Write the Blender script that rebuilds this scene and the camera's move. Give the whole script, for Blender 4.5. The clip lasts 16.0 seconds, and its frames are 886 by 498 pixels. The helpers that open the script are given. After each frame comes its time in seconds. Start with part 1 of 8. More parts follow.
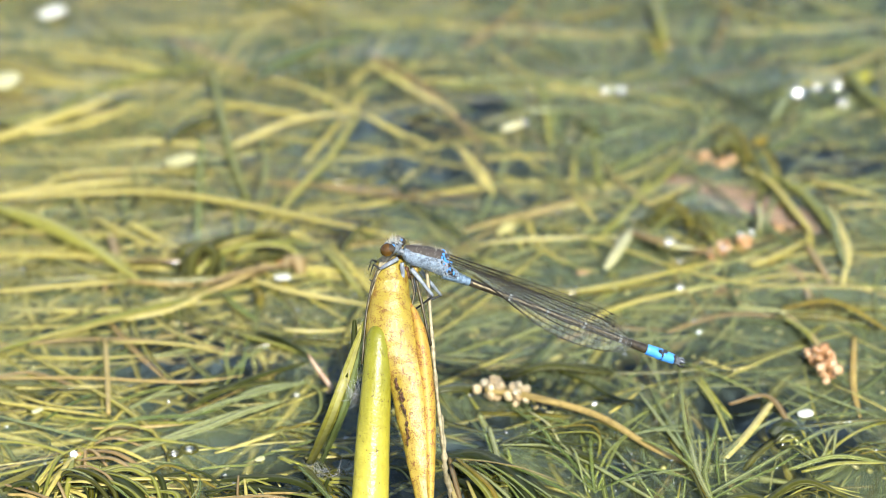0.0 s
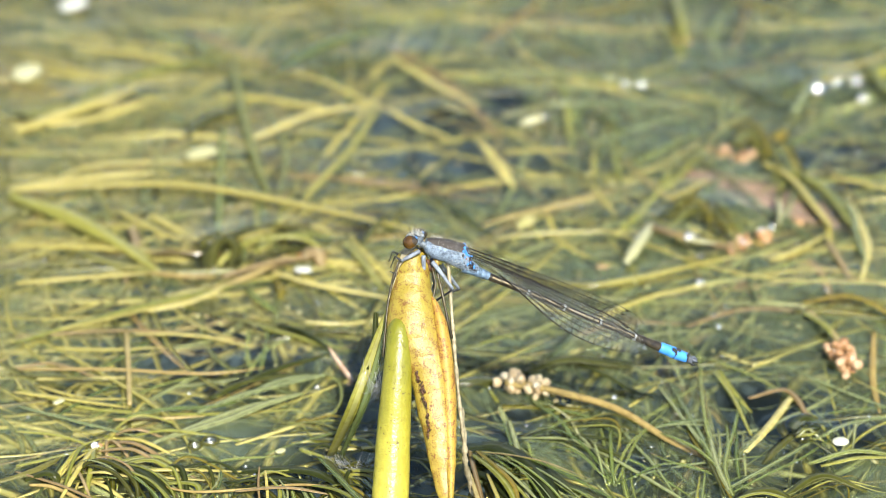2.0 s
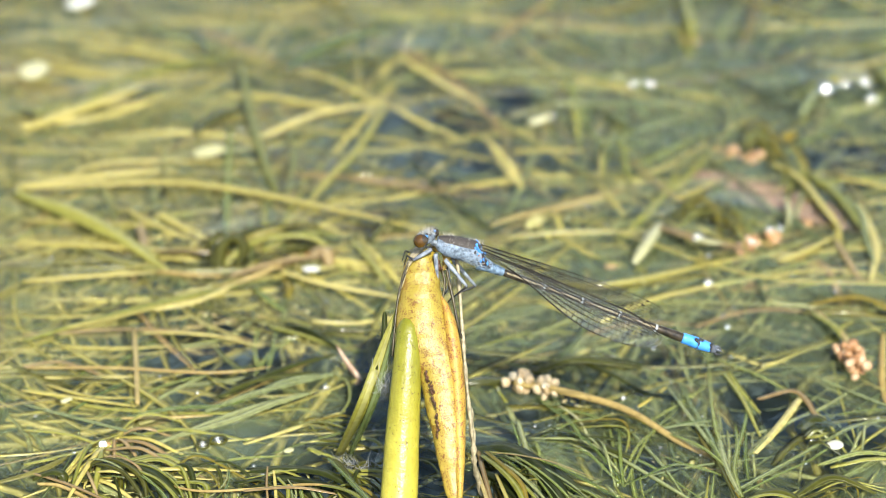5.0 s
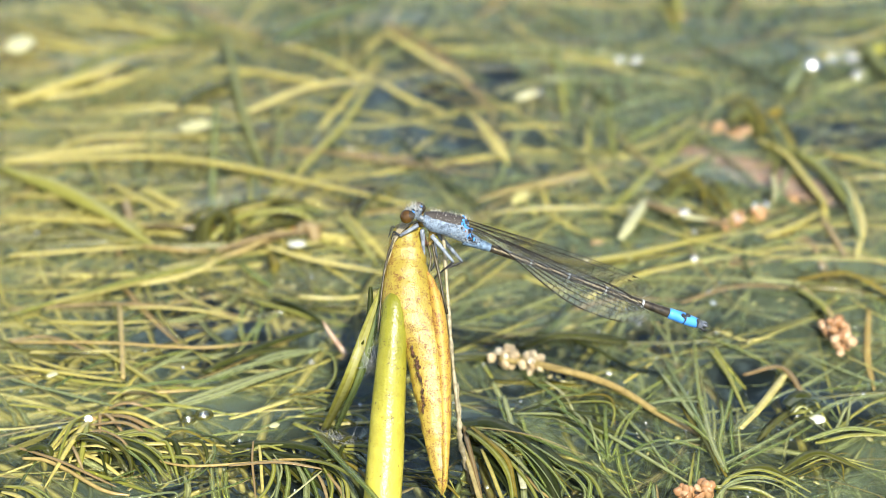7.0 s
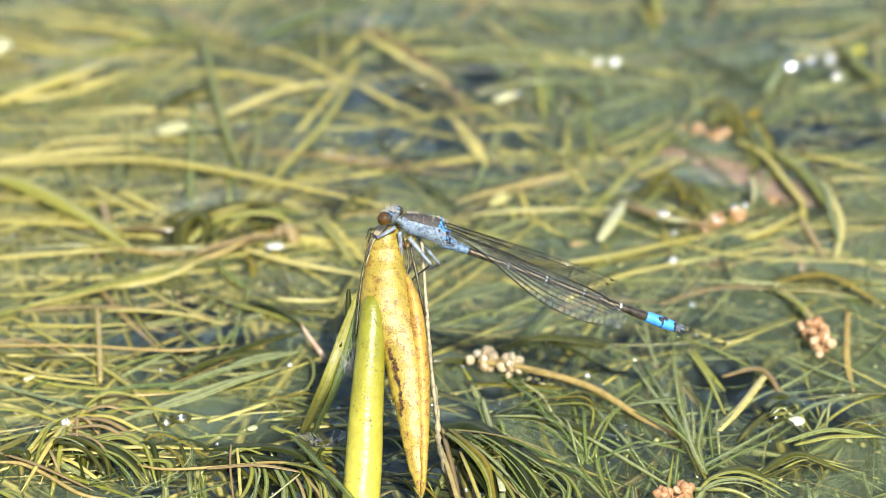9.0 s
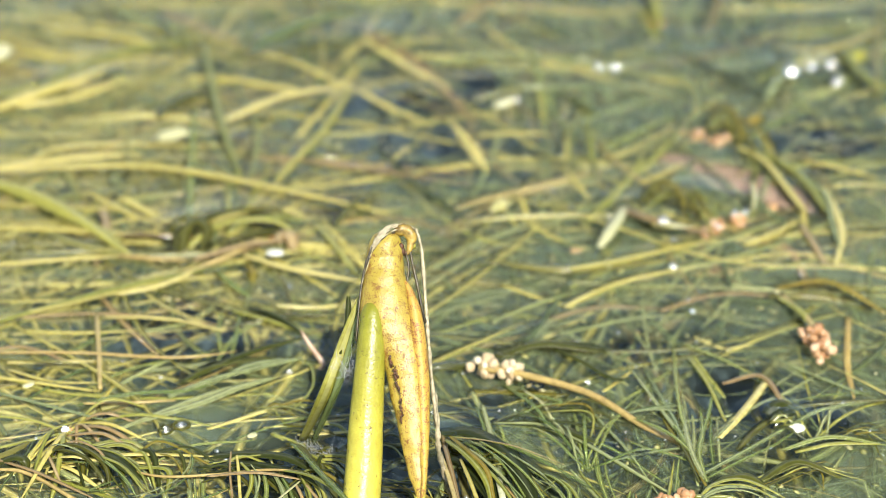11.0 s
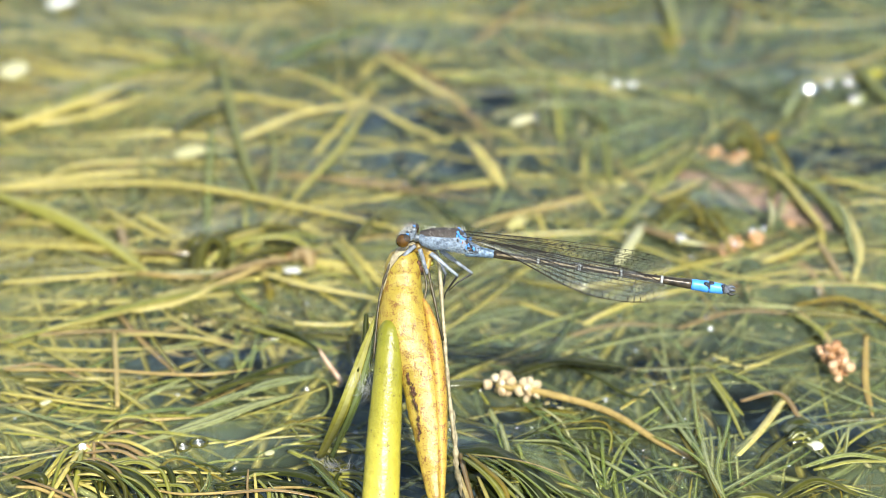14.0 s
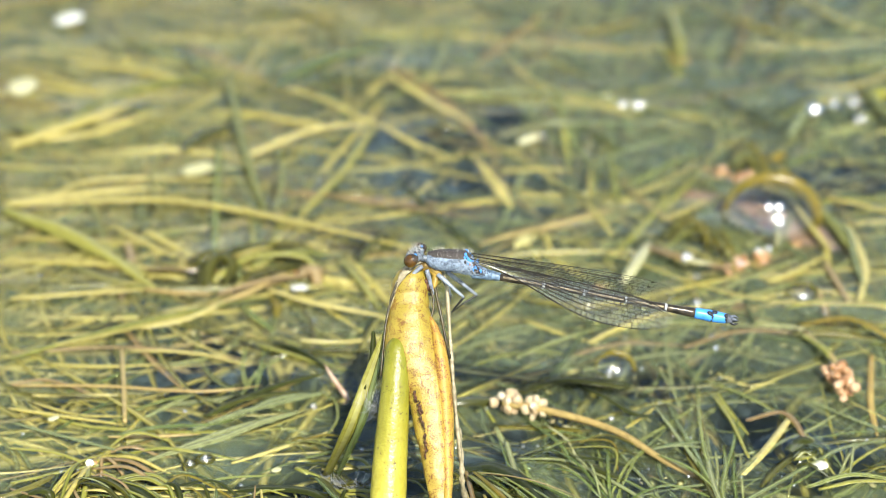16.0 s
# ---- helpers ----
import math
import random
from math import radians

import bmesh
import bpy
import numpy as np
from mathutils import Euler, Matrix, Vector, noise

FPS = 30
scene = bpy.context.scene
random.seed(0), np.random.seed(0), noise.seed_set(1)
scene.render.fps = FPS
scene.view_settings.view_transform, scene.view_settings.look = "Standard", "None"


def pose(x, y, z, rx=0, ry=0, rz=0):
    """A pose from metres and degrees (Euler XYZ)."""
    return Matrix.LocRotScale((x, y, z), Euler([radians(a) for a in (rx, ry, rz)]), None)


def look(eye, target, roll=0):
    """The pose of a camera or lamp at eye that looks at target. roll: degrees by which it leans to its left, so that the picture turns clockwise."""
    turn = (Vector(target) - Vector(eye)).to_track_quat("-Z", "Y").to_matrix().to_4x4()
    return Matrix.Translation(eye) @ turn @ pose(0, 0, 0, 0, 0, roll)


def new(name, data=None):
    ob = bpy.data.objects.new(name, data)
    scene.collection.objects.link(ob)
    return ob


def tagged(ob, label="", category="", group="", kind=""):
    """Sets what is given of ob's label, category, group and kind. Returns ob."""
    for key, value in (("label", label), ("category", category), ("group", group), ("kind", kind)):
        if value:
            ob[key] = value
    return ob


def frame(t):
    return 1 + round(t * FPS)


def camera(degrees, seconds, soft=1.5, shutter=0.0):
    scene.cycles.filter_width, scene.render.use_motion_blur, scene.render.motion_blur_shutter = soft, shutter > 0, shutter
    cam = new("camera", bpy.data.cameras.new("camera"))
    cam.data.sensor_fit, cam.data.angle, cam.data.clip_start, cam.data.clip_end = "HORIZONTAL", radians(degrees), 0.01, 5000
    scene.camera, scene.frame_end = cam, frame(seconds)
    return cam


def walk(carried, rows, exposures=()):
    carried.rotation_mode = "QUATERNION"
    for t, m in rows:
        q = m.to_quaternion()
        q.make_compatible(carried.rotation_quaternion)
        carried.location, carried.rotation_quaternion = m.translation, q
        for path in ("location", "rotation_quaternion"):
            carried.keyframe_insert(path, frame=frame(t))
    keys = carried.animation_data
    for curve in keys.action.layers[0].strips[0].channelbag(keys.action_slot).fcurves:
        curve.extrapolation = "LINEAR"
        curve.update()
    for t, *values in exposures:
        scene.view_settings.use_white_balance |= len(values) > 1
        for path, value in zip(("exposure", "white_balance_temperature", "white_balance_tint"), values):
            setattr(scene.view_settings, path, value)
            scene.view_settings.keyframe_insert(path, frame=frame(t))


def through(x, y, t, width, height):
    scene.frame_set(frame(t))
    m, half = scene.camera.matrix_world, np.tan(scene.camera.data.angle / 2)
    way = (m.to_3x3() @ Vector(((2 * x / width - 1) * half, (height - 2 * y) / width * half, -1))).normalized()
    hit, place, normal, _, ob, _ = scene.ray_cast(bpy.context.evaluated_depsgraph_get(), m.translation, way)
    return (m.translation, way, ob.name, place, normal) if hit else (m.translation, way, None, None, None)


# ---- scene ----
# ---- camera ----
FOV = 20.0
cam = camera(FOV, 16.0, soft=0.7, shutter=0.12)
cam.data.dof.use_dof = True
cam.data.dof.focus_distance = 0.2645
cam.data.dof.aperture_fstop = 22.0
PATH = [
    (0.0, 0.00841, -0.21415, 0.15064, 61.851, -0.001, -0.002),
    (0.5, 0.00816, -0.21393, 0.15201, 61.701, -0.004, 0.204),
    (1.0, 0.00811, -0.21353, 0.15169, 61.851, 0.028, 0.227),
    (1.5, 0.00781, -0.21313, 0.15118, 61.716, 0.003, 0.157),
    (2.0, 0.00769, -0.21480, 0.15082, 61.725, -0.068, 0.408),
    (2.5, 0.00732, -0.21481, 0.15047, 61.774, -0.138, 0.335),
    (3.0, 0.00696, -0.21530, 0.15019, 61.890, -0.195, 0.399),
    (5.5, 0.00677, -0.21409, 0.15082, 61.537, -0.241, 0.601),
    (6.0, 0.00700, -0.21442, 0.15097, 61.324, -0.237, 0.711),
    (6.5, 0.00675, -0.21393, 0.15102, 61.149, -0.448, 0.428),
    (7.0, 0.00675, -0.21417, 0.15051, 61.147, -0.485, 0.289),
    (7.5, 0.00714, -0.21390, 0.15079, 60.773, -0.481, 0.271),
    (8.0, 0.00714, -0.21365, 0.15040, 60.748, -0.437, 0.132),
    (8.5, 0.00728, -0.21381, 0.15052, 61.196, -0.506, 0.046),
    (9.0, 0.00709, -0.21359, 0.15001, 61.230, -0.587, -0.141),
    (11.5, 0.00713, -0.21291, 0.15030, 61.346, -0.566, -0.139),
    (12.0, 0.00688, -0.21275, 0.14994, 61.535, -0.525, -0.199),
    (12.5, 0.00669, -0.21283, 0.14993, 61.389, -0.595, -0.045),
    (13.0, 0.00685, -0.21326, 0.15018, 61.347, -0.459, 0.184),
    (13.5, 0.00675, -0.21315, 0.15038, 61.585, -0.409, 0.247),
    (14.0, 0.00691, -0.21287, 0.15015, 61.682, -0.401, 0.172),
    (14.5, 0.00664, -0.21300, 0.15042, 61.525, -0.374, 0.338),
    (15.0, 0.00661, -0.21324, 0.15065, 61.660, -0.459, 0.265),
    (15.5, 0.00654, -0.21352, 0.15056, 61.970, -0.552, 0.256),
    (16.0, 0.00647, -0.21370, 0.15086, 62.050, -0.618, 0.371),
]
walk(cam, [(t, pose(x, y, z, rx, ry, rz)) for t, x, y, z, rx, ry, rz in PATH], exposures=[(0.0, 0.70), (16.0, 0.70)])

# ---- light ----
SUN_ELEVATION, SUN_AZIMUTH = 48.0, 16.0          # azimuth: degrees to the right of straight behind the camera
world = bpy.data.worlds.new("sky")
scene.world = world
world.use_nodes = True
wn = world.node_tree.nodes
sky = wn.new("ShaderNodeTexSky")
sky.sky_type = "NISHITA"
sky.sun_disc = False
sky.sun_elevation = radians(SUN_ELEVATION)
sky.sun_rotation = radians(180 - SUN_AZIMUTH)
world.node_tree.links.new(sky.outputs[0], wn["Background"].inputs[0])
wn["Background"].inputs[1].default_value = 0.13
sun = new("sun", bpy.data.lights.new("sun", "SUN"))
sun.data.energy = 5.0
sun.data.angle = radians(0.53)
sun.data.color = (1.0, 0.965, 0.86)
_a, _e = radians(SUN_AZIMUTH), radians(SUN_ELEVATION)
sun.matrix_world = look((math.sin(_a) * math.cos(_e), -math.cos(_a) * math.cos(_e), math.sin(_e)), (0, 0, 0))

# ---- materials ----
MM = 0.001


def node_material(name):
    m = bpy.data.materials.new(name)
    m.use_nodes = True
    return m, m.node_tree.nodes, m.node_tree.links, m.node_tree.nodes["Principled BSDF"]


def ramp(nodes, links, fac, stops):
    r = nodes.new("ShaderNodeValToRGB")
    while len(r.color_ramp.elements) < len(stops):
        r.color_ramp.elements.new(0.5)
    for el, (at, col) in zip(r.color_ramp.elements, stops):
        el.position, el.color = at, (*col, 1)
    links.new(fac, r.inputs[0])
    return r.outputs[0]


def noise_node(nodes, links, scale, detail=3.0, rough=0.55, stretch=None, seed=0.0):
    tc = nodes.new("ShaderNodeTexCoord")
    n = nodes.new("ShaderNodeTexNoise")
    n.inputs["Scale"].default_value, n.inputs["Detail"].default_value, n.inputs["Roughness"].default_value = scale, detail, rough
    mp = nodes.new("ShaderNodeMapping")
    mp.inputs["Location"].default_value = (seed, seed * 1.7, seed * 0.6)
    if stretch:
        mp.inputs["Scale"].default_value = stretch
    links.new(tc.outputs["Object"], mp.inputs[0])
    links.new(mp.outputs[0], n.inputs["Vector"])
    return n.outputs["Fac"]


def mix(nodes, links, fac, a, b, blend="MIX"):
    m = nodes.new("ShaderNodeMix")
    m.data_type, m.blend_type = "RGBA", blend
    for sock, v in ((m.inputs[0], fac), (m.inputs[6], a), (m.inputs[7], b)):
        if isinstance(v, (int, float)):
            sock.default_value = v
        elif isinstance(v, tuple):
            sock.default_value = (*v, 1)
        else:
            links.new(v, sock)
    return m.outputs[2]


def math_node(nodes, links, op, a, b=0.0, c=0.0):
    m = nodes.new("ShaderNodeMath")
    m.operation = op
    for sock, v in zip(m.inputs, (a, b, c)):
        if isinstance(v, (int, float)):
            sock.default_value = v
        else:
            links.new(v, sock)
    return m.outputs[0]


def bump(nodes, links, bsdf, height, strength, dist):
    b = nodes.new("ShaderNodeBump")
    b.inputs["Strength"].default_value, b.inputs["Distance"].default_value = strength, dist
    links.new(height, b.inputs["Height"])
    links.new(b.outputs[0], bsdf.inputs["Normal"])


def leaf_material(name, stops, rough=0.28, through=0.3, pieces=True, spec=0.5, sheer=0.0, ribs=0.6, wet=0.2):
    """Wet weed: a colour for each strand, blotches along it, light that comes through it."""
    m, n, l, p = node_material(name)
    if pieces:
        rnd = n.new("ShaderNodeNewGeometry").outputs["Random Per Island"]
    else:
        rnd = n.new("ShaderNodeObjectInfo").outputs["Random"]
    blot = noise_node(n, l, 160, 3, 0.6)
    fac = math_node(n, l, "ADD", math_node(n, l, "MULTIPLY", rnd, 0.75), math_node(n, l, "MULTIPLY_ADD", blot, 0.7, -0.22))
    col = ramp(n, l, fac, stops)
    if pieces:
        # some strands have gone brown, some are still green
        other = math_node(n, l, "FRACT", math_node(n, l, "MULTIPLY", rnd, 37.7))
        col = mix(n, l, ramp(n, l, other, [(0.84, (0, 0, 0)), (0.90, (0.55, 0.55, 0.55))]), col, (0.44, 0.29, 0.12))
        col = mix(n, l, ramp(n, l, other, [(0.10, (0.5, 0.5, 0.5)), (0.16, (0, 0, 0))]), col, (0.12, 0.19, 0.075))
    fine = noise_node(n, l, 1400, 2, 0.6, seed=0.3)
    col = mix(n, l, 0.5, col, ramp(n, l, fine, [(0.3, (0.35, 0.33, 0.28)), (0.7, (1, 1, 1))]), "MULTIPLY")
    # a pale midrib (rib = 1) and pale thickened margins (rib = -1)
    rib = n.new("ShaderNodeAttribute")
    rib.attribute_name = "rib"
    vein = math_node(n, l, "MAXIMUM", ramp(n, l, rib.outputs["Fac"], [(0.7, (0, 0, 0)), (0.97, (1, 1, 1))]), ramp(n, l, math_node(n, l, "MULTIPLY", rib.outputs["Fac"], -1.0), [(0.75, (0, 0, 0)), (1.0, (0.5, 0.5, 0.5))]))
    col = mix(n, l, math_node(n, l, "MULTIPLY", vein, ribs), col, mix(n, l, 0.32, col, (0.80, 0.80, 0.50)))
    # fine veins along the leaf
    lines = math_node(n, l, "SINE", math_node(n, l, "MULTIPLY_ADD", rib.outputs["Fac"], 15.0, math_node(n, l, "MULTIPLY", blot, 4.0)))
    col = mix(n, l, min(1.0, ribs * 0.7), col, ramp(n, l, math_node(n, l, "MULTIPLY_ADD", lines, 0.5, 0.5), [(0.0, (0.58, 0.6, 0.55)), (0.8, (1, 1, 1))]), "MULTIPLY")
    l.new(col, p.inputs["Base Color"])
    p.inputs["Roughness"].default_value = rough
    p.inputs["Specular IOR Level"].default_value = spec
    p.inputs["Coat Weight"].default_value = wet
    p.inputs["Coat Roughness"].default_value = 0.08
    ripple = n.new("ShaderNodeBump")
    ripple.inputs["Strength"].default_value, ripple.inputs["Distance"].default_value = 0.8, 0.0002
    l.new(noise_node(n, l, 3000, 2, 0.6, seed=0.9), ripple.inputs["Height"])
    l.new(ripple.outputs[0], p.inputs["Coat Normal"])
    bump(n, l, p, math_node(n, l, "ADD", fine, math_node(n, l, "MULTIPLY", vein, 0.8)), 0.35, 0.00025)
    tr = n.new("ShaderNodeBsdfTranslucent")
    l.new(col, tr.inputs[0])
    mx = n.new("ShaderNodeMixShader")
    mx.inputs[0].default_value = through
    l.new(p.outputs[0], mx.inputs[1])
    l.new(tr.outputs[0], mx.inputs[2])
    out = mx.outputs[0]
    if sheer:
        # thin glassy leaves let some of the water behind them show
        clear, both = n.new("ShaderNodeBsdfTransparent"), n.new("ShaderNodeMixShader")
        part_clear = math_node(n, l, "MULTIPLY", math_node(n, l, "MULTIPLY", blot, 2 * sheer), math_node(n, l, "MULTIPLY_ADD", vein, -0.7, 1.0))
        l.new(part_clear, both.inputs[0])
        l.new(out, both.inputs[1])
        l.new(clear.outputs[0], both.inputs[2])
        out = both.outputs[0]
    l.new(out, n["Material Output"].inputs[0])
    return m


def plain(name, a, b, scale=900, rough=0.45, metal=0.0, bump_by=0.2, spec=0.5, sheen=0.0, depth=0.00015):
    m, n, l, p = node_material(name)
    f = noise_node(n, l, scale, 4, 0.6)
    l.new(ramp(n, l, f, [(0.32, a), (0.68, b)]), p.inputs["Base Color"])
    p.inputs["Roughness"].default_value = rough
    p.inputs["Metallic"].default_value = metal
    p.inputs["Specular IOR Level"].default_value = spec
    p.inputs["Sheen Weight"].default_value = sheen
    bump(n, l, p, f, bump_by, depth)
    return m


GOLD = leaf_material("golden_weed", [(0.0, (0.12, 0.125, 0.033)), (0.3, (0.31, 0.29, 0.072)), (0.6, (0.56, 0.49, 0.128)), (1.0, (0.82, 0.71, 0.27))], sheer=0.08)
GOLD_SUNK = leaf_material("sunken_golden_weed", [(0.0, (0.145, 0.14, 0.033)), (0.3, (0.355, 0.32, 0.068)), (0.6, (0.62, 0.535, 0.125)), (1.0, (0.86, 0.75, 0.27))], rough=0.5, wet=0.0, sheer=0.18)
GREEN_SUNK = leaf_material("sunken_green_weed", [(0.0, (0.10, 0.15, 0.065)), (0.35, (0.21, 0.275, 0.105)), (0.7, (0.36, 0.41, 0.15)), (1.0, (0.60, 0.58, 0.23))], rough=0.5, wet=0.0, sheer=0.46)
LEAF_SUNK = leaf_material("sunken_leaf_green", [(0.0, (0.15, 0.20, 0.075)), (0.5, (0.29, 0.335, 0.13)), (1.0, (0.48, 0.50, 0.23))], pieces=False, rough=0.45, wet=0.0, sheer=0.3)
LEAF_BRONZE = leaf_material("bronze_leaf", [(0.0, (0.055, 0.058, 0.006)), (0.4, (0.135, 0.13, 0.012)), (0.7, (0.25, 0.205, 0.02)), (1.0, (0.42, 0.30, 0.05))], pieces=False, rough=0.18, through=0.45, ribs=0.25, wet=0.2)
STALK_TAN = leaf_material("tan_stalk", [(0.0, (0.34, 0.22, 0.07)), (0.5, (0.54, 0.40, 0.14)), (1.0, (0.72, 0.60, 0.26))], pieces=False, ribs=0.0)
GREEN = leaf_material("green_weed", [(0.0, (0.075, 0.11, 0.04)), (0.35, (0.17, 0.215, 0.072)), (0.7, (0.32, 0.35, 0.11)), (1.0, (0.56, 0.54, 0.22))], sheer=0.16)
DEEP = leaf_material("deep_weed", [(0.0, (0.08, 0.11, 0.05)), (0.5, (0.23, 0.26, 0.10)), (1.0, (0.50, 0.46, 0.18))], rough=0.6)
LEAF_YELLOW = leaf_material("yellow_leaf", [(0.0, (0.46, 0.39, 0.085)), (0.5, (0.64, 0.54, 0.13)), (1.0, (0.79, 0.68, 0.25))], pieces=False, wet=0.45)
LEAF_OLIVE = leaf_material("olive_leaf", [(0.0, (0.16, 0.18, 0.018)), (0.5, (0.31, 0.31, 0.040)), (1.0, (0.47, 0.43, 0.080))], pieces=False, wet=0.45)
LEAF_GREEN = leaf_material("green_leaf", [(0.0, (0.09, 0.15, 0.028)), (0.5, (0.21, 0.275, 0.055)), (1.0, (0.40, 0.43, 0.11))], pieces=False, rough=0.22, sheer=0.4, wet=0.45)
# for dark leaves, and for shade and dark reflections built as leaves
LEAF_AND_SHADE_DARK = leaf_material("dark_leaf_and_shade", [(0.0, (0.018, 0.026, 0.005)), (0.5, (0.045, 0.055, 0.008)), (1.0, (0.11, 0.11, 0.014))], pieces=False, rough=0.3, spec=0.2, wet=0.15, through=0.3, ribs=0.1)
LEAF_BROWN = leaf_material("brown_leaf", [(0.0, (0.26, 0.16, 0.06)), (0.5, (0.40, 0.27, 0.11)), (1.0, (0.52, 0.38, 0.18))], pieces=False)
LEAF_PALE = leaf_material("pale_leaf", [(0.0, (0.56, 0.54, 0.26)), (0.5, (0.68, 0.66, 0.36)), (1.0, (0.78, 0.76, 0.50))], pieces=False)
LEAF_SAGE = leaf_material("sage_leaf", [(0.0, (0.20, 0.26, 0.11)), (0.5, (0.34, 0.38, 0.15)), (1.0, (0.48, 0.50, 0.22))], pieces=False, sheer=0.36, rough=0.22, wet=0.45)
DARK_MAT = leaf_material("dark_reflection_weed", [(0.0, (0.03, 0.04, 0.01)), (0.5, (0.09, 0.09, 0.02)), (1.0, (0.20, 0.18, 0.04))], rough=0.13, through=0.15, ribs=0.1)
FLAKE = leaf_material("pale_flake", [(0.0, (0.34, 0.33, 0.10)), (0.5, (0.54, 0.50, 0.20)), (1.0, (0.70, 0.64, 0.36))], through=0.2)
WHITE_PETAL = plain("white_petal", (0.50, 0.50, 0.42), (0.62, 0.62, 0.55), 600, 0.4)
ORANGE_NODE = plain("orange_node", (0.34, 0.17, 0.06), (0.56, 0.34, 0.16), 420, 0.3)
CREAM_NUT = leaf_material("cream_fruit", [(0.0, (0.52, 0.35, 0.17)), (0.45, (0.76, 0.61, 0.38)), (1.0, (0.88, 0.80, 0.60))], pieces=False, through=0.15)
ORANGE_NUT = leaf_material("orange_fruit", [(0.0, (0.34, 0.16, 0.06)), (0.5, (0.58, 0.32, 0.15)), (1.0, (0.74, 0.54, 0.34))], pieces=False, through=0.15, rough=0.22)
DRIED = plain("dried_fibre", (0.16, 0.13, 0.07), (0.44, 0.38, 0.24), 1600, 0.55)
DARK_FIBRE = plain("dark_fibre", (0.015, 0.012, 0.006), (0.08, 0.06, 0.022), 1500, 0.4)
PINK_SHOOT = plain("pink_shoot", (0.24, 0.13, 0.07), (0.56, 0.44, 0.31), 330, 0.35)
RUST = plain("rust_leaf", (0.17, 0.095, 0.06), (0.32, 0.19, 0.13), 90, 0.6)
WEB = plain("web_thread", (0.3, 0.31, 0.3), (0.45, 0.45, 0.45), 900, 0.4)


def bed_material():
    m, n, l, p = node_material("silt")
    f = noise_node(n, l, 45, 6, 0.65)
    # silt colour, tinted blue in place of sky mirrored in the pools
    l.new(ramp(n, l, f, [(0.35, (0.035, 0.058, 0.075)), (0.6, (0.06, 0.09, 0.10)), (0.75, (0.09, 0.115, 0.09))]), p.inputs["Base Color"])
    p.inputs["Roughness"].default_value = 0.9
    bump(n, l, p, f, 0.6, 0.004)
    return m


def haze_material(name, lo, hi, colour):
    """Haze of cloudy water, put on a sheet that lets most of the light by."""
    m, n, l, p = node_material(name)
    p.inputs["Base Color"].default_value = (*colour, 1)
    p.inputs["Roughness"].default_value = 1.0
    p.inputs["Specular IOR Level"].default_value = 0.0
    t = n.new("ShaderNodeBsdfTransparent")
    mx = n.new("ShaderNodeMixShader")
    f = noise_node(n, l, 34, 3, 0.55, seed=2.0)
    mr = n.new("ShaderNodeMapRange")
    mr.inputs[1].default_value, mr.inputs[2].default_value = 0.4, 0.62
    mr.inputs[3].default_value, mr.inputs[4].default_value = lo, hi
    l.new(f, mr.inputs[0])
    haze_share = n.new("ShaderNodeAttribute")
    haze_share.attribute_name = "haze_share"
    l.new(math_node(n, l, "MULTIPLY", mr.outputs[0], haze_share.outputs["Fac"]), mx.inputs[0])
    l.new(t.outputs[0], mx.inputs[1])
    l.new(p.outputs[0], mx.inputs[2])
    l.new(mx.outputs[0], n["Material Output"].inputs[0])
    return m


def water_material():
    m = bpy.data.materials.new("clear_water")
    m.use_nodes = True
    n, l = m.node_tree.nodes, m.node_tree.links
    n.remove(n["Principled BSDF"])
    t, g, fr, mx = n.new("ShaderNodeBsdfRefraction"), n.new("ShaderNodeBsdfGlossy"), n.new("ShaderNodeFresnel"), n.new("ShaderNodeMixShader")
    t.inputs["Color"].default_value = (0.97, 0.99, 0.98, 1)
    t.inputs["Roughness"].default_value = 0.07
    t.inputs["IOR"].default_value = 1.333
    g.inputs["Roughness"].default_value = 0.03
    fr.inputs[0].default_value = 1.333
    l.new(fr.outputs[0], mx.inputs[0])
    l.new(t.outputs[0], mx.inputs[1])
    l.new(g.outputs[0], mx.inputs[2])
    l.new(mx.outputs[0], n["Material Output"].inputs[0])
    b = n.new("ShaderNodeBump")
    b.inputs["Strength"].default_value, b.inputs["Distance"].default_value = 0.6, 0.0009
    l.new(noise_node(n, l, 110, 2, 0.5), b.inputs["Height"])
    l.new(b.outputs[0], t.inputs["Normal"])
    r = n.new("ShaderNodeBump")
    r.inputs["Strength"].default_value, r.inputs["Distance"].default_value = 0.8, 0.0016
    l.new(noise_node(n, l, 75, 3, 0.5, (0.45, 1.0, 1.0)), r.inputs["Height"])
    for s in (g, fr):
        l.new(r.outputs[0], s.inputs["Normal"])
    return m


WATER = water_material()


def bubble_material(name="silvery_glint", share=0.6):
    """A silvery skin, part clear; its mirror share is raised to make glints."""
    m = bpy.data.materials.new(name)
    m.use_nodes = True
    n, l = m.node_tree.nodes, m.node_tree.links
    n.remove(n["Principled BSDF"])
    t, g, mx = n.new("ShaderNodeBsdfTransparent"), n.new("ShaderNodeBsdfGlossy"), n.new("ShaderNodeMixShader")
    g.inputs["Roughness"].default_value = 0.2
    mx.inputs[0].default_value = share
    l.new(t.outputs[0], mx.inputs[1])
    l.new(g.outputs[0], mx.inputs[2])
    l.new(mx.outputs[0], n["Material Output"].inputs[0])
    return m


GLINT_SILVER = bubble_material()
BEAD = bubble_material("water_bead", 0.3)
CLEAR_BUBBLE = bubble_material("clear_bubble", 0.12)


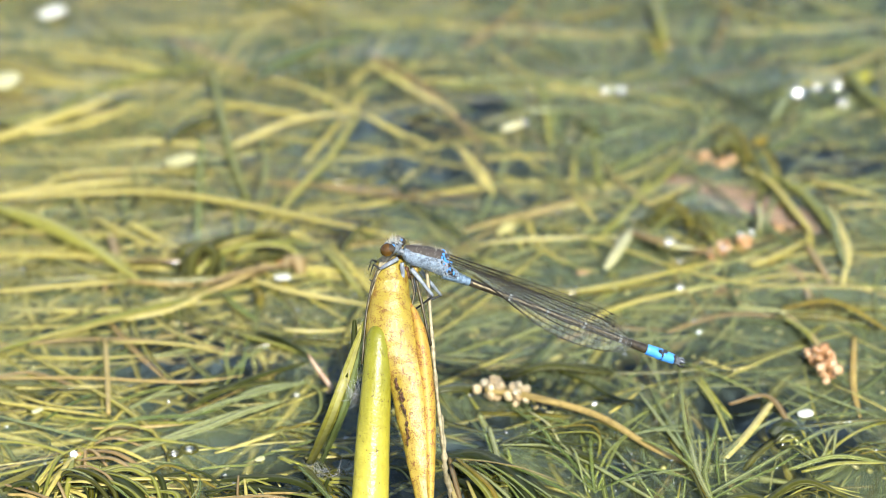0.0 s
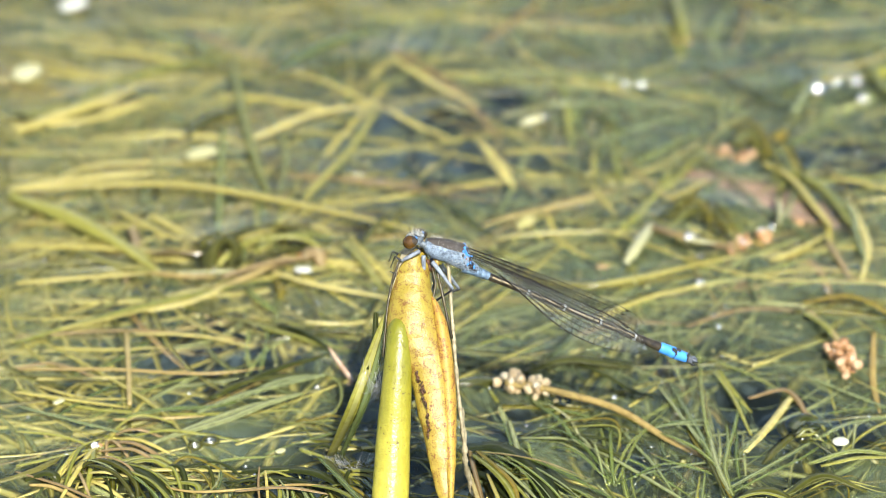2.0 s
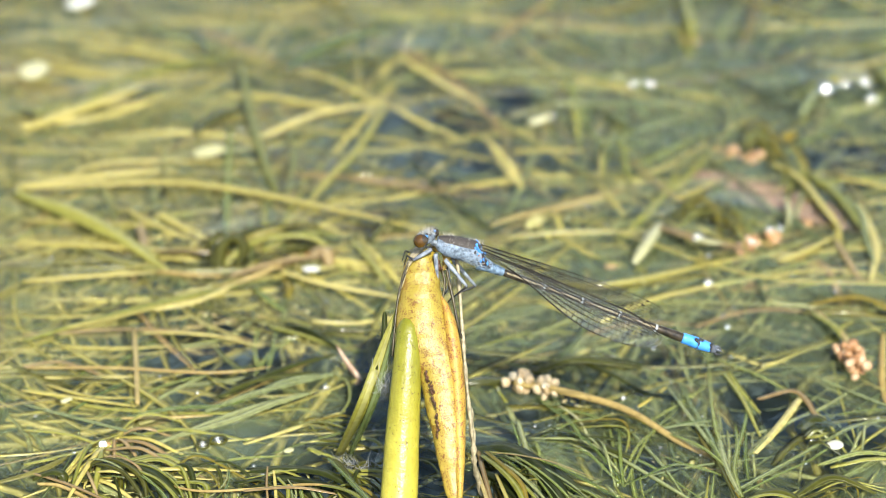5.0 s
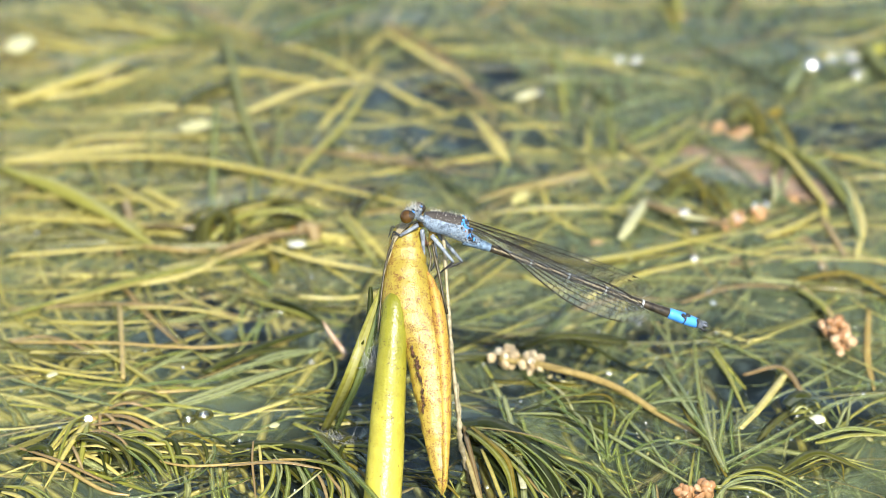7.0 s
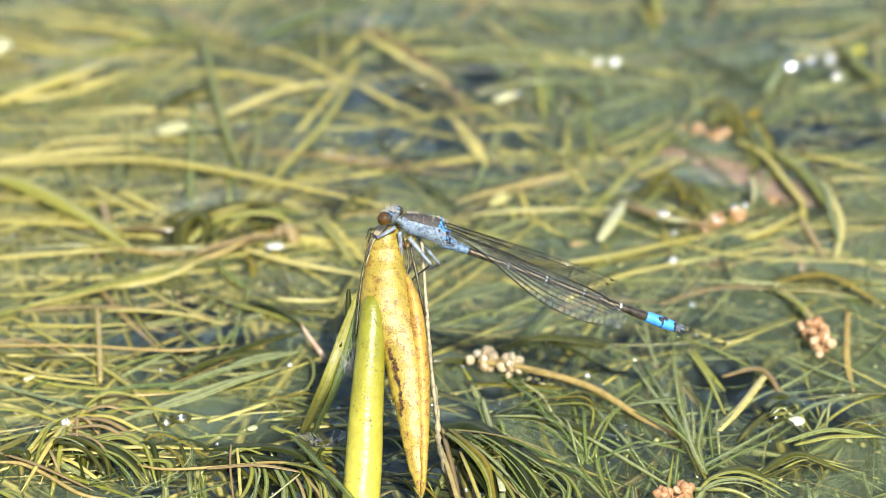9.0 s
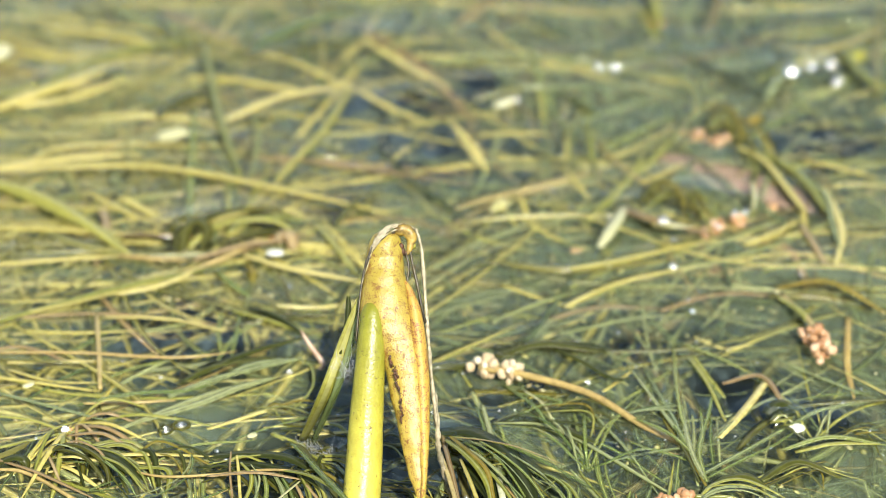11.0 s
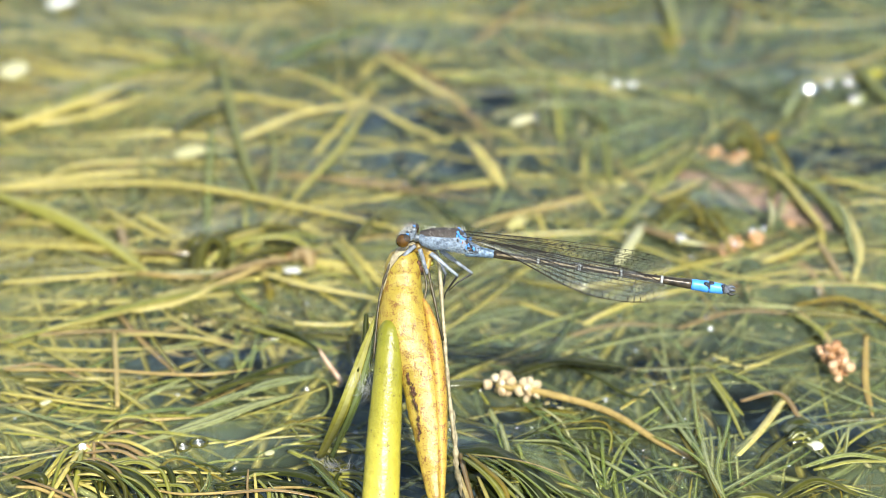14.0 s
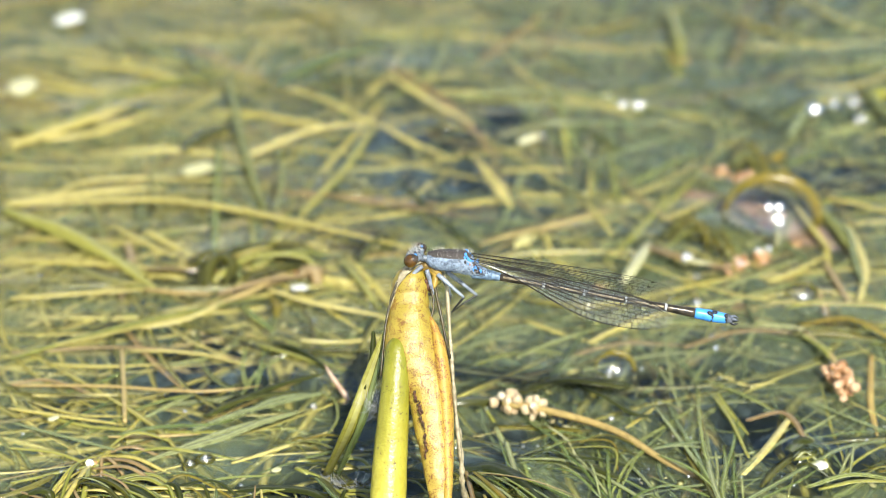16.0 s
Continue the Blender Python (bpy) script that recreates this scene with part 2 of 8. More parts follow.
# ---- mesh helpers: all lengths in millimetres ----
def part(name, bm, material, parent=None, label="", smooth=True):
    me = bpy.data.meshes.new(name)
    bmesh.ops.recalc_face_normals(bm, faces=bm.faces)
    bm.to_mesh(me)
    bm.free()
    me.transform(Matrix.Scale(MM, 4))
    if smooth:
        me.polygons.foreach_set("use_smooth", [True] * len(me.polygons))
    me.materials.append(material)
    ob = new(name, me)
    if parent:
        ob.parent = parent
    if label:
        tagged(ob, label)
    return ob


def spline(pts, n):
    """Points on a smooth curve through pts."""
    p = [Vector(q) for q in pts]
    if len(p) == 2:
        return [p[0].lerp(p[1], i / n) for i in range(n + 1)]
    ext = [2 * p[0] - p[1]] + p + [2 * p[-1] - p[-2]]
    out = []
    for i in range(n + 1):
        u = i / n * (len(p) - 1)
        k = min(int(u), len(p) - 2)
        f = u - k
        a, b, c, d = ext[k:k + 4]
        out.append(0.5 * (2 * b + (c - a) * f + (2 * a - 5 * b + 4 * c - d) * f * f + (3 * b - a - 3 * c + d) * f ** 3))
    return out


def sweep(bm, pts, size, sides=8, flat=1.0, up=(0, 0, 1), caps=True):
    """A round or flattened rod along pts. size: radii, one a point. flat: thickness over width."""
    up = Vector(up)
    rings = []
    rib = bm.verts.layers.float.get("rib") or bm.verts.layers.float.new("rib")
    for i, q in enumerate(pts):
        d = (pts[min(i + 1, len(pts) - 1)] - pts[max(i - 1, 0)]).normalized()
        s = d.cross(up)
        s = s.normalized() if s.length > 1e-4 else d.orthogonal().normalized()
        v = s.cross(d)
        r = size[i] if hasattr(size, "__len__") else size
        rings.append([bm.verts.new(q + s * (r * math.cos(a)) + v * (r * flat * math.sin(a))) for a in (2 * math.pi * k / sides for k in range(sides))])
    for a, b in zip(rings, rings[1:]):
        for k in range(sides):
            bm.faces.new((a[k], a[(k + 1) % sides], b[(k + 1) % sides], b[k]))
    for ring in rings:
        for k, v in enumerate(ring):
            v[rib] = 2 * abs(math.sin(2 * math.pi * k / sides)) - 1
    if caps:
        bm.faces.new(rings[0])
        bm.faces.new(rings[-1])
    return bm


def blob(bm, c, r, turn=None, seg=10, rings=7):
    m = Matrix.Translation(c) @ (turn or Matrix()) @ Matrix.Diagonal((*r, 1))
    bmesh.ops.create_uvsphere(bm, u_segments=seg, v_segments=rings, radius=1, matrix=m)
    return bm


def taper(n, r, tip=0.25, base=0.7):
    """Leaf half-widths along n + 1 points."""
    out = []
    for i in range(n + 1):
        u = i / n
        out.append(r * (base + (1 - base) * min(1, u * 4)) * (1 if u < 0.6 else 1 - (1 - tip) * ((u - 0.6) / 0.4) ** 2))
    return out


# ---- setting ----
def water_height(x, y):
    """Swell of the surface, and the rims where leaves push up through it. Millimetres."""
    z = 0.22 * noise.noise((x * 0.045, y * 0.03, 0.3)) + 0.08 * noise.noise((x * 0.13, y * 0.10, 4.1))
    for bx, by, r, h in RIMS:
        d2 = ((x - bx) / r) ** 2 + ((y - by) / r) ** 2
        if d2 < 6:
            z += h * math.exp(-d2)
    return z


RIMS = [
    (-13.4, 35.3, 6.0, 0.50),
    (-22.6, 66.0, 5.0, 0.90),
    (42.0, 76.1, 5.0, 0.90),
    (-16.5, 69.9, 6.0, 0.60),
    (56.4, 52.9, 7.0, 0.70),
    (46.6, 22.8, 3.2, 0.80),
    (-33.0, 15.4, 5.0, 0.60),
    (-19.9, 19.9, 3.5, 0.60),
    (-9.0, 15.4, 6.0, 0.70),
    (15.6, 16.5, 7.0, 0.70),
    (27.2, 14.3, 4.0, 0.50),
    (1.4, 3.6, 4.5, 0.70),
    (51.0, 18.5, 6.0, 0.60),
    (37.1, 69.9, 6.0, 0.80),
    (1.4, 125.9, 8.0, 0.60),
    (-41.7, 110.1, 8.0, 0.60),
    (62.4, 114.0, 7.0, 0.90),
    (41.5, 16.5, 5.0, 0.60),
    (8.8, 17.6, 3.0, 0.60),
    (-6.8, 33.1, 5.0, 0.50),
    (20.7, 38.2, 6.0, 0.50),
]


def build_water():
    nx, ny = 260, 230
    xs = [-95000, -5000, -400, -160] + [-95 + 205 * i / nx for i in range(nx + 1)] + [170, 400, 5000, 95000]
    ys = [-95000, -5000, -500, -120] + [-25 + 225 * i / ny for i in range(ny + 1)] + [260, 600, 5000, 95000]
    vs = [(x * MM, y * MM, (water_height(x, y) if abs(x) < 120 and -30 < y < 205 else 0) * MM) for y in ys for x in xs]
    w = len(xs)
    fs = [(j * w + i, j * w + i + 1, (j + 1) * w + i + 1, (j + 1) * w + i) for j in range(len(ys) - 1) for i in range(w - 1)]
    me = bpy.data.meshes.new("water")
    me.from_pydata(vs, [], fs)
    me.polygons.foreach_set("use_smooth", [True] * len(me.polygons))
    me.materials.append(WATER)
    ob = tagged(new("water", me), "clear still pond water over pondweed", "water", kind="structure")
    ob.visible_shadow = False          # daylight reaches the weeds


def sheet(name, z, material, label, half=95.0):
    bm = bmesh.new()
    bmesh.ops.create_grid(bm, x_segments=8, y_segments=8, size=half * 1000)
    for v in bm.verts:
        v.co.z = z
    ob = part(name, bm, material)
    return tagged(ob, label, "water" if "water" in name else "ground", kind="structure")


build_water()
sheet("ground", -48, bed_material(), "dark silty bed of the pond")


# ---- the weed mat ----
def smooth(a, b, v):
    t = min(1, max(0, (v - a) / (b - a)))
    return t * t * (3 - 2 * t)


def open_water(x, y):
    """0 in the clear pools between the weeds, 1 in the mat."""
    f = 1.0
    for px, py, rx, ry in POOLS:
        f *= min(1, max(0.0, ((x - px) / rx) ** 2 + ((y - py) / ry) ** 2 - 0.25) / 0.9)
    return f


POOLS = [
    (-20.3, 39.4, 13.0, 12.0),
    (5.1, 86.8, 15.0, 10.0),
    (63.1, 90.2, 16.0, 9.0),
    (-20.3, 31.8, 10.0, 5.0),
    (-1.7, 15.4, 9.0, 6.0),
    (43.3, 27.0, 9.0, 8.0),
    (-37.5, 48.8, 7.0, 5.0),
    (31.8, 36.9, 5.0, 4.5),
    (13.2, 24.6, 4.0, 4.0),
    (5.8, 8.8, 10.0, 9.0),
    (19.7, 28.2, 4.0, 4.0),
    (11.3, 112.0, 9.0, 9.0),
    (-20.1, 100.8, 8.0, 8.0),
    (52.6, 21.1, 6.0, 5.0),
    (-38.1, 29.4, 6.0, 4.0),
    (-6.5, 73.8, 8.0, 7.0),
    (1.0, 101.5, 11.0, 11.0),
    (4.3, 86.7, 8.0, 6.0),
    (-19.1, 4.2, 7.0, 6.4),
    (-11.2, 10.2, 6.0, 6.4),
    (-27.5, 10.0, 5.0, 4.8),
    (-32.9, 14.3, 5.0, 4.8),
    (-5.5, 5.0, 6.0, 8.0),
    (20.6, 4.3, 4.0, 4.5),
    (12.5, 21.7, 4.0, 4.5),
    (46.6, 13.2, 4.0, 4.5),
    (28.4, 15.1, 4.0, 4.5),
    (43.4, 23.3, 4.0, 4.5),
    (61.9, 91.1, 11.0, 8.0),
    (-21.0, 39.7, 9.0, 6.0),
]


SLANT = 0.93          # the gaps lean away with depth, as the weeds do


def haze_sheet(name, z, material, label):
    """A sheet that stands in for the haze of cloudy water, thinner over the clear pools."""
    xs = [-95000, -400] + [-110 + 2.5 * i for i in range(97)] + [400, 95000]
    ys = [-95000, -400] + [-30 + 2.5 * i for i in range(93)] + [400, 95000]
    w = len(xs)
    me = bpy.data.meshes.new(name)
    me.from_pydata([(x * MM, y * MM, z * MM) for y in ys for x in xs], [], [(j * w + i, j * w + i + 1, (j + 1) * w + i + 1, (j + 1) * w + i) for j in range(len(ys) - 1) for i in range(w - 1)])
    at = me.attributes.new("haze_share", "FLOAT", "POINT")
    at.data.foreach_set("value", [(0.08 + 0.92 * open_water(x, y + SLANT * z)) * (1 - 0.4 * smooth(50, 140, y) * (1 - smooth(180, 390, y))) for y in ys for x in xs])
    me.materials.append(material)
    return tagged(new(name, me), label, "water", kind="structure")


# depth haze is painted on three added see-through sheets
haze_sheet("water_haze_upper", -1.1, haze_material("haze_upper", 0.09, 0.25, (0.20, 0.235, 0.115)), "greenish sheet put in for the haze of pond water")
haze_sheet("water_haze_middle", -5.5, haze_material("haze_middle", 0.06, 0.25, (0.15, 0.20, 0.125)), "grey-green sheet put in for the haze of pond water")
haze_sheet("water_haze_lower", -14, haze_material("haze_lower", 0.08, 0.36, (0.085, 0.13, 0.115)), "slate-coloured sheet put in for the haze of deeper water")


def weed_mat(name, count, material, label, zlo, zhi, length, width, turn, where, seed, arch=0.0, flat=0.35, clear=0.03, deep=1.0):
    """Many thin strands in one mesh. deep: how much they favour the depth of the pond over its breadth. turn: spread of the directions in degrees; where: chance of a strand at a place."""
    rng = random.Random(seed)
    vs, fs = [], []
    made = 0
    while made < count:
        x, y = rng.uniform(-85, 100), rng.uniform(-22, 185)
        swirl = 40 * noise.noise((x * 0.02, y * 0.016, seed * 0.37))
        a = radians(rng.gauss(0, turn) + swirl)
        a = math.atan2(math.sin(a) * deep, math.cos(a))
        ln = rng.uniform(*length) * (0.6 + 0.8 * rng.random())
        reach = [ln * k / 8 for k in (-4, -2.5, -1, 1, 2.5, 4)]
        if rng.random() > where(x, y) * (clear + (1 - clear) * min(open_water(x + math.cos(a) * s, y + math.sin(a) * s + SLANT * (zlo + zhi) / 2) for s in reach)):
            continue
        made += 1
        bend = rng.gauss(0, 0.85) / ln
        r = rng.uniform(*width) / 2
        z0, z1 = rng.uniform(zlo, zhi), rng.uniform(zlo, zhi)
        up = rng.random() * arch
        n = max(6, int(ln / 2.6))
        px, py, h = x - math.cos(a) * ln / 2, y - math.sin(a) * ln / 2, a - bend * ln / 2
        wob, ph = rng.uniform(0.0, 0.055), rng.uniform(0, 6)
        first = len(vs)
        for i in range(n + 1):
            u = i / n
            z = z0 + (z1 - z0) * u + up * math.sin(math.pi * u) + 0.4 * math.sin(ph + 5 * u)
            q = r * min(1, 0.5 + u * 3, (1 - u) * 3.2 + 0.12)
            sx, sy = -math.sin(h) * q, math.cos(h) * q
            lean = 0.5 * math.sin(ph + 2.2 * u) * q
            vs += [(px + sx, py + sy, z + lean), (px, py, z + q * flat), (px - sx, py - sy, z - lean), (px, py, z - q * flat)]
            px += math.cos(h) * ln / n
            py += math.sin(h) * ln / n
            h += (bend + wob * math.sin(ph + 7 * u)) * ln / n
        for i in range(n):
            b = first + 4 * i
            fs += [(b + k, b + (k + 1) % 4, b + 4 + (k + 1) % 4, b + 4 + k) for k in range(4)]
    me = bpy.data.meshes.new(name)
    me.from_pydata([(x * MM, y * MM, z * MM) for x, y, z in vs], [], fs)
    me.attributes.new("rib", "FLOAT", "POINT").data.foreach_set("value", [-1.0, 1.0] * (len(vs) // 2))
    me.polygons.foreach_set("use_smooth", [True] * len(me.polygons))
    me.materials.append(material)
    return tagged(new(name, me), label, "pondweed", kind="stuff")


def golden_share(x, y):
    return (0.13 + 0.87 * (1 - smooth(-18, 30, x - 0.12 * (y - 60)))) * (1 - 0.62 * smooth(40, 150, y)) * (0.05 + 0.95 * smooth(6, 28, y)) * (1 - 0.85 * smooth(0, 12, x) * (1 - smooth(4, 26, y)))


def green_share(x, y):
    return (0.25 + 0.75 * smooth(-25, 25, x + 0.05 * y)) * (1 - 0.4 * smooth(40, 150, y))


def broad_golden_share(x, y):
    return (0.1 + 0.9 * (1 - smooth(-10, 40, x - 0.12 * (y - 60)))) * (0.3 + 0.7 * smooth(15, 90, y)) * (1 - smooth(0, 12, x) * (1 - smooth(4, 30, y)))


def broad_green_share(x, y):
    return (0.35 + 0.65 * smooth(-25, 25, x)) * (0.3 + 0.7 * smooth(15, 90, y))


weed_mat("deep_pondweed", 900, DEEP, "tangled dull green pondweed deep under the water", -27, -8, (22, 60), (0.6, 1.4), 55, lambda x, y: 1 - 0.5 * smooth(40, 150, y), 11, clear=0.05, deep=2.00)
weed_mat("submerged_golden_pondweed", 820, GOLD_SUNK, "yellow-olive strands of pondweed under the water", -12, -2.0, (26, 80), (0.4, 1.25), 34, golden_share, 12, deep=1.30)
weed_mat("submerged_green_pondweed", 1450, GREEN_SUNK, "green strands of pondweed under the water", -12, -1.5, (16, 50), (0.45, 1.1), 60, green_share, 13, deep=2.30)
weed_mat("floating_golden_pondweed", 210, GOLD, "yellow-olive strands of pondweed at the water's surface", -1.6, 0.25, (22, 75), (0.35, 1.0), 30, golden_share, 14, deep=1.25)
weed_mat("floating_green_pondweed", 120, GREEN, "thin green pondweed leaves at the water's surface", -1.4, 0.3, (14, 42), (0.4, 0.95), 55, green_share, 15, deep=2.30)
weed_mat("hair_fine_pondweed", 170, GREEN, "hair-fine pale green pondweed threads at the surface", -1.5, 0.3, (12, 40), (0.14, 0.3), 60, lambda x, y: 1.0, 19, arch=0.6, clear=0.5, deep=2.30)
weed_mat("broad_golden_pondweed", 85, GOLD, "broad yellow-olive pondweed leaves at the surface", -3.5, 0.2, (18, 55), (1.1, 2.0), 22, broad_golden_share, 16, flat=0.18, clear=0.1)
weed_mat("broad_green_pondweed", 105, GREEN_SUNK, "broad grey-green pondweed leaves near the surface", -4, -0.3, (16, 45), (1.0, 1.8), 40, broad_green_share, 17, flat=0.18, clear=0.1, deep=1.80)
weed_mat("pale_floating_pondweed", 45, GREEN, "pale yellow-green pondweed leaves at the far surface", -3, 0.25, (18, 50), (0.7, 1.5), 30, lambda x, y: smooth(55, 100, y), 22, flat=0.25, clear=0.12, deep=1.40)
weed_mat("green_floating_pondweed", 60, GREEN_SUNK, "flat green pondweed leaves at the far surface", -3, 0.25, (14, 44), (0.7, 1.6), 50, lambda x, y: smooth(55, 100, y) * (0.4 + 0.6 * smooth(-20, 30, x)), 23, flat=0.25, clear=0.12, deep=2.00)
# dark arched strands stand in for crescents of dark reflection beside leaves
weed_mat("dark_wet_pondweed", 75, DARK_MAT, "dark olive pondweed strands, partly imitating dark reflections at the surface", -1.5, 0.2, (10, 26), (0.7, 1.9), 35, lambda x, y: 1.0, 18, arch=1.4, clear=0.6, deep=1.50)


def flakes(name, count, seed):
    """Pale scraps of leaf that hang in the weeds."""
    rng = random.Random(seed)
    vs, fs = [], []
    for _ in range(count):
        x, y, z = rng.uniform(-70, 88), rng.uniform(0, 165), rng.uniform(-3.5, 0.25)
        for k in range(rng.choice((1, 1, 2, 4))):
            r, a = rng.uniform(0.2, 0.65), rng.uniform(0, 3.14)
            w = r * rng.uniform(0.35, 0.8)
            cx, cy, o = x + 1.5 * k, y - 1.1 * k + rng.uniform(-0.3, 0.3), len(vs)
            ring = [(r * math.cos(q), w * math.sin(q)) for q in (0, 1.05, 2.1, 3.14, 4.2, 5.25)]
            vs += [(cx + u * math.cos(a) - v * math.sin(a), cy + u * math.sin(a) + v * math.cos(a), z + 0.2 * u) for u, v in ring]
            vs += [(cx, cy, z + 0.3 * w), (cx, cy, z - 0.3 * w)]
            for s in range(6):
                fs += [(o + s, o + (s + 1) % 6, o + 6), (o + (s + 1) % 6, o + s, o + 7)]
    me = bpy.data.meshes.new(name)
    me.from_pydata([(x * MM, y * MM, z * MM) for x, y, z in vs], [], fs)
    me.polygons.foreach_set("use_smooth", [True] * len(me.polygons))
    me.materials.append(FLAKE)
    return tagged(new(name, me), "pale yellow scraps of leaf hanging in the weeds", "leaf scraps", kind="stuff")


flakes("leaf_scraps", 560, 21)


# ---- single strands that stand out ----
def strand(kind, width, *pts, thick=0.3, tip=0.3, group="single pondweed leaves"):
    """A flat leaf that runs through the points."""
    material, label = KINDS[kind]
    n = 10 * len(pts) - 10
    bm = sweep(bmesh.new(), spline(pts, n), taper(n, width / 2, tip), 8, thick)
    return tagged(part("pondweed_leaf", bm, material), label, "pondweed leaf", group)


KINDS = {
    "yellow": (LEAF_YELLOW, "long flat yellow pondweed leaf lying on the water"),
    "olive": (LEAF_OLIVE, "flat olive pondweed leaf lying in the water"),
    "green": (LEAF_GREEN, "narrow green pondweed leaf lying in the water"),
    # many of these strands imitate dark reflections in raised water rims
    "dark": (LEAF_AND_SHADE_DARK, "dark olive leaf shape, partly standing in for shade and dark reflections"),
    "brown": (LEAF_BROWN, "orange-brown pondweed stalk lying in the water"),
    "bronze": (LEAF_BRONZE, "bronze wet leaf curling over at the water's surface"),
    "stalk": (STALK_TAN, "tan pondweed stalk lying in the water"),
    "pale": (LEAF_PALE, "pale yellow-white leaf scrap floating on the water"),
    "sage": (LEAF_SAGE, "wet grey-green pondweed leaf lying on the water"),
}


def bundle(width, a, b, c, seed):
    """Thin wet leaves that curl over side by side."""
    rng = random.Random(seed)
    a, b, c = Vector(a), Vector(b), Vector(c)
    base = new("curled_leaf_bundle")
    base.location = a * MM
    side = (c - a).cross(Vector((0, 0, 1))).normalized()
    mid = b + Vector((0, 0, -0.45 * (b.z - a.z)))
    count = 7
    for i in range(count):
        o = side * (width * (i / (count - 1) - 0.5) * 1.5 + rng.gauss(0, 0.15))
        lift = Vector((0, 0, rng.gauss(0, 0.22) - 0.35 * abs(i / (count - 1) - 0.5)))
        pts = [o * 0.6 + side * rng.gauss(0, 0.5) + (c - a) * rng.uniform(-0.15, 0.2), mid - a + o + lift + (c - a) * rng.gauss(0, 0.13), (c - a) * rng.uniform(0.5, 1.3) + o * 1.8 + side * rng.gauss(0, 1.3) + Vector((0, 0, -0.8))]
        bm = sweep(bmesh.new(), spline(pts, 16), taper(16, min(0.5, width * rng.uniform(0.08, 0.26) / 2), 0.2), 8, 0.3)
        part("leaf", bm, rng.choice((LEAF_AND_SHADE_DARK, LEAF_BRONZE, LEAF_OLIVE, LEAF_BRONZE, LEAF_OLIVE)), base)
    return tagged(base, "wet dark olive and bronze leaves curling out of the water", "pondweed", "curled wet leaf bundles")


strand("yellow", 1.50, (-51.33, 80.30, 0.60), (-27.70, 81.94, 0.60), (2.35, 69.80, 0.60))
strand("yellow", 1.51, (-20.43, 96.55, 0.50), (-12.34, 102.60, 1.50), (-3.23, 107.91, 0.50))
strand("olive", 1.00, (-3.53, 107.15, 0.50), (-7.24, 92.67, 0.50), (-12.61, 78.86, 0.50))
strand("yellow", 1.10, (-2.70, 108.35, -0.50), (1.79, 102.78, -0.50), (6.94, 97.90, -0.50))
strand("olive", 1.18, (-25.40, 122.54, 0.60), (-21.58, 99.57, 0.60), (-17.26, 79.81, 0.60))
strand("green", 1.05, (-24.93, 100.20, 0.30), (-23.78, 81.21, 0.30), (-22.54, 65.18, 0.30))
strand("brown", 0.63, (-22.32, 54.51, 0.30), (-15.74, 59.55, 0.30), (-7.58, 65.48, 0.30))
strand("olive", 2.04, (-50.44, 79.25, 0.30), (-40.44, 71.25, 0.90), (-29.36, 58.82, 0.30))
strand("yellow", 0.87, (-49.33, 72.11, 0.20), (-39.79, 71.49, 0.20), (-31.34, 70.56, 0.20))
strand("yellow", 0.72, (-48.82, 68.49, -0.50), (-37.09, 66.97, -0.50), (-25.92, 62.77, -0.50))
strand("yellow", 1.05, (-46.65, 55.29, 0.50), (-37.86, 57.01, 0.50), (-30.45, 58.02, 0.50))
strand("olive", 1.03, (-44.40, 40.95, 0.50), (-31.39, 49.27, 0.50), (-15.88, 56.58, 0.50))
strand("brown", 0.61, (-44.71, 42.77, 0.20), (-30.84, 44.37, 0.20), (-17.22, 41.98, 0.20))
strand("yellow", 0.60, (-39.71, 40.49, 0.00), (-33.70, 40.22, 0.00), (-26.44, 40.75, 0.00))
strand("yellow", 1.15, (-57.67, 125.07, 0.20), (-43.51, 118.42, 0.20), (-27.04, 117.43, 0.20))
strand("yellow", 1.18, (-59.03, 133.34, -0.50), (-45.17, 131.22, -0.50), (-31.75, 127.89, -0.50))
strand("olive", 0.88, (-53.98, 122.08, -1.00), (-38.78, 112.27, -1.00), (-14.43, 110.36, -1.00))
strand("yellow", 2.39, (-53.60, 99.29, 0.30), (-45.70, 104.78, 1.00), (-38.41, 113.30, 0.30))
strand("yellow", 0.84, (-45.93, 83.89, 0.20), (-39.81, 88.96, 0.20), (-19.31, 89.47, 0.20))
strand("brown", 0.90, (-16.91, 87.11, -1.00), (-1.70, 85.43, -1.00), (13.36, 82.61, -1.00))
strand("brown", 1.14, (-2.86, 129.55, -0.50), (6.46, 116.02, -0.50), (13.56, 97.90, -0.50))
strand("yellow", 0.99, (9.67, 99.78, -0.80), (13.47, 90.97, -0.80), (15.24, 83.05, -0.80))
strand("sage", 1.40, (7.28, 117.04, 0.20), (22.05, 119.42, 0.20), (46.22, 110.07, 0.20))
strand("olive", 1.38, (41.20, 151.12, 0.60), (41.32, 136.11, 2.00), (41.40, 128.71, 0.60))
strand("green", 1.20, (22.47, 119.20, -0.60), (23.34, 109.51, -0.60), (25.67, 98.46, -0.60))
strand("olive", 1.13, (-4.30, 150.54, -0.30), (18.54, 144.86, -0.30), (37.80, 145.99, -0.30))
strand("brown", 1.16, (-32.98, 136.16, -0.80), (-21.96, 125.68, -0.80), (-9.83, 115.70, -0.80))
strand("yellow", 1.11, (-39.11, 137.62, -0.50), (-26.33, 138.71, -0.50), (-14.23, 137.62, -0.50))
strand("olive", 1.37, (-11.23, 147.18, -0.80), (1.20, 138.32, -0.80), (12.38, 139.41, -0.80))
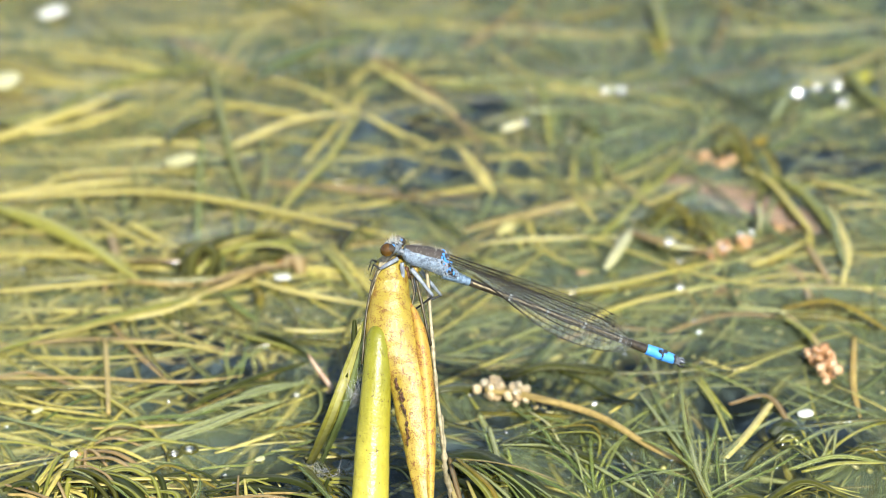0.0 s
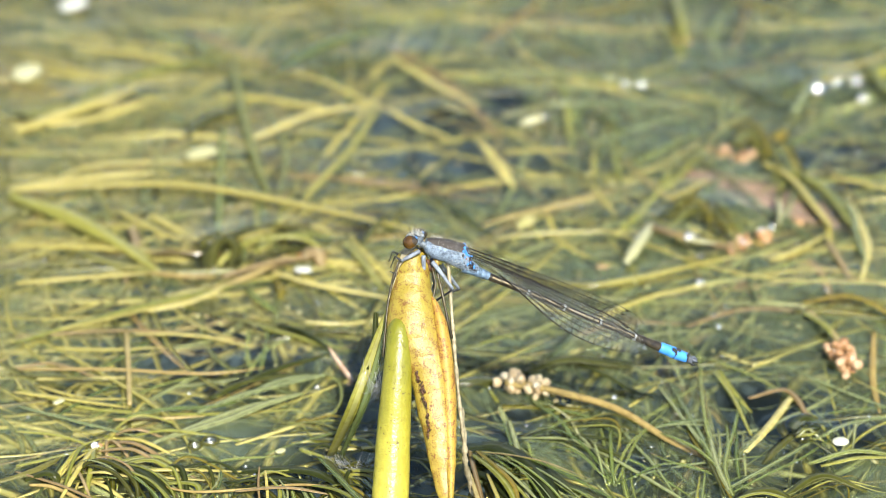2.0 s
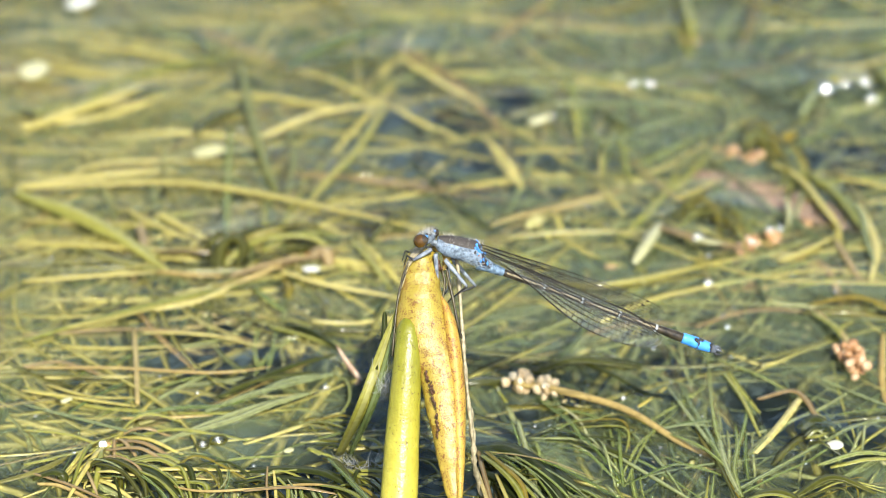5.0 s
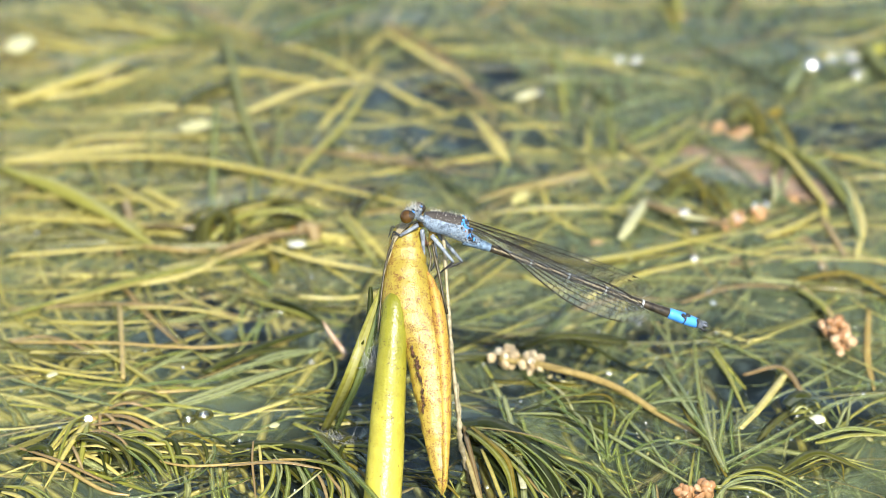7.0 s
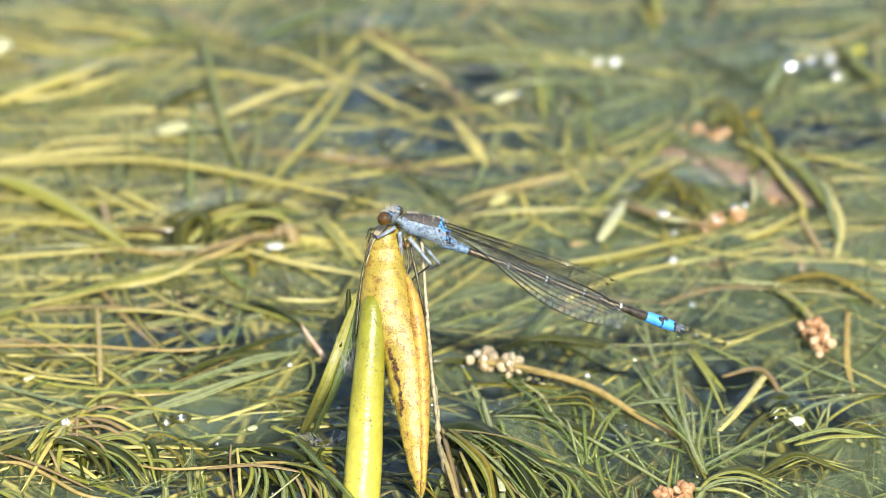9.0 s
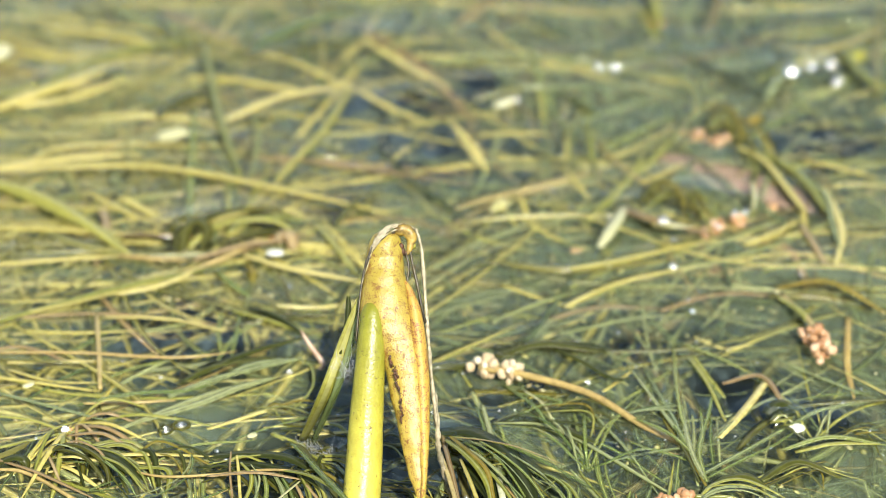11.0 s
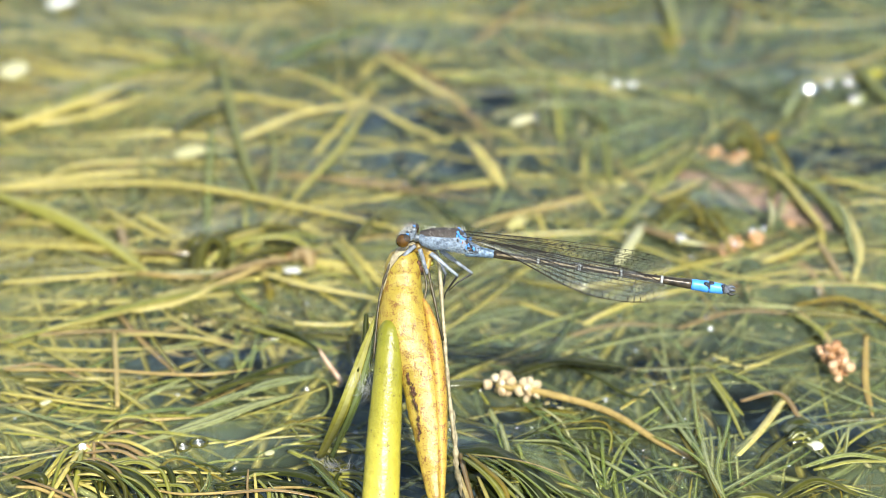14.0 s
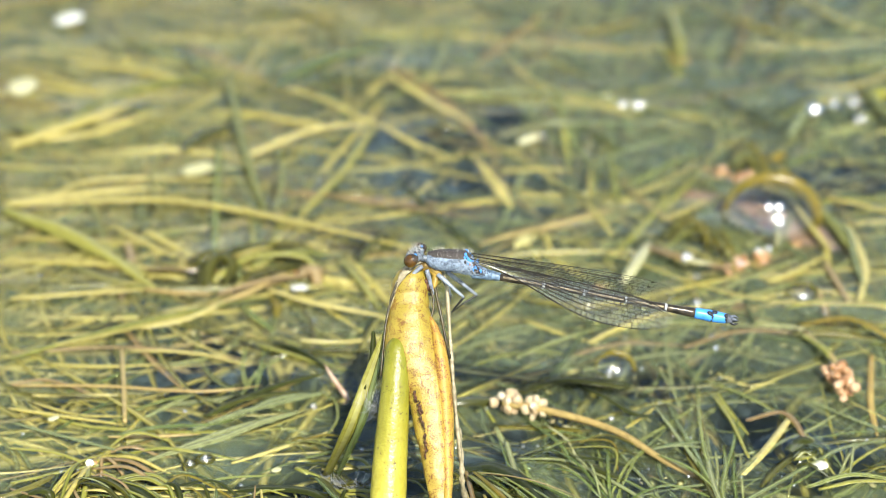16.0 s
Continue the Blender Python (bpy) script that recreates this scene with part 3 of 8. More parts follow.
strand("green", 0.98, (-18.08, 130.27, -1.00), (-9.94, 118.10, -1.00), (-5.98, 99.29, -1.00))
strand("yellow", 0.95, (-10.42, 93.98, -1.00), (-6.21, 105.67, -1.00), (-1.79, 120.08, -1.00))
strand("sage", 0.69, (-19.98, 109.51, -0.60), (-15.86, 94.91, -0.60), (-16.03, 79.71, -0.60))
strand("olive", 0.92, (-52.60, 92.24, -1.00), (-42.95, 94.85, -1.00), (-29.45, 99.29, -1.00))
strand("yellow", 0.72, (-36.86, 64.88, -1.00), (-29.48, 69.42, -1.00), (-17.58, 64.88, -1.00))
strand("olive", 0.68, (-37.82, 55.59, -1.50), (-27.78, 52.78, -1.50), (-16.33, 47.29, -1.50))
strand("green", 0.59, (-38.81, 33.91, -0.50), (-32.75, 37.71, -0.50), (-26.97, 45.57, -0.50))
strand("brown", 0.78, (-33.38, 56.84, -0.60), (-33.54, 64.14, -0.60), (-34.06, 74.90, -0.60))
strand("yellow", 0.69, (-11.43, 57.19, -0.80), (-4.36, 55.06, -0.80), (1.95, 51.55, -0.80))
strand("yellow", 0.91, (-5.97, 69.42, -1.00), (-1.74, 60.45, -1.00), (1.95, 51.90, -1.00))
strand("olive", 0.80, (-12.29, 47.97, -1.50), (-6.57, 41.97, -1.50), (-1.18, 40.67, -1.50))
strand("dark", 1.45, (15.35, 35.18, 0.10), (20.63, 36.90, 0.90), (28.18, 36.45, 0.10))
strand("dark", 1.22, (42.54, 9.39, 0.20), (46.98, 11.78, 1.50), (51.77, 10.68, 0.20))
strand("olive", 1.28, (50.40, 89.61, 0.30), (56.02, 82.86, 0.30), (59.00, 69.29, 0.30))
strand("yellow", 1.08, (59.13, 78.15, 0.20), (59.79, 67.18, 0.20), (57.73, 57.55, 0.20))
strand("pale", 1.58, (32.68, 71.82, 0.60), (30.66, 65.31, 1.20), (28.72, 61.05, 0.60), tip=0.50)
strand("bronze", 0.9, (35.73, 76.54, 0.20), (38.59, 76.23, 1.60), (42.43, 69.48, 0.20))
strand("brown", 1.44, (31.92, 71.35, 0.60), (37.00, 65.58, 1.70), (42.51, 65.22, 0.60), tip=0.60)
strand("pale", 1.01, (35.75, 67.59, 1.20), (37.92, 64.04, 2.20), (40.56, 65.31, 1.20), tip=0.40)
strand("brown", 0.91, (51.94, 64.14, -0.60), (53.17, 59.72, -0.60), (53.46, 51.20, -0.60))
strand("yellow", 0.88, (52.85, 80.95, -0.40), (55.38, 74.52, -0.40), (55.09, 63.77, -0.40))
strand("yellow", 0.77, (44.65, 59.00, -0.60), (51.94, 61.18, -0.60), (60.20, 59.72, -0.60))
strand("yellow", 0.93, (47.29, 63.96, -0.50), (55.51, 66.97, -0.50), (65.44, 66.21, -0.50))
strand("olive", 0.84, (48.56, 56.48, -0.40), (56.62, 59.36, -0.40), (63.89, 56.48, -0.40))
strand("brown", 0.89, (35.27, 46.82, -0.60), (42.45, 50.92, -0.60), (50.96, 50.37, -0.60))
strand("bronze", 0.95, (49.66, 51.52, 0.40), (55.99, 50.79, 1.60), (62.07, 45.36, 0.40))
strand("olive", 0.95, (49.56, 49.00, 0.50), (51.76, 44.25, 1.20), (52.85, 40.95, 0.50))
strand("stalk", 0.78, (57.59, 45.57, -0.50), (55.95, 35.16, -0.50), (55.57, 27.16, -0.50))
strand("yellow", 0.95, (39.46, 17.92, 0.40), (42.85, 23.63, 0.60), (45.84, 29.72, 0.40), tip=0.80)
strand("brown", 0.78, (40.96, 29.67, 0.20), (45.55, 30.62, 0.60), (47.62, 23.67, 0.20))
strand("olive", 0.65, (38.26, 36.43, -0.50), (39.42, 32.04, -0.50), (41.07, 27.16, -0.50))
strand("green", 0.87, (45.98, 15.52, 0.50), (51.29, 16.68, 1.50), (57.53, 16.64, 0.50))
strand("sage", 0.67, (22.83, 41.13, -1.00), (31.10, 45.09, -1.00), (39.32, 46.43, -1.00))
strand("green", 0.68, (20.34, 46.43, -1.00), (28.80, 51.90, -1.00), (37.93, 54.00, -1.00))
strand("sage", 0.75, (9.51, 48.81, -1.20), (17.79, 52.25, -1.20), (26.00, 50.87, -1.20))
strand("olive", 0.74, (8.82, 41.97, -1.50), (16.27, 45.94, -1.50), (24.34, 44.61, -1.50))
strand("yellow", 0.82, (16.43, 52.95, -0.80), (20.47, 50.17, -0.80), (25.13, 47.44, -0.80))
strand("yellow", 0.71, (19.02, 70.96, -1.00), (23.85, 64.88, -1.00), (27.97, 61.91, -1.00))
strand("olive", 1.03, (36.22, 88.01, -0.60), (31.70, 76.49, -0.60), (26.88, 68.67, -0.60))
strand("sage", 0.94, (26.00, 97.09, -0.80), (33.34, 102.50, -0.80), (40.73, 106.18, -0.80))
strand("green", 0.96, (42.91, 86.32, -0.60), (39.34, 79.71, -0.60), (35.27, 74.90, -0.60))
strand("green", 0.58, (28.53, 25.85, -0.80), (31.98, 29.46, -0.80), (36.26, 34.40, -0.80))
strand("green", 0.62, (19.47, 21.69, -0.40), (26.74, 17.12, -0.40), (33.53, 9.42, -0.40))
strand("sage", 0.69, (33.32, 22.01, -0.60), (43.00, 24.35, -0.60), (53.85, 34.07, -0.60))
strand("olive", 0.83, (24.73, 52.96, -1.60), (30.62, 58.63, -1.60), (38.12, 64.49, -1.60))
strand("olive", 1.36, (50.34, 85.04, -0.80), (59.61, 86.71, -0.80), (68.70, 86.71, -0.80))
strand("yellow", 0.99, (57.77, 122.99, 0.40), (64.48, 118.40, 2.00), (75.47, 130.22, 0.40))
strand("sage", 1.61, (58.38, 114.59, 0.60), (55.98, 108.18, 0.90), (54.58, 104.14, 0.60))
strand("olive", 1.30, (67.20, 125.26, 0.30), (68.53, 112.40, 1.60), (71.90, 107.58, 0.30))
strand("yellow", 1.21, (37.37, 72.84, -2.00), (45.52, 66.72, -2.00), (53.58, 62.26, -2.00))
strand("olive", 0.96, (52.19, 46.43, -1.00), (57.71, 51.90, -1.00), (63.33, 52.60, -1.00))
strand("yellow", 0.59, (38.84, 41.13, -1.00), (41.91, 38.54, -1.00), (45.30, 39.18, -1.00))
strand("brown", 0.69, (41.56, 63.39, -1.00), (43.68, 56.12, -1.00), (46.01, 51.90, -1.00))
strand("sage", 1.13, (13.96, 128.19, -1.00), (17.84, 114.19, -1.00), (21.71, 108.48, -1.00))
strand("olive", 0.99, (6.66, 74.41, -2.00), (13.16, 66.72, -2.00), (20.92, 62.26, -2.00))
strand("sage", 0.68, (13.28, 76.04, -1.20), (15.71, 87.51, -1.20), (17.47, 97.91, -1.20))
strand("brown", 0.99, (-21.42, 56.47, 0.80), (-15.68, 59.29, 1.40), (-10.23, 61.86, 0.80))
bundle(2.97, (35.04, 72.29, 0.60), (38.06, 74.77, 2.60), (41.89, 75.77, 0.60), 1150)
bundle(2.48, (40.89, 76.77, 0.50), (42.43, 70.31, 1.80), (42.65, 66.62, 0.50), 1225)
bundle(3.46, (45.42, 95.83, 0.50), (48.01, 97.24, 2.40), (50.68, 95.83, 0.50), 1262)
bundle(2.29, (51.00, 98.60, 0.20), (52.10, 88.20, 1.00), (50.63, 81.41, 0.20), 1330)
bundle(1.53, (19.51, 23.36, 0.40), (25.17, 23.62, 1.50), (28.74, 19.87, 0.40), 960)
bundle(1.59, (43.06, 8.77, 0.40), (47.53, 11.54, 1.80), (53.00, 10.93, 0.40), 1360)
bundle(1.38, (52.90, 18.72, 0.40), (55.32, 18.88, 1.40), (57.96, 19.29, 0.40), 1500)
bundle(2.15, (45.52, 20.37, 0.30), (46.77, 21.11, 1.60), (48.34, 20.95, 0.30), 1378)
bundle(1.33, (15.35, 35.19, 0.40), (20.64, 37.26, 1.30), (27.87, 36.84, 0.40), 890)
bundle(0.9, (50.06, 52.05, 0.50), (55.44, 51.77, 1.60), (62.36, 47.22, 0.50), 1390)
strand("dark", 1.11, (-20.39, 28.90, 0.30), (-13.33, 34.19, 1.00), (-7.06, 38.94, 0.30))
strand("sage", 0.98, (-17.42, 27.97, 0.50), (-12.51, 31.53, 1.10), (-6.96, 34.02, 0.50))
strand("sage", 0.96, (-26.33, 18.95, 0.40), (-17.22, 25.61, 0.70), (-10.36, 29.72, 0.40))
strand("olive", 0.58, (-42.88, 31.15, 0.20), (-35.24, 27.25, 0.20), (-28.68, 25.69, 0.20))
strand("yellow", 0.63, (-16.71, 19.11, 0.30), (-10.72, 22.93, 0.30), (-5.83, 26.25, 0.30))
strand("brown", 0.59, (-43.57, 35.52, 0.20), (-39.13, 36.54, 0.20), (-32.74, 32.76, 0.20))
strand("olive", 0.64, (-32.75, 27.37, -0.40), (-22.40, 26.17, -0.40), (-9.74, 27.37, -0.40))
strand("green", 0.58, (-33.80, 25.53, -0.60), (-26.30, 32.82, -0.60), (-16.84, 36.60, -0.60))
strand("yellow", 0.58, (-40.29, 31.19, 0.40), (-34.79, 28.74, 0.40), (-29.63, 28.50, 0.40))
strand("green", 0.50, (-13.47, 17.17, 0.30), (-8.08, 20.60, 0.30), (-3.80, 22.93, 0.30))
strand("sage", 0.63, (-42.23, 27.09, 0.30), (-35.30, 23.31, 0.80), (-27.46, 20.60, 0.30))
strand("olive", 0.68, (-40.28, 14.71, 0.30), (-34.49, 17.17, 0.30), (-28.57, 19.45, 0.30))
strand("green", 0.56, (-21.69, 12.72, 0.30), (-17.60, 15.13, 0.90), (-10.98, 16.95, 0.30))
strand("yellow", 0.50, (-10.51, 19.45, 0.30), (-6.20, 20.37, 0.30), (-1.55, 21.41, 0.30))
strand("yellow", 0.56, (-6.71, 18.08, 0.30), (-3.63, 18.53, 0.30), (-0.54, 18.99, 0.30))
strand("olive", 0.56, (-41.36, 21.60, 0.40), (-35.56, 20.44, 0.40), (-28.76, 15.89, 0.40))
strand("yellow", 0.55, (-32.94, 10.38, 0.40), (-27.76, 12.56, 0.40), (-19.17, 11.91, 0.40))
strand("brown", 0.49, (-40.08, 13.45, 0.40), (-33.98, 9.49, 1.00), (-27.53, 5.59, 0.40))
strand("green", 0.66, (-16.71, 34.73, -1.00), (-14.53, 41.13, -1.00), (-9.47, 46.43, -1.00))
strand("dark", 0.81, (-13.79, 45.71, 0.20), (-10.60, 43.34, 0.80), (-6.41, 39.11, 0.20))
strand("brown", 0.55, (-15.84, 8.65, 1.20), (-10.38, 8.21, 2.00), (-5.00, 7.90, 1.20))
strand("brown", 0.62, (-31.73, 17.43, 0.50), (-27.48, 16.07, 1.60), (-23.59, 13.51, 0.50))
strand("sage", 0.87, (12.52, 28.21, -0.40), (13.92, 20.54, -0.40), (14.83, 4.67, -0.40))
strand("brown", 0.55, (9.10, 18.08, 0.30), (9.87, 11.66, 1.00), (11.02, 4.17, 0.30))
strand("green", 0.57, (16.18, 28.90, 0.30), (19.50, 23.31, 0.80), (20.93, 19.45, 0.30))
strand("green", 0.57, (17.74, 27.25, 0.20), (22.14, 25.69, 0.20), (26.31, 20.76, 0.20))
strand("brown", 0.94, (18.93, 43.65, -2.50), (27.31, 49.01, -2.50), (35.52, 49.01, -2.50))
strand("green", 0.50, (36.92, 13.82, 0.30), (33.58, 18.36, 1.00), (28.94, 22.93, 0.30))

bundle(3.4, (-34.0, 12.5, 0.3), (-29.0, 13.8, 2.2), (-24.0, 9.0, 0.2), 41)
bundle(3.0, (-25.0, 13.2, 0.3), (-20.0, 13.0, 1.9), (-16.0, 8.5, 0.2), 42)
bundle(2.8, (-16.0, 10.8, 0.3), (-10.5, 10.2, 2.2), (-6.0, 5.0, 0.2), 44)
bundle(2.4, (-8.0, 9.2, 0.3), (-4.2, 8.6, 2.2), (-1.8, 3.4, 0.2), 45)
bundle(2.4, (10.5, 13.0, 0.3), (15.0, 11.8, 2.0), (18.5, 5.5, 0.1), 47)
bundle(2.4, (-9.0, 19.0, 0.2), (-5.0, 18.5, 1.2), (-1.0, 16.0, 0.1), 51)
bundle(2.6, (-6.5, 13.5, 0.2), (-2.5, 13.0, 1.3), (1.5, 10.0, 0.1), 52)
bundle(2.4, (2.0, 17.0, 0.1), (6.0, 16.0, 1.0), (9.5, 13.0, 0.1), 53)
bundle(2.2, (3.0, 9.0, 0.1), (6.5, 8.2, 0.9), (9.5, 5.0, 0.1), 54)
bundle(2.2, (-12.0, 23.0, 0.1), (-8.0, 23.5, 1.0), (-3.5, 22.0, 0.1), 55)

# wet curled leaves in front: each runs over a hump and back into the water
strand("dark", 1.74, (-31.91, 14.18, 0.20), (-28.81, 13.92, 1.00), (-25.76, 11.47, 1.30), (-22.37, 9.22, -0.30), thick=0.20, tip=0.30)
strand("bronze", 0.74, (-33.06, 12.57, 0.50), (-32.39, 12.88, 1.80), (-30.38, 12.98, 2.20), (-27.96, 11.50, 2.00), (-26.60, 10.03, 1.20), (-26.24, 8.36, -0.20), thick=0.30, tip=0.30)
strand("brown", 0.35, (-32.59, 13.12, 0.52), (-31.93, 12.94, 1.82), (-30.15, 13.68, 2.22), (-27.64, 12.17, 2.02), (-26.55, 10.40, 1.22), (-26.12, 8.78, -0.18), thick=0.30, tip=0.30)
strand("yellow", 0.55, (-32.31, 11.98, 1.20), (-30.17, 11.17, 1.90), (-27.97, 11.28, 1.40), (-23.67, 12.51, 0.30), thick=0.30, tip=0.30)
strand("green", 0.30, (-31.66, 11.76, 0.82), (-29.58, 10.72, 1.52), (-27.45, 11.09, 1.02), (-23.39, 12.69, -0.08), thick=0.30, tip=0.30)
strand("bronze", 0.56, (-32.85, 13.11, 0.90), (-31.51, 12.05, 2.20), (-28.88, 10.81, 2.00), (-26.98, 8.85, 0.80), (-26.36, 8.29, -0.30), thick=0.30, tip=0.30)
strand("sage", 0.29, (-33.52, 14.20, 0.97), (-32.06, 12.95, 2.27), (-29.60, 11.89, 2.07), (-27.45, 9.95, 0.87), (-26.73, 8.92, -0.23), thick=0.30, tip=0.30)
strand("olive", 0.44, (-30.53, 13.84, 1.40), (-27.21, 11.36, 1.80), (-24.66, 10.36, 1.00), (-22.21, 7.54, -0.50), thick=0.30, tip=0.30)
strand("olive", 0.27, (-29.50, 13.52, 1.12), (-26.29, 11.13, 1.52), (-24.01, 9.88, 0.72), (-21.44, 7.30, -0.78), thick=0.30, tip=0.30)
strand("green", 0.40, (-29.52, 13.76, 1.40), (-26.36, 10.33, 1.60), (-24.73, 8.73, 0.90), (-23.44, 7.52, -0.50), thick=0.30, tip=0.30)
strand("green", 0.27, (-29.35, 13.23, 1.53), (-25.78, 9.28, 1.73), (-24.18, 7.93, 1.03), (-22.99, 6.47, -0.37), thick=0.30, tip=0.30)
strand("olive", 0.36, (-30.08, 14.21, 1.40), (-25.86, 12.52, 1.50), (-23.21, 10.53, 0.60), (-21.88, 7.91, -0.60), thick=0.30, tip=0.30)
strand("sage", 0.26, (-29.96, 15.16, 0.98), (-25.63, 13.26, 1.08), (-22.77, 11.08, 0.18), (-21.65, 8.70, -1.02), thick=0.30, tip=0.30)
strand("sage", 1.09, (-32.33, 12.59, 0.20), (-30.96, 10.58, -0.10), (-28.33, 9.14, -0.60), thick=0.30, tip=0.60)
strand("sage", 0.74, (-33.34, 13.38, -0.24), (-31.68, 11.18, -0.54), (-29.04, 9.88, -1.04), thick=0.30, tip=0.60)
strand("brown", 0.37, (-33.57, 14.01, 0.60), (-32.38, 10.63, 1.20), (-31.10, 7.92, 0.20), thick=0.30, tip=0.30)
strand("green", 0.29, (-26.50, 13.12, 0.20), (-24.77, 15.82, 0.40), (-21.82, 16.72, 0.50), (-18.94, 15.74, 0.50), (-17.69, 12.41, 0.60), (-18.33, 8.82, 0.60), (-20.82, 6.37, 0.40), (-23.21, 5.63, 0.20), thick=0.30, tip=0.50)
strand("sage", 0.21, (-26.78, 13.46, 0.11), (-25.17, 16.45, 0.31), (-22.42, 17.27, 0.41), (-19.12, 15.89, 0.41), (-17.96, 12.78, 0.51), (-18.84, 9.40, 0.51), (-21.38, 7.18, 0.31), (-23.53, 6.32, 0.11), thick=0.30, tip=0.50)
strand("stalk", 0.48, (-38.22, 11.00, 0.30), (-35.88, 10.42, 0.50), (-33.16, 8.70, 0.40), (-29.03, 5.19, 0.30), (-26.07, 4.76, -0.20), thick=0.90, tip=0.80)
strand("stalk", 0.34, (-25.88, 12.00, 0.20), (-20.86, 9.45, 0.60), (-14.65, 9.34, 1.00), (-9.68, 9.31, 1.60), (-6.41, 8.45, 2.00), (-4.66, 7.67, 1.80), thick=0.90, tip=0.80)
strand("dark", 1.45, (-15.79, 14.10, 0.10), (-11.68, 13.25, 1.00), (-7.58, 11.71, 1.60), (-4.75, 9.59, 1.40), thick=0.20, tip=0.30)
strand("dark", 1.25, (-6.46, 9.27, 1.60), (-4.14, 6.94, 1.70), (-2.11, 4.96, 1.00), (-0.94, 2.16, 0.00), thick=0.20, tip=0.30)
strand("dark", 1.09, (-14.37, 12.08, 0.40), (-11.56, 11.44, 1.00), (-7.47, 9.55, 1.40), (-5.89, 7.38, 0.80), thick=0.20, tip=0.30)
strand("yellow", 0.35, (-12.81, 11.18, 2.20), (-12.48, 8.74, 1.60), (-12.11, 5.41, 0.60), (-11.57, 1.61, -0.30), thick=0.30, tip=0.30)
strand("brown", 0.26, (-13.48, 11.75, 2.32), (-13.42, 9.06, 1.72), (-13.02, 6.02, 0.72), (-12.41, 1.95, -0.18), thick=0.30, tip=0.30)
strand("olive", 0.46, (-12.32, 10.14, 2.00), (-11.07, 7.95, 1.70), (-11.43, 5.56, 0.80), (-12.77, 3.41, 0.20), (-15.10, 1.85, -0.50), thick=0.30, tip=0.30)
strand("sage", 0.25, (-11.25, 10.05, 1.82), (-10.22, 7.81, 1.52), (-10.65, 5.40, 0.62), (-11.57, 3.66, 0.02), (-14.08, 1.78, -0.68), thick=0.30, tip=0.30)
strand("sage", 0.42, (-10.89, 8.98, 1.60), (-10.44, 6.58, 1.00), (-10.61, 4.01, 0.40), (-10.58, 1.35, -0.40), thick=0.30, tip=0.30)
strand("green", 0.24, (-10.90, 8.70, 1.46), (-10.31, 6.50, 0.86), (-10.58, 3.71, 0.26), (-10.69, 1.42, -0.54), thick=0.30, tip=0.30)
strand("green", 0.53, (-9.91, 9.00, 1.60), (-9.41, 6.60, 1.00), (-9.53, 4.17, 0.30), (-9.61, 1.23, -0.60), thick=0.30, tip=0.30)
strand("bronze", 0.30, (-10.04, 9.74, 1.55), (-9.36, 7.09, 0.95), (-9.80, 4.63, 0.25), (-9.76, 1.78, -0.65), thick=0.30, tip=0.30)
strand("sage", 0.60, (-8.79, 8.88, 1.60), (-7.68, 6.33, 0.90), (-7.44, 3.91, 0.20), (-6.84, 1.26, -0.60), thick=0.30, tip=0.30)
strand("sage", 0.45, (-8.90, 9.05, 1.33), (-7.46, 6.54, 0.63), (-7.23, 3.96, -0.07), (-6.66, 1.50, -0.87), thick=0.30, tip=0.30)
strand("green", 0.46, (-8.17, 8.80, 1.60), (-6.81, 6.06, 0.80), (-5.95, 3.22, 0.10), (-5.12, 0.72, -0.50), thick=0.30, tip=0.30)
strand("brown", 0.29, (-7.97, 9.15, 1.21), (-6.79, 6.24, 0.41), (-5.80, 3.43, -0.29), (-5.25, 0.96, -0.89), thick=0.30, tip=0.30)
strand("brown", 0.39, (-6.40, 7.66, 0.90), (-5.70, 5.93, 0.60), (-5.11, 3.52, 0.20), thick=0.30, tip=0.50)
strand("olive", 0.35, (-5.91, 8.09, 1.80), (-4.82, 5.50, 1.20), (-4.86, 3.37, 0.60), (-5.47, 0.71, -0.20), thick=0.30, tip=0.30)
strand("olive", 0.23, (-4.85, 7.61, 1.66), (-3.70, 4.97, 1.06), (-3.94, 3.14, 0.46), (-4.76, 0.58, -0.34), thick=0.30, tip=0.30)
strand("sage", 0.81, (-4.14, 7.08, 1.90), (-2.71, 4.66, 1.20), (-2.03, 2.55, 0.60), (-1.71, 0.07, -0.30), thick=0.30, tip=0.30)
strand("brown", 0.41, (-5.28, 6.78, 1.55), (-3.72, 4.39, 0.85), (-3.10, 2.18, 0.25), (-2.64, -0.06, -0.65), thick=0.30, tip=0.30)
strand("olive", 0.46, (-5.17, 8.24, 2.00), (-3.61, 6.08, 1.70), (-3.02, 3.24, 1.00), (-3.42, 0.59, -0.10), thick=0.30, tip=0.30)
strand("sage", 0.24, (-5.84, 8.91, 1.74), (-4.02, 6.69, 1.44), (-3.52, 3.62, 0.74), (-3.78, 0.97, -0.36), thick=0.30, tip=0.30)
strand("pale", 0.28, (-5.81, 8.40, 1.00), (-7.74, 5.17, 1.10), (-9.79, 2.64, 0.70), thick=0.30, tip=0.70)
strand("green", 0.71, (-7.29, 15.60, 1.00), (-5.27, 10.46, 2.30), (-3.61, 6.55, 3.00), (-2.00, 2.60, 3.92), (-0.45, -0.60, 4.24), (0.65, -2.00, 3.63), (1.50, -3.00, 2.76), thick=0.30, tip=0.40)
strand("olive", 0.61, (-8.45, 9.46, 1.60), (-5.36, 7.12, 2.60), (-3.31, 5.02, 3.00), (-1.27, 2.18, 3.20), (-0.90, 1.55, 1.60), thick=0.30, tip=0.30)
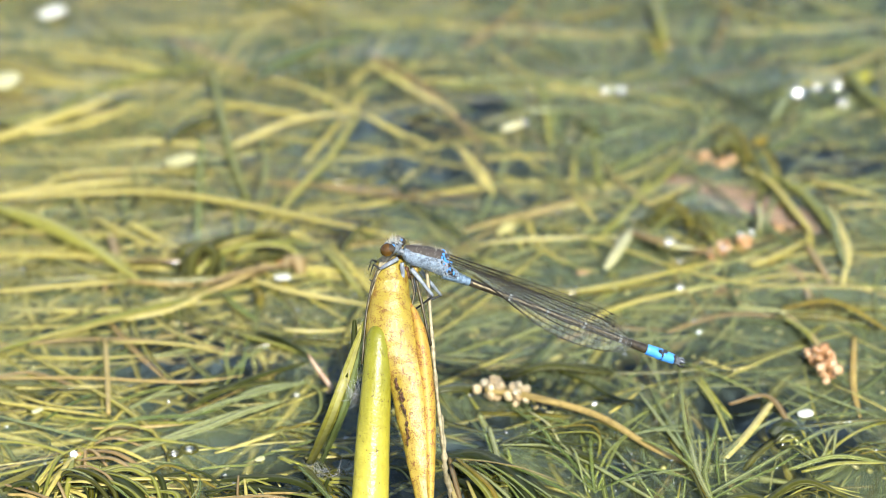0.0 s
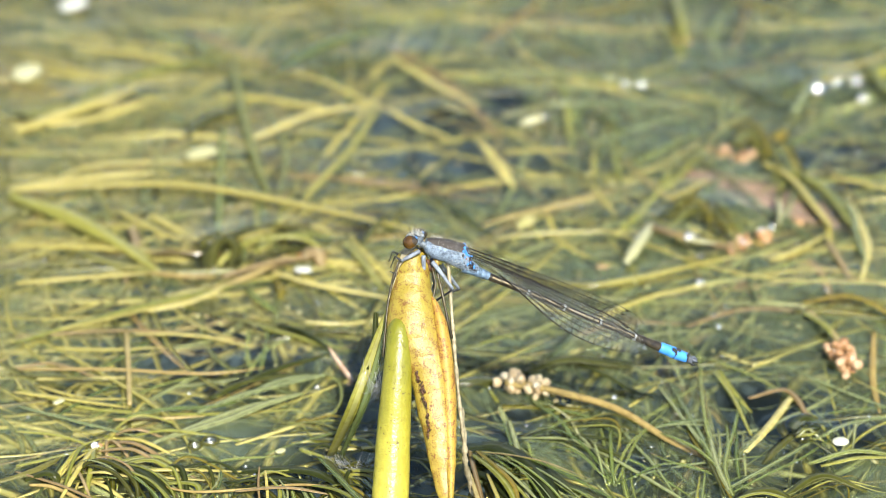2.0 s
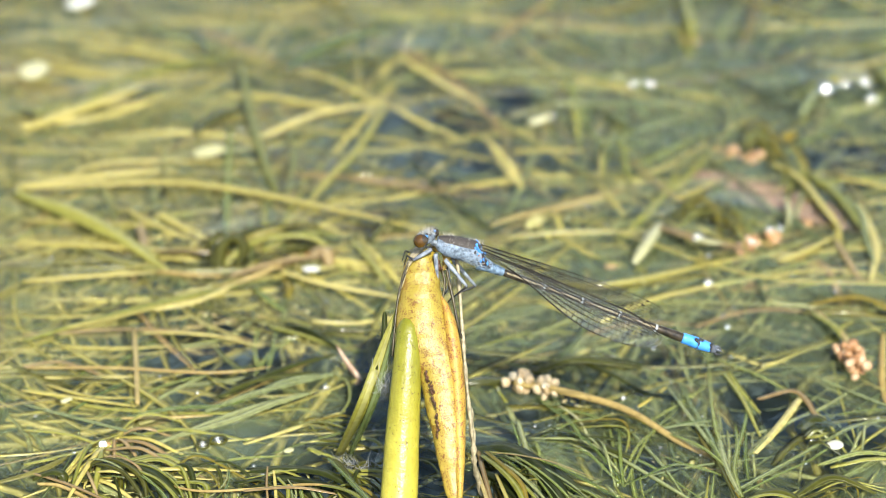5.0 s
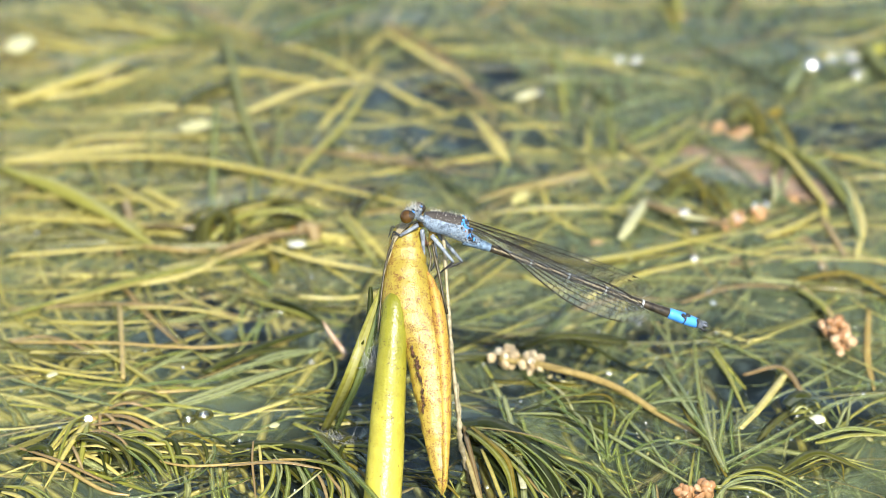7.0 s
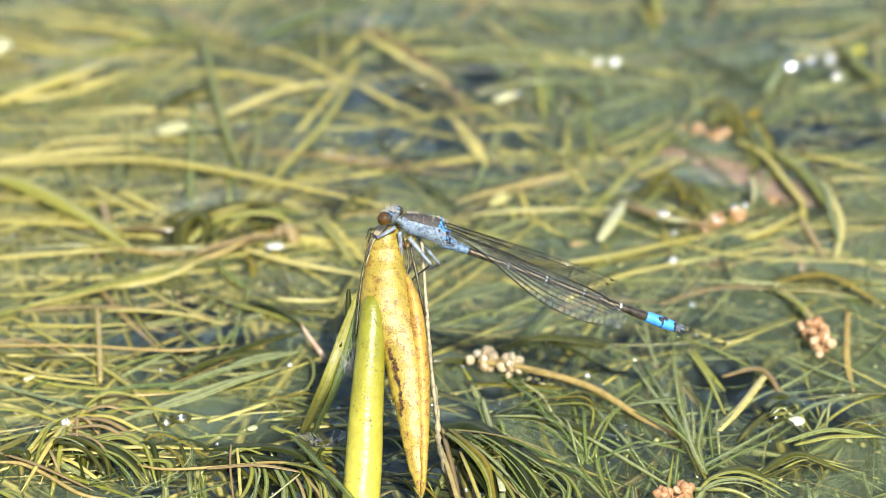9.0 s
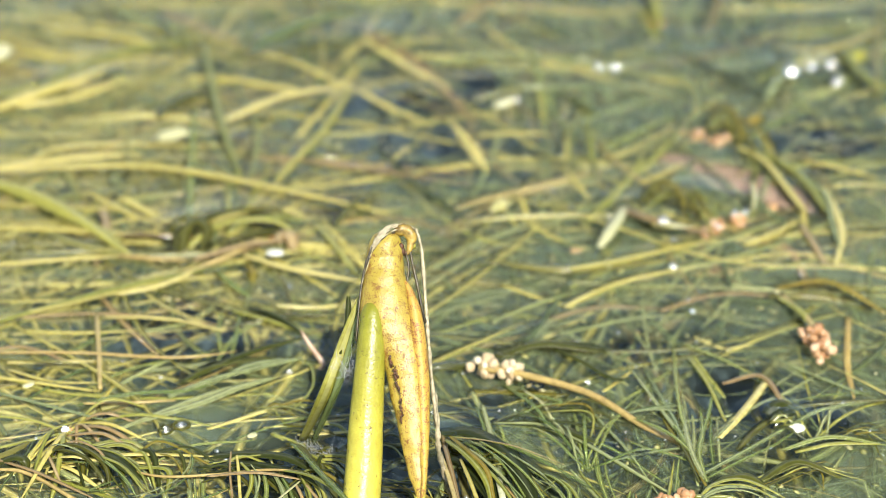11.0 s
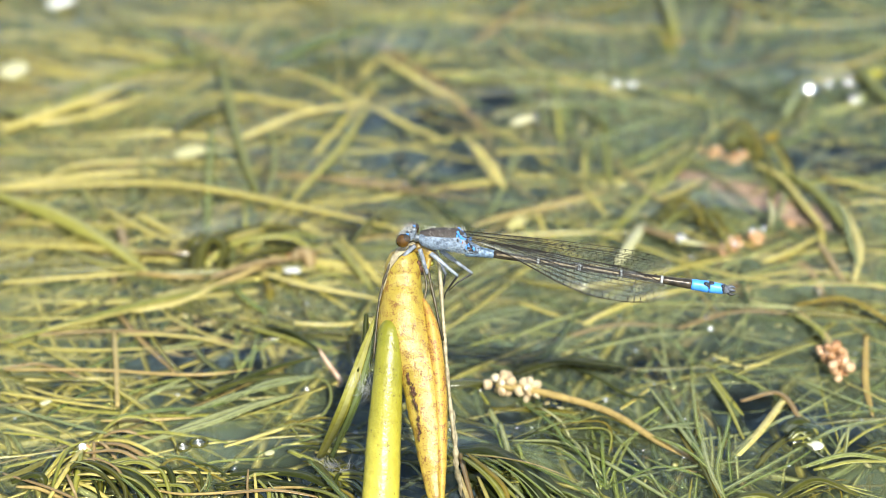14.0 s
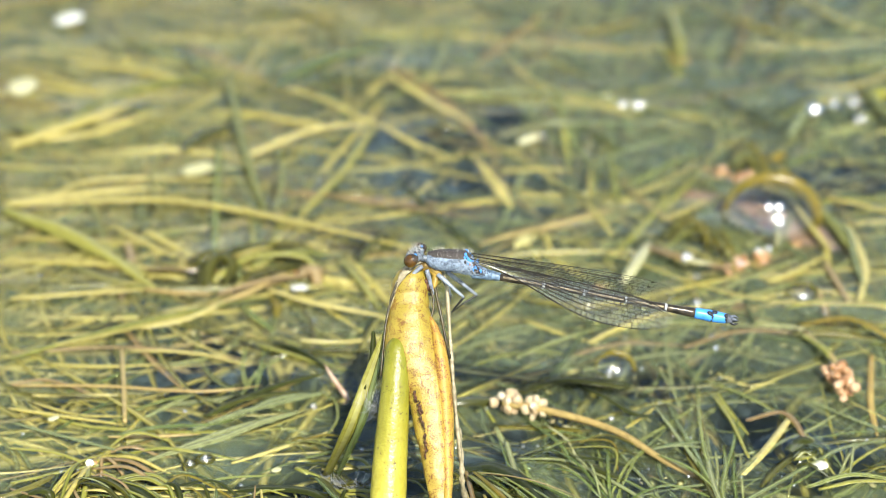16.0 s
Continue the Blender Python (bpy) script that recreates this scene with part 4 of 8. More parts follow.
strand("dark", 0.73, (-7.85, 16.36, 0.20), (-6.23, 14.70, 1.00), (-4.52, 10.11, 1.80), (-3.43, 7.54, 1.60), thick=0.30, tip=0.30)
strand("dark", 1.29, (-38.88, 12.04, 0.20), (-36.85, 12.22, 1.00), (-35.66, 11.78, 1.00), (-35.26, 11.12, 0.10), thick=0.25, tip=0.30)
strand("olive", 0.71, (-39.28, 5.26, 0.60), (-36.96, 4.57, 0.80), (-35.01, 2.82, 0.70), (-33.46, 0.19, 0.20), thick=0.30, tip=0.30)
strand("green", 0.42, (-38.83, 5.55, 0.34), (-36.30, 5.12, 0.54), (-34.15, 3.12, 0.44), (-32.91, 0.69, -0.06), thick=0.30, tip=0.30)
strand("yellow", 0.64, (-39.33, 4.04, 0.70), (-37.44, 2.92, 0.90), (-35.46, 0.98, 0.80), (-34.28, -0.67, 0.50), thick=0.30, tip=0.30)
strand("bronze", 0.48, (-39.77, 4.97, 0.55), (-37.76, 3.54, 0.75), (-35.57, 1.64, 0.65), (-34.64, 0.14, 0.35), thick=0.30, tip=0.30)
strand("brown", 0.53, (-38.85, 2.62, 0.80), (-36.97, 1.44, 0.90), (-35.48, -0.55, 0.70), thick=0.30, tip=0.30)
strand("green", 0.36, (-25.58, 9.32, 0.20), (-27.24, 6.94, 0.90), (-27.92, 6.42, 0.80), (-25.85, 7.41, 0.30), thick=0.30, tip=0.30)
strand("green", 0.24, (-24.51, 9.47, -0.13), (-26.45, 6.97, 0.57), (-26.85, 6.57, 0.47), (-25.13, 7.55, -0.03), thick=0.30, tip=0.30)
strand("sage", 0.46, (-30.69, 1.06, 0.20), (-28.18, 2.48, 0.70), (-24.83, 2.94, 1.00), (-21.58, 4.28, 0.70), (-20.86, 4.16, 0.20), thick=0.30, tip=0.30)
strand("sage", 0.26, (-29.95, 0.58, -0.27), (-27.27, 2.12, 0.23), (-24.04, 2.51, 0.53), (-20.89, 3.87, 0.23), (-19.77, 3.91, -0.27), thick=0.30, tip=0.30)
strand("green", 0.40, (-22.76, 3.43, -0.20), (-19.16, 4.18, 0.20), (-15.45, 6.53, 0.10), (-13.16, 8.76, -0.20), thick=0.30, tip=0.30)
strand("brown", 0.20, (-22.49, 3.56, -0.28), (-19.13, 4.32, 0.12), (-15.33, 6.51, 0.02), (-13.03, 8.58, -0.28), thick=0.30, tip=0.30)
strand("sage", 0.71, (-22.39, 11.45, -1.20), (-20.27, 7.65, -1.00), (-19.98, 1.94, -1.20), thick=0.30, tip=0.30)
strand("olive", 0.35, (-22.87, 11.39, -1.17), (-20.54, 8.07, -0.97), (-20.48, 2.36, -1.17), thick=0.30, tip=0.30)
strand("sage", 0.60, (-18.14, 11.50, -1.20), (-17.48, 6.81, -1.00), (-16.56, 1.57, -1.20), thick=0.30, tip=0.30)
strand("green", 0.33, (-17.48, 11.48, -1.33), (-16.93, 6.98, -1.13), (-16.06, 1.38, -1.33), thick=0.30, tip=0.30)
strand("green", 0.53, (-16.40, 11.83, -0.80), (-16.16, 7.41, -0.80), (-15.11, 1.72, -1.00), thick=0.30, tip=0.30)
strand("olive", 0.28, (-16.64, 12.49, -1.26), (-16.60, 7.79, -1.26), (-15.38, 2.54, -1.46), thick=0.30, tip=0.30)
strand("dark", 2.20, (8.78, 18.46, 0.20), (12.08, 17.97, 1.00), (15.78, 13.32, 1.50), (17.88, 7.84, 1.00), (19.18, 1.87, -0.20), thick=0.18, tip=0.30)
strand("dark", 1.97, (9.53, 14.60, 0.00), (11.77, 12.06, 0.80), (14.18, 7.21, 0.80), (15.29, 0.98, -0.20), thick=0.18, tip=0.30)
strand("dark", 1.26, (17.13, 15.78, 0.20), (18.98, 11.11, 0.90), (21.37, 8.77, 1.00), (23.32, 7.35, -0.10), thick=0.20, tip=0.30)
strand("olive", 0.79, (9.52, 15.69, 1.40), (11.50, 12.05, 2.00), (13.20, 8.79, 1.80), (14.10, 6.05, 1.00), (14.22, 1.81, -0.20), thick=0.30, tip=0.30)
strand("bronze", 0.60, (9.93, 16.26, 1.53), (11.91, 12.36, 2.13), (13.71, 9.25, 1.93), (14.28, 6.37, 1.13), (14.83, 2.32, -0.07), thick=0.30, tip=0.30)
strand("yellow", 0.46, (11.01, 12.35, 1.20), (11.96, 8.05, 1.40), (12.79, 5.02, 0.80), (13.95, 0.96, 0.10), thick=0.30, tip=0.30)
strand("olive", 0.25, (12.18, 12.48, 0.73), (13.03, 8.69, 0.93), (13.89, 5.09, 0.33), (14.84, 1.57, -0.37), thick=0.30, tip=0.30)
strand("stalk", 0.51, (8.90, 14.07, 0.80), (9.75, 8.76, 1.20), (10.47, 4.70, 1.00), (11.41, 0.08, 0.40), thick=0.80, tip=0.80)
strand("sage", 0.72, (13.60, 24.43, 0.40), (14.49, 17.14, 0.80), (15.11, 10.61, 0.90), (15.41, 4.92, 0.60), (15.38, 0.42, 0.20), thick=0.30, tip=0.90)
strand("green", 0.41, (12.83, 24.95, -0.06), (13.94, 17.80, 0.34), (14.37, 11.14, 0.44), (14.59, 5.33, 0.14), (14.81, 0.56, -0.26), thick=0.30, tip=0.90)
strand("pale", 0.75, (14.96, 8.74, 1.20), (15.19, 7.00, 1.25), (15.39, 4.91, 1.20), thick=0.40, tip=0.95)
strand("olive", 0.30, (10.28, 16.08, 1.60), (13.54, 14.97, 1.90), (17.05, 13.87, 1.60), (21.80, 12.50, 0.30), thick=0.30, tip=0.30)
strand("brown", 0.16, (10.42, 15.75, 1.71), (13.84, 14.71, 2.01), (17.32, 13.86, 1.71), (22.21, 12.52, 0.41), thick=0.30, tip=0.30)
strand("green", 0.40, (12.55, 15.88, 1.60), (15.74, 11.96, 1.80), (18.62, 8.00, 1.20), (21.37, 2.05, -0.30), thick=0.30, tip=0.30)
strand("sage", 0.20, (11.57, 15.79, 1.64), (15.02, 11.79, 1.84), (17.72, 7.50, 1.24), (20.31, 1.29, -0.26), thick=0.30, tip=0.30)
strand("sage", 0.36, (14.06, 15.13, 1.50), (17.48, 11.61, 1.60), (20.62, 8.47, 0.90), (23.86, 3.28, -0.40), thick=0.30, tip=0.30)
strand("green", 0.26, (14.44, 14.29, 1.08), (18.00, 10.94, 1.18), (20.87, 8.02, 0.48), (23.96, 2.78, -0.82), thick=0.30, tip=0.30)
strand("stalk", 0.39, (15.67, 7.96, 0.90), (17.06, 4.94, 0.90), (18.96, 3.26, 0.60), (21.33, 1.47, 0.10), thick=0.80, tip=0.70)
strand("olive", 0.46, (11.27, 13.26, 1.50), (13.95, 9.25, 1.80), (16.09, 5.35, 1.20), (17.70, 1.15, 0.00), thick=0.30, tip=0.30)
strand("sage", 0.27, (12.28, 12.86, 1.52), (15.04, 9.13, 1.82), (16.83, 5.38, 1.22), (18.53, 1.27, 0.02), thick=0.30, tip=0.30)
strand("green", 0.35, (12.03, 13.73, 1.50), (15.41, 8.09, 1.70), (18.24, 3.67, 0.90), (19.39, 1.17, 0.00), thick=0.30, tip=0.30)
strand("brown", 0.19, (12.08, 13.72, 1.25), (15.71, 8.06, 1.45), (18.43, 3.67, 0.65), (19.63, 0.99, -0.25), thick=0.30, tip=0.30)
strand("green", 0.47, (18.49, 11.11, 0.60), (20.86, 8.61, 1.40), (22.36, 6.30, 1.20), (22.14, 3.73, 0.60), (21.45, 1.06, -0.20), thick=0.30, tip=0.30)
strand("sage", 0.29, (17.69, 10.20, 0.12), (20.22, 8.22, 0.92), (21.80, 5.50, 0.72), (21.46, 2.89, 0.12), (21.03, 0.66, -0.68), thick=0.30, tip=0.30)
strand("olive", 0.43, (20.37, 8.18, 0.50), (21.34, 8.32, 1.30), (22.74, 6.59, 1.30), (23.74, 3.89, 0.50), (24.23, 1.10, -0.20), thick=0.30, tip=0.30)
strand("green", 0.25, (19.51, 7.55, 0.10), (20.73, 7.52, 0.90), (21.82, 5.88, 0.90), (22.77, 3.19, 0.10), (23.30, 0.53, -0.60), thick=0.30, tip=0.30)
strand("dark", 1.59, (23.64, 4.04, 0.10), (24.59, 4.11, 0.80), (25.79, 3.49, 0.50), (26.71, 2.12, -0.30), thick=0.20, tip=0.30)
strand("dark", 1.11, (21.90, 20.60, 0.00), (24.06, 17.90, 0.70), (26.31, 16.84, 0.20), thick=0.20, tip=0.30)
strand("sage", 0.55, (14.70, 20.75, 0.30), (19.82, 20.41, 0.50), (23.79, 17.50, 0.50), (27.63, 13.57, 0.40), (31.13, 9.87, 0.20), (34.87, 6.64, -0.40), thick=0.30, tip=0.30)
strand("green", 0.28, (14.96, 20.43, -0.16), (20.50, 19.87, 0.04), (24.44, 17.08, 0.04), (28.11, 13.09, -0.06), (31.88, 9.25, -0.26), (35.48, 6.40, -0.86), thick=0.30, tip=0.30)
strand("sage", 0.48, (25.20, 24.91, 0.20), (27.48, 19.51, 0.30), (29.49, 15.04, 0.20), (32.01, 7.91, -0.40), thick=0.30, tip=0.30)
strand("green", 0.32, (24.91, 25.65, -0.06), (27.17, 20.43, 0.04), (29.40, 15.56, -0.06), (31.68, 8.79, -0.66), thick=0.30, tip=0.30)
strand("green", 0.48, (29.45, 17.96, -0.20), (32.36, 15.99, -0.10), (35.56, 14.73, -0.30), thick=0.30, tip=0.30)
strand("brown", 0.31, (29.09, 18.92, -0.70), (32.18, 16.43, -0.60), (35.45, 15.83, -0.80), thick=0.30, tip=0.30)
strand("green", 0.61, (25.82, 16.51, -0.80), (25.92, 11.51, -0.80), (26.93, 5.25, -1.00), thick=0.30, tip=0.30)
strand("green", 0.31, (26.85, 16.57, -1.15), (26.78, 11.98, -1.15), (27.88, 5.59, -1.35), thick=0.30, tip=0.30)
strand("sage", 0.54, (22.86, 12.82, -0.80), (24.47, 9.86, -0.90), (26.90, 4.82, -1.00), thick=0.30, tip=0.30)
strand("olive", 0.28, (23.71, 13.05, -0.88), (24.98, 9.91, -0.98), (27.64, 4.52, -1.08), thick=0.30, tip=0.30)
strand("green", 0.75, (37.33, 9.74, 0.20), (36.05, 15.13, 0.50), (34.94, 19.93, 0.40), (33.81, 24.69, -0.20), thick=0.30, tip=0.30)
strand("bronze", 0.47, (37.17, 9.18, 0.05), (35.86, 14.30, 0.35), (34.33, 19.33, 0.25), (33.43, 24.11, -0.35), thick=0.30, tip=0.30)
strand("sage", 0.67, (37.13, 10.18, 0.20), (36.21, 14.06, 0.60), (35.87, 18.84, 0.50), (35.98, 25.70, -0.20), thick=0.30, tip=0.30)
strand("bronze", 0.38, (36.49, 9.67, 0.19), (35.73, 13.32, 0.59), (34.95, 18.05, 0.49), (35.39, 24.75, -0.21), thick=0.30, tip=0.30)
strand("green", 0.60, (37.25, 10.18, 0.20), (36.88, 14.53, 0.60), (37.73, 19.50, 0.40), (37.99, 24.75, -0.20), thick=0.30, tip=0.30)
strand("sage", 0.44, (36.30, 9.46, -0.14), (36.18, 13.68, 0.26), (36.77, 18.97, 0.06), (37.02, 23.87, -0.54), thick=0.30, tip=0.30)
strand("sage", 0.63, (36.57, 10.84, 0.20), (41.02, 14.36, 0.60), (44.39, 17.41, 0.60), (48.80, 21.87, 0.20), thick=0.30, tip=0.30)
strand("green", 0.42, (37.28, 10.34, 0.20), (41.54, 13.53, 0.60), (45.38, 16.47, 0.60), (49.34, 20.94, 0.20), thick=0.30, tip=0.30)
strand("green", 0.52, (38.34, 13.41, -0.30), (38.48, 17.78, 0.00), (38.98, 22.83, -0.20), thick=0.30, tip=0.30)
strand("sage", 0.32, (39.13, 13.99, -0.34), (39.33, 17.89, -0.04), (39.67, 22.96, -0.24), thick=0.30, tip=0.30)
strand("dark", 1.45, (37.87, 8.86, 0.20), (39.45, 9.09, 1.10), (41.68, 9.19, 1.20), (43.92, 8.65, 0.10), thick=0.25, tip=0.30)
strand("olive", 0.55, (35.86, 5.78, 0.20), (37.52, 7.30, 1.40), (40.22, 7.63, 2.00), (42.87, 6.86, 1.60), (45.73, 5.54, 0.60), thick=0.30, tip=0.30)
strand("olive", 0.32, (35.63, 4.70, 0.05), (36.98, 6.88, 1.25), (40.03, 6.84, 1.85), (42.40, 6.43, 1.45), (45.13, 4.81, 0.45), thick=0.30, tip=0.30)
strand("sage", 0.54, (35.79, 2.36, 0.20), (36.30, 4.68, 1.40), (38.36, 6.13, 1.90), (41.37, 6.62, 1.60), (44.31, 6.03, 0.70), thick=0.30, tip=0.30)
strand("sage", 0.33, (35.61, 1.74, 0.08), (35.76, 3.92, 1.28), (37.86, 5.50, 1.78), (41.00, 6.15, 1.48), (44.12, 4.98, 0.58), thick=0.30, tip=0.30)
strand("green", 0.47, (34.39, 10.14, 0.20), (33.56, 6.32, 0.40), (34.75, 14.50, 0.30), thick=0.30, tip=0.30)
strand("olive", 0.33, (33.62, 10.41, -0.19), (32.85, 6.46, 0.01), (34.20, 14.31, -0.09), thick=0.30, tip=0.30)
strand("yellow", 0.45, (39.09, 18.17, 0.30), (40.93, 20.81, 0.50), (43.14, 24.52, 0.30), thick=0.30, tip=0.80)
strand("sage", 0.32, (38.70, 17.51, 0.44), (40.76, 20.36, 0.64), (42.93, 23.60, 0.44), thick=0.30, tip=0.80)
strand("sage", 0.42, (29.25, 23.03, 0.20), (32.41, 23.81, 0.50), (36.17, 25.07, 0.20), thick=0.30, tip=0.30)
strand("green", 0.27, (29.00, 22.96, 0.20), (32.17, 24.06, 0.50), (35.86, 25.38, 0.20), thick=0.30, tip=0.30)
strand("green", 0.53, (27.94, 2.28, -0.40), (28.32, 4.68, 0.00), (29.10, 8.75, -0.40), thick=0.30, tip=0.30)
strand("olive", 0.38, (27.74, 1.39, -0.36), (27.96, 3.83, 0.04), (29.01, 8.46, -0.36), thick=0.30, tip=0.30)
strand("sage", 0.53, (29.15, 2.29, -0.40), (29.20, 5.12, 0.00), (29.32, 8.31, -0.40), thick=0.30, tip=0.30)
strand("brown", 0.29, (29.68, 1.97, -0.59), (29.56, 5.22, -0.19), (29.63, 8.35, -0.59), thick=0.30, tip=0.30)

# long leaves and stalks that lie across the mat
strand("bronze", 1.69, (-23.87, 60.34, -0.50), (-23.35, 63.12, 1.20), (-20.16, 65.97, 1.80), (-15.32, 67.96, 1.60), (-11.50, 69.45, 0.20), thick=0.30, tip=0.30)
strand("olive", 1.27, (-22.66, 60.95, -0.50), (-20.35, 63.55, 1.00), (-16.58, 65.50, 1.60), (-11.65, 66.04, 1.20), (-8.75, 64.38, -0.30), thick=0.30, tip=0.30)
strand("bronze", 1.13, (-19.85, 61.11, -0.40), (-17.08, 62.20, 0.80), (-12.94, 63.68, 1.00), (-9.83, 64.77, -0.20), thick=0.30, tip=0.30)
strand("yellow", 0.85, (-21.56, 65.21, 0.90), (-17.32, 66.10, 2.00), (-12.96, 70.14, 0.80), thick=0.30, tip=0.30)
strand("bronze", 1.28, (-25.13, 64.87, -0.40), (-24.11, 66.04, 1.00), (-22.58, 70.24, 0.00), thick=0.30, tip=0.30)
strand("yellow", 1.08, (33.00, 117.51, -1.10), (39.96, 113.08, -0.80), (45.53, 110.38, -1.10), thick=0.30, tip=0.30)
strand("olive", 1.33, (54.42, 112.60, -1.00), (59.94, 118.26, -0.70), (67.05, 122.37, -0.70), (76.12, 127.27, -1.00), thick=0.30, tip=0.30)
strand("yellow", 0.81, (59.84, 117.32, -0.90), (66.73, 120.14, -0.60), (75.48, 123.37, -0.90), thick=0.30, tip=0.30)
strand("olive", 1.35, (8.59, 118.28, -1.10), (16.69, 116.58, -0.80), (24.78, 115.93, -0.80), (33.74, 116.35, -1.10), thick=0.30, tip=0.30)
strand("yellow", 1.02, (13.93, 94.56, -1.10), (19.31, 94.90, -0.80), (23.93, 94.89, -1.10), thick=0.30, tip=0.30)
strand("pale", 0.61, (49.61, 78.48, 0.80), (49.50, 74.39, 1.10), (48.98, 70.89, 0.80), thick=0.30, tip=0.30)
strand("yellow", 0.76, (11.24, 94.49, -1.00), (13.07, 88.72, -0.70), (14.89, 84.30, -1.00), thick=0.30, tip=0.30)
strand("olive", 1.00, (37.93, 141.94, -1.00), (39.90, 133.91, -0.70), (40.87, 126.66, -1.00), thick=0.30, tip=0.30)
strand("yellow", 0.90, (52.68, 97.42, -1.00), (54.46, 86.80, -0.70), (57.78, 77.80, -0.70), (59.21, 72.07, -1.00), thick=0.30, tip=0.30)
strand("olive", 1.03, (42.68, 98.19, -1.10), (37.14, 86.74, -0.80), (31.24, 76.81, -0.80), (27.48, 67.98, -1.10), thick=0.30, tip=0.30)
strand("yellow", 0.79, (56.47, 78.75, -1.20), (62.63, 80.68, -0.90), (68.50, 80.05, -1.20), thick=0.30, tip=0.30)
strand("yellow", 0.75, (25.40, 85.29, -1.00), (26.99, 79.78, -0.70), (28.39, 75.56, -1.00), thick=0.30, tip=0.30)
strand("olive", 1.25, (56.26, 128.62, -1.20), (64.71, 129.33, -0.90), (77.17, 133.60, -1.20), thick=0.30, tip=0.30)
strand("yellow", 0.99, (50.48, 137.83, -1.20), (60.87, 139.05, -0.90), (78.43, 141.39, -1.20), thick=0.30, tip=0.30)
strand("olive", 0.95, (22.57, 121.88, -1.00), (23.01, 107.64, -0.70), (23.37, 96.44, -1.00), thick=0.30, tip=0.30)
strand("olive", 0.84, (29.37, 103.04, -1.10), (29.28, 91.74, -0.80), (29.60, 83.88, -1.10), thick=0.30, tip=0.30)
strand("yellow", 0.60, (16.17, 74.60, -1.00), (17.88, 70.92, -0.70), (18.54, 68.43, -1.00), thick=0.30, tip=0.30)
strand("yellow", 0.60, (19.50, 76.23, -1.00), (20.07, 71.73, -0.70), (21.43, 69.23, -1.00), thick=0.30, tip=0.30)
strand("yellow", 1.55, (-58.30, 122.33, -0.10), (-45.26, 116.91, 0.20), (-39.45, 115.64, 0.20), (-32.76, 114.85, -0.10), thick=0.30, tip=0.30)
strand("yellow", 1.76, (-54.87, 100.79, -0.10), (-44.98, 102.69, 0.20), (-39.87, 105.72, 0.20), (-35.24, 110.20, -0.10), thick=0.30, tip=0.30)
strand("olive", 1.15, (-55.37, 104.02, -0.20), (-48.00, 107.59, 0.10), (-41.28, 110.92, 0.10), (-36.32, 112.81, -0.20), thick=0.30, tip=0.30)
strand("yellow", 1.54, (-51.93, 82.36, -0.10), (-44.70, 83.85, 0.20), (-38.23, 85.78, 0.20), (-30.54, 87.34, -0.10), thick=0.30, tip=0.30)
strand("yellow", 1.36, (-26.98, 111.48, -0.10), (-21.31, 110.73, 0.20), (-14.79, 108.37, 0.20), (-10.39, 107.59, -0.10), thick=0.30, tip=0.30)
strand("olive", 2.37, (-51.52, 79.84, 0.30), (-43.17, 72.99, 0.60), (-37.48, 67.97, 0.60), (-30.82, 62.32, 0.30), thick=0.30, tip=0.30)
strand("olive", 2.21, (-48.23, 103.42, 0.00), (-43.90, 112.63, 0.30), (-35.11, 120.63, 0.30), (-25.70, 125.51, 0.00), thick=0.30, tip=0.30)
strand("yellow", 1.21, (-49.39, 66.43, 0.00), (-39.25, 65.11, 0.30), (-32.08, 64.30, 0.30), (-25.68, 63.76, 0.00), thick=0.30, tip=0.30)
strand("yellow", 1.57, (-50.15, 128.80, 0.00), (-39.74, 125.41, 0.30), (-34.58, 123.46, 0.30), (-30.40, 122.59, 0.00), thick=0.30, tip=0.30)
strand("brown", 0.64, (-13.60, 87.23, 0.00), (-4.44, 83.42, 0.30), (3.04, 81.39, 0.30), (12.65, 78.86, 0.00), thick=0.30, tip=0.30)
strand("yellow", 1.08, (-21.36, 122.59, -0.20), (-12.02, 116.71, 0.10), (-5.30, 109.50, 0.10), (-2.07, 107.93, -0.20), thick=0.30, tip=0.30)
strand("brown", 1.09, (-34.32, 71.35, 0.10), (-33.14, 66.21, 0.40), (-32.99, 62.29, 0.10), thick=0.30, tip=0.30)
strand("yellow", 1.11, (-37.14, 76.61, -0.20), (-31.36, 70.62, 0.10), (-25.93, 66.22, -0.20), thick=0.30, tip=0.30)
strand("olive", 1.42, (-7.18, 140.51, -0.60), (1.39, 141.72, -0.30), (10.89, 145.27, -0.60), thick=0.30, tip=0.30)
strand("yellow", 1.10, (-2.52, 125.77, -0.30), (4.21, 116.03, 0.00), (10.64, 108.35, -0.30), thick=0.30, tip=0.30)
strand("yellow", 0.70, (-45.06, 41.26, 0.30), (-40.42, 43.64, 0.50), (-34.20, 46.52, 0.60), (-27.94, 49.99, 0.50), (-21.86, 53.22, 0.20), thick=0.30, tip=0.30)
strand("yellow", 0.60, (-30.72, 43.50, 0.20), (-25.99, 43.23, 0.40), (-21.23, 42.37, 0.40), (-15.95, 40.34, 0.20), thick=0.30, tip=0.30)
strand("brown", 0.76, (-32.14, 49.92, -0.60), (-28.53, 43.18, -0.50), (-23.77, 35.89, -0.80), thick=0.30, tip=0.30)
strand("stalk", 0.59, (-31.77, 44.42, 0.20), (-30.47, 35.58, 0.40), (-29.39, 27.53, 0.20), thick=0.80, tip=0.80)
strand("stalk", 0.52, (-43.13, 34.91, 0.40), (-32.76, 34.90, 0.50), (-22.01, 34.00, 0.50), (-14.52, 35.51, 0.30), thick=0.50, tip=0.30)
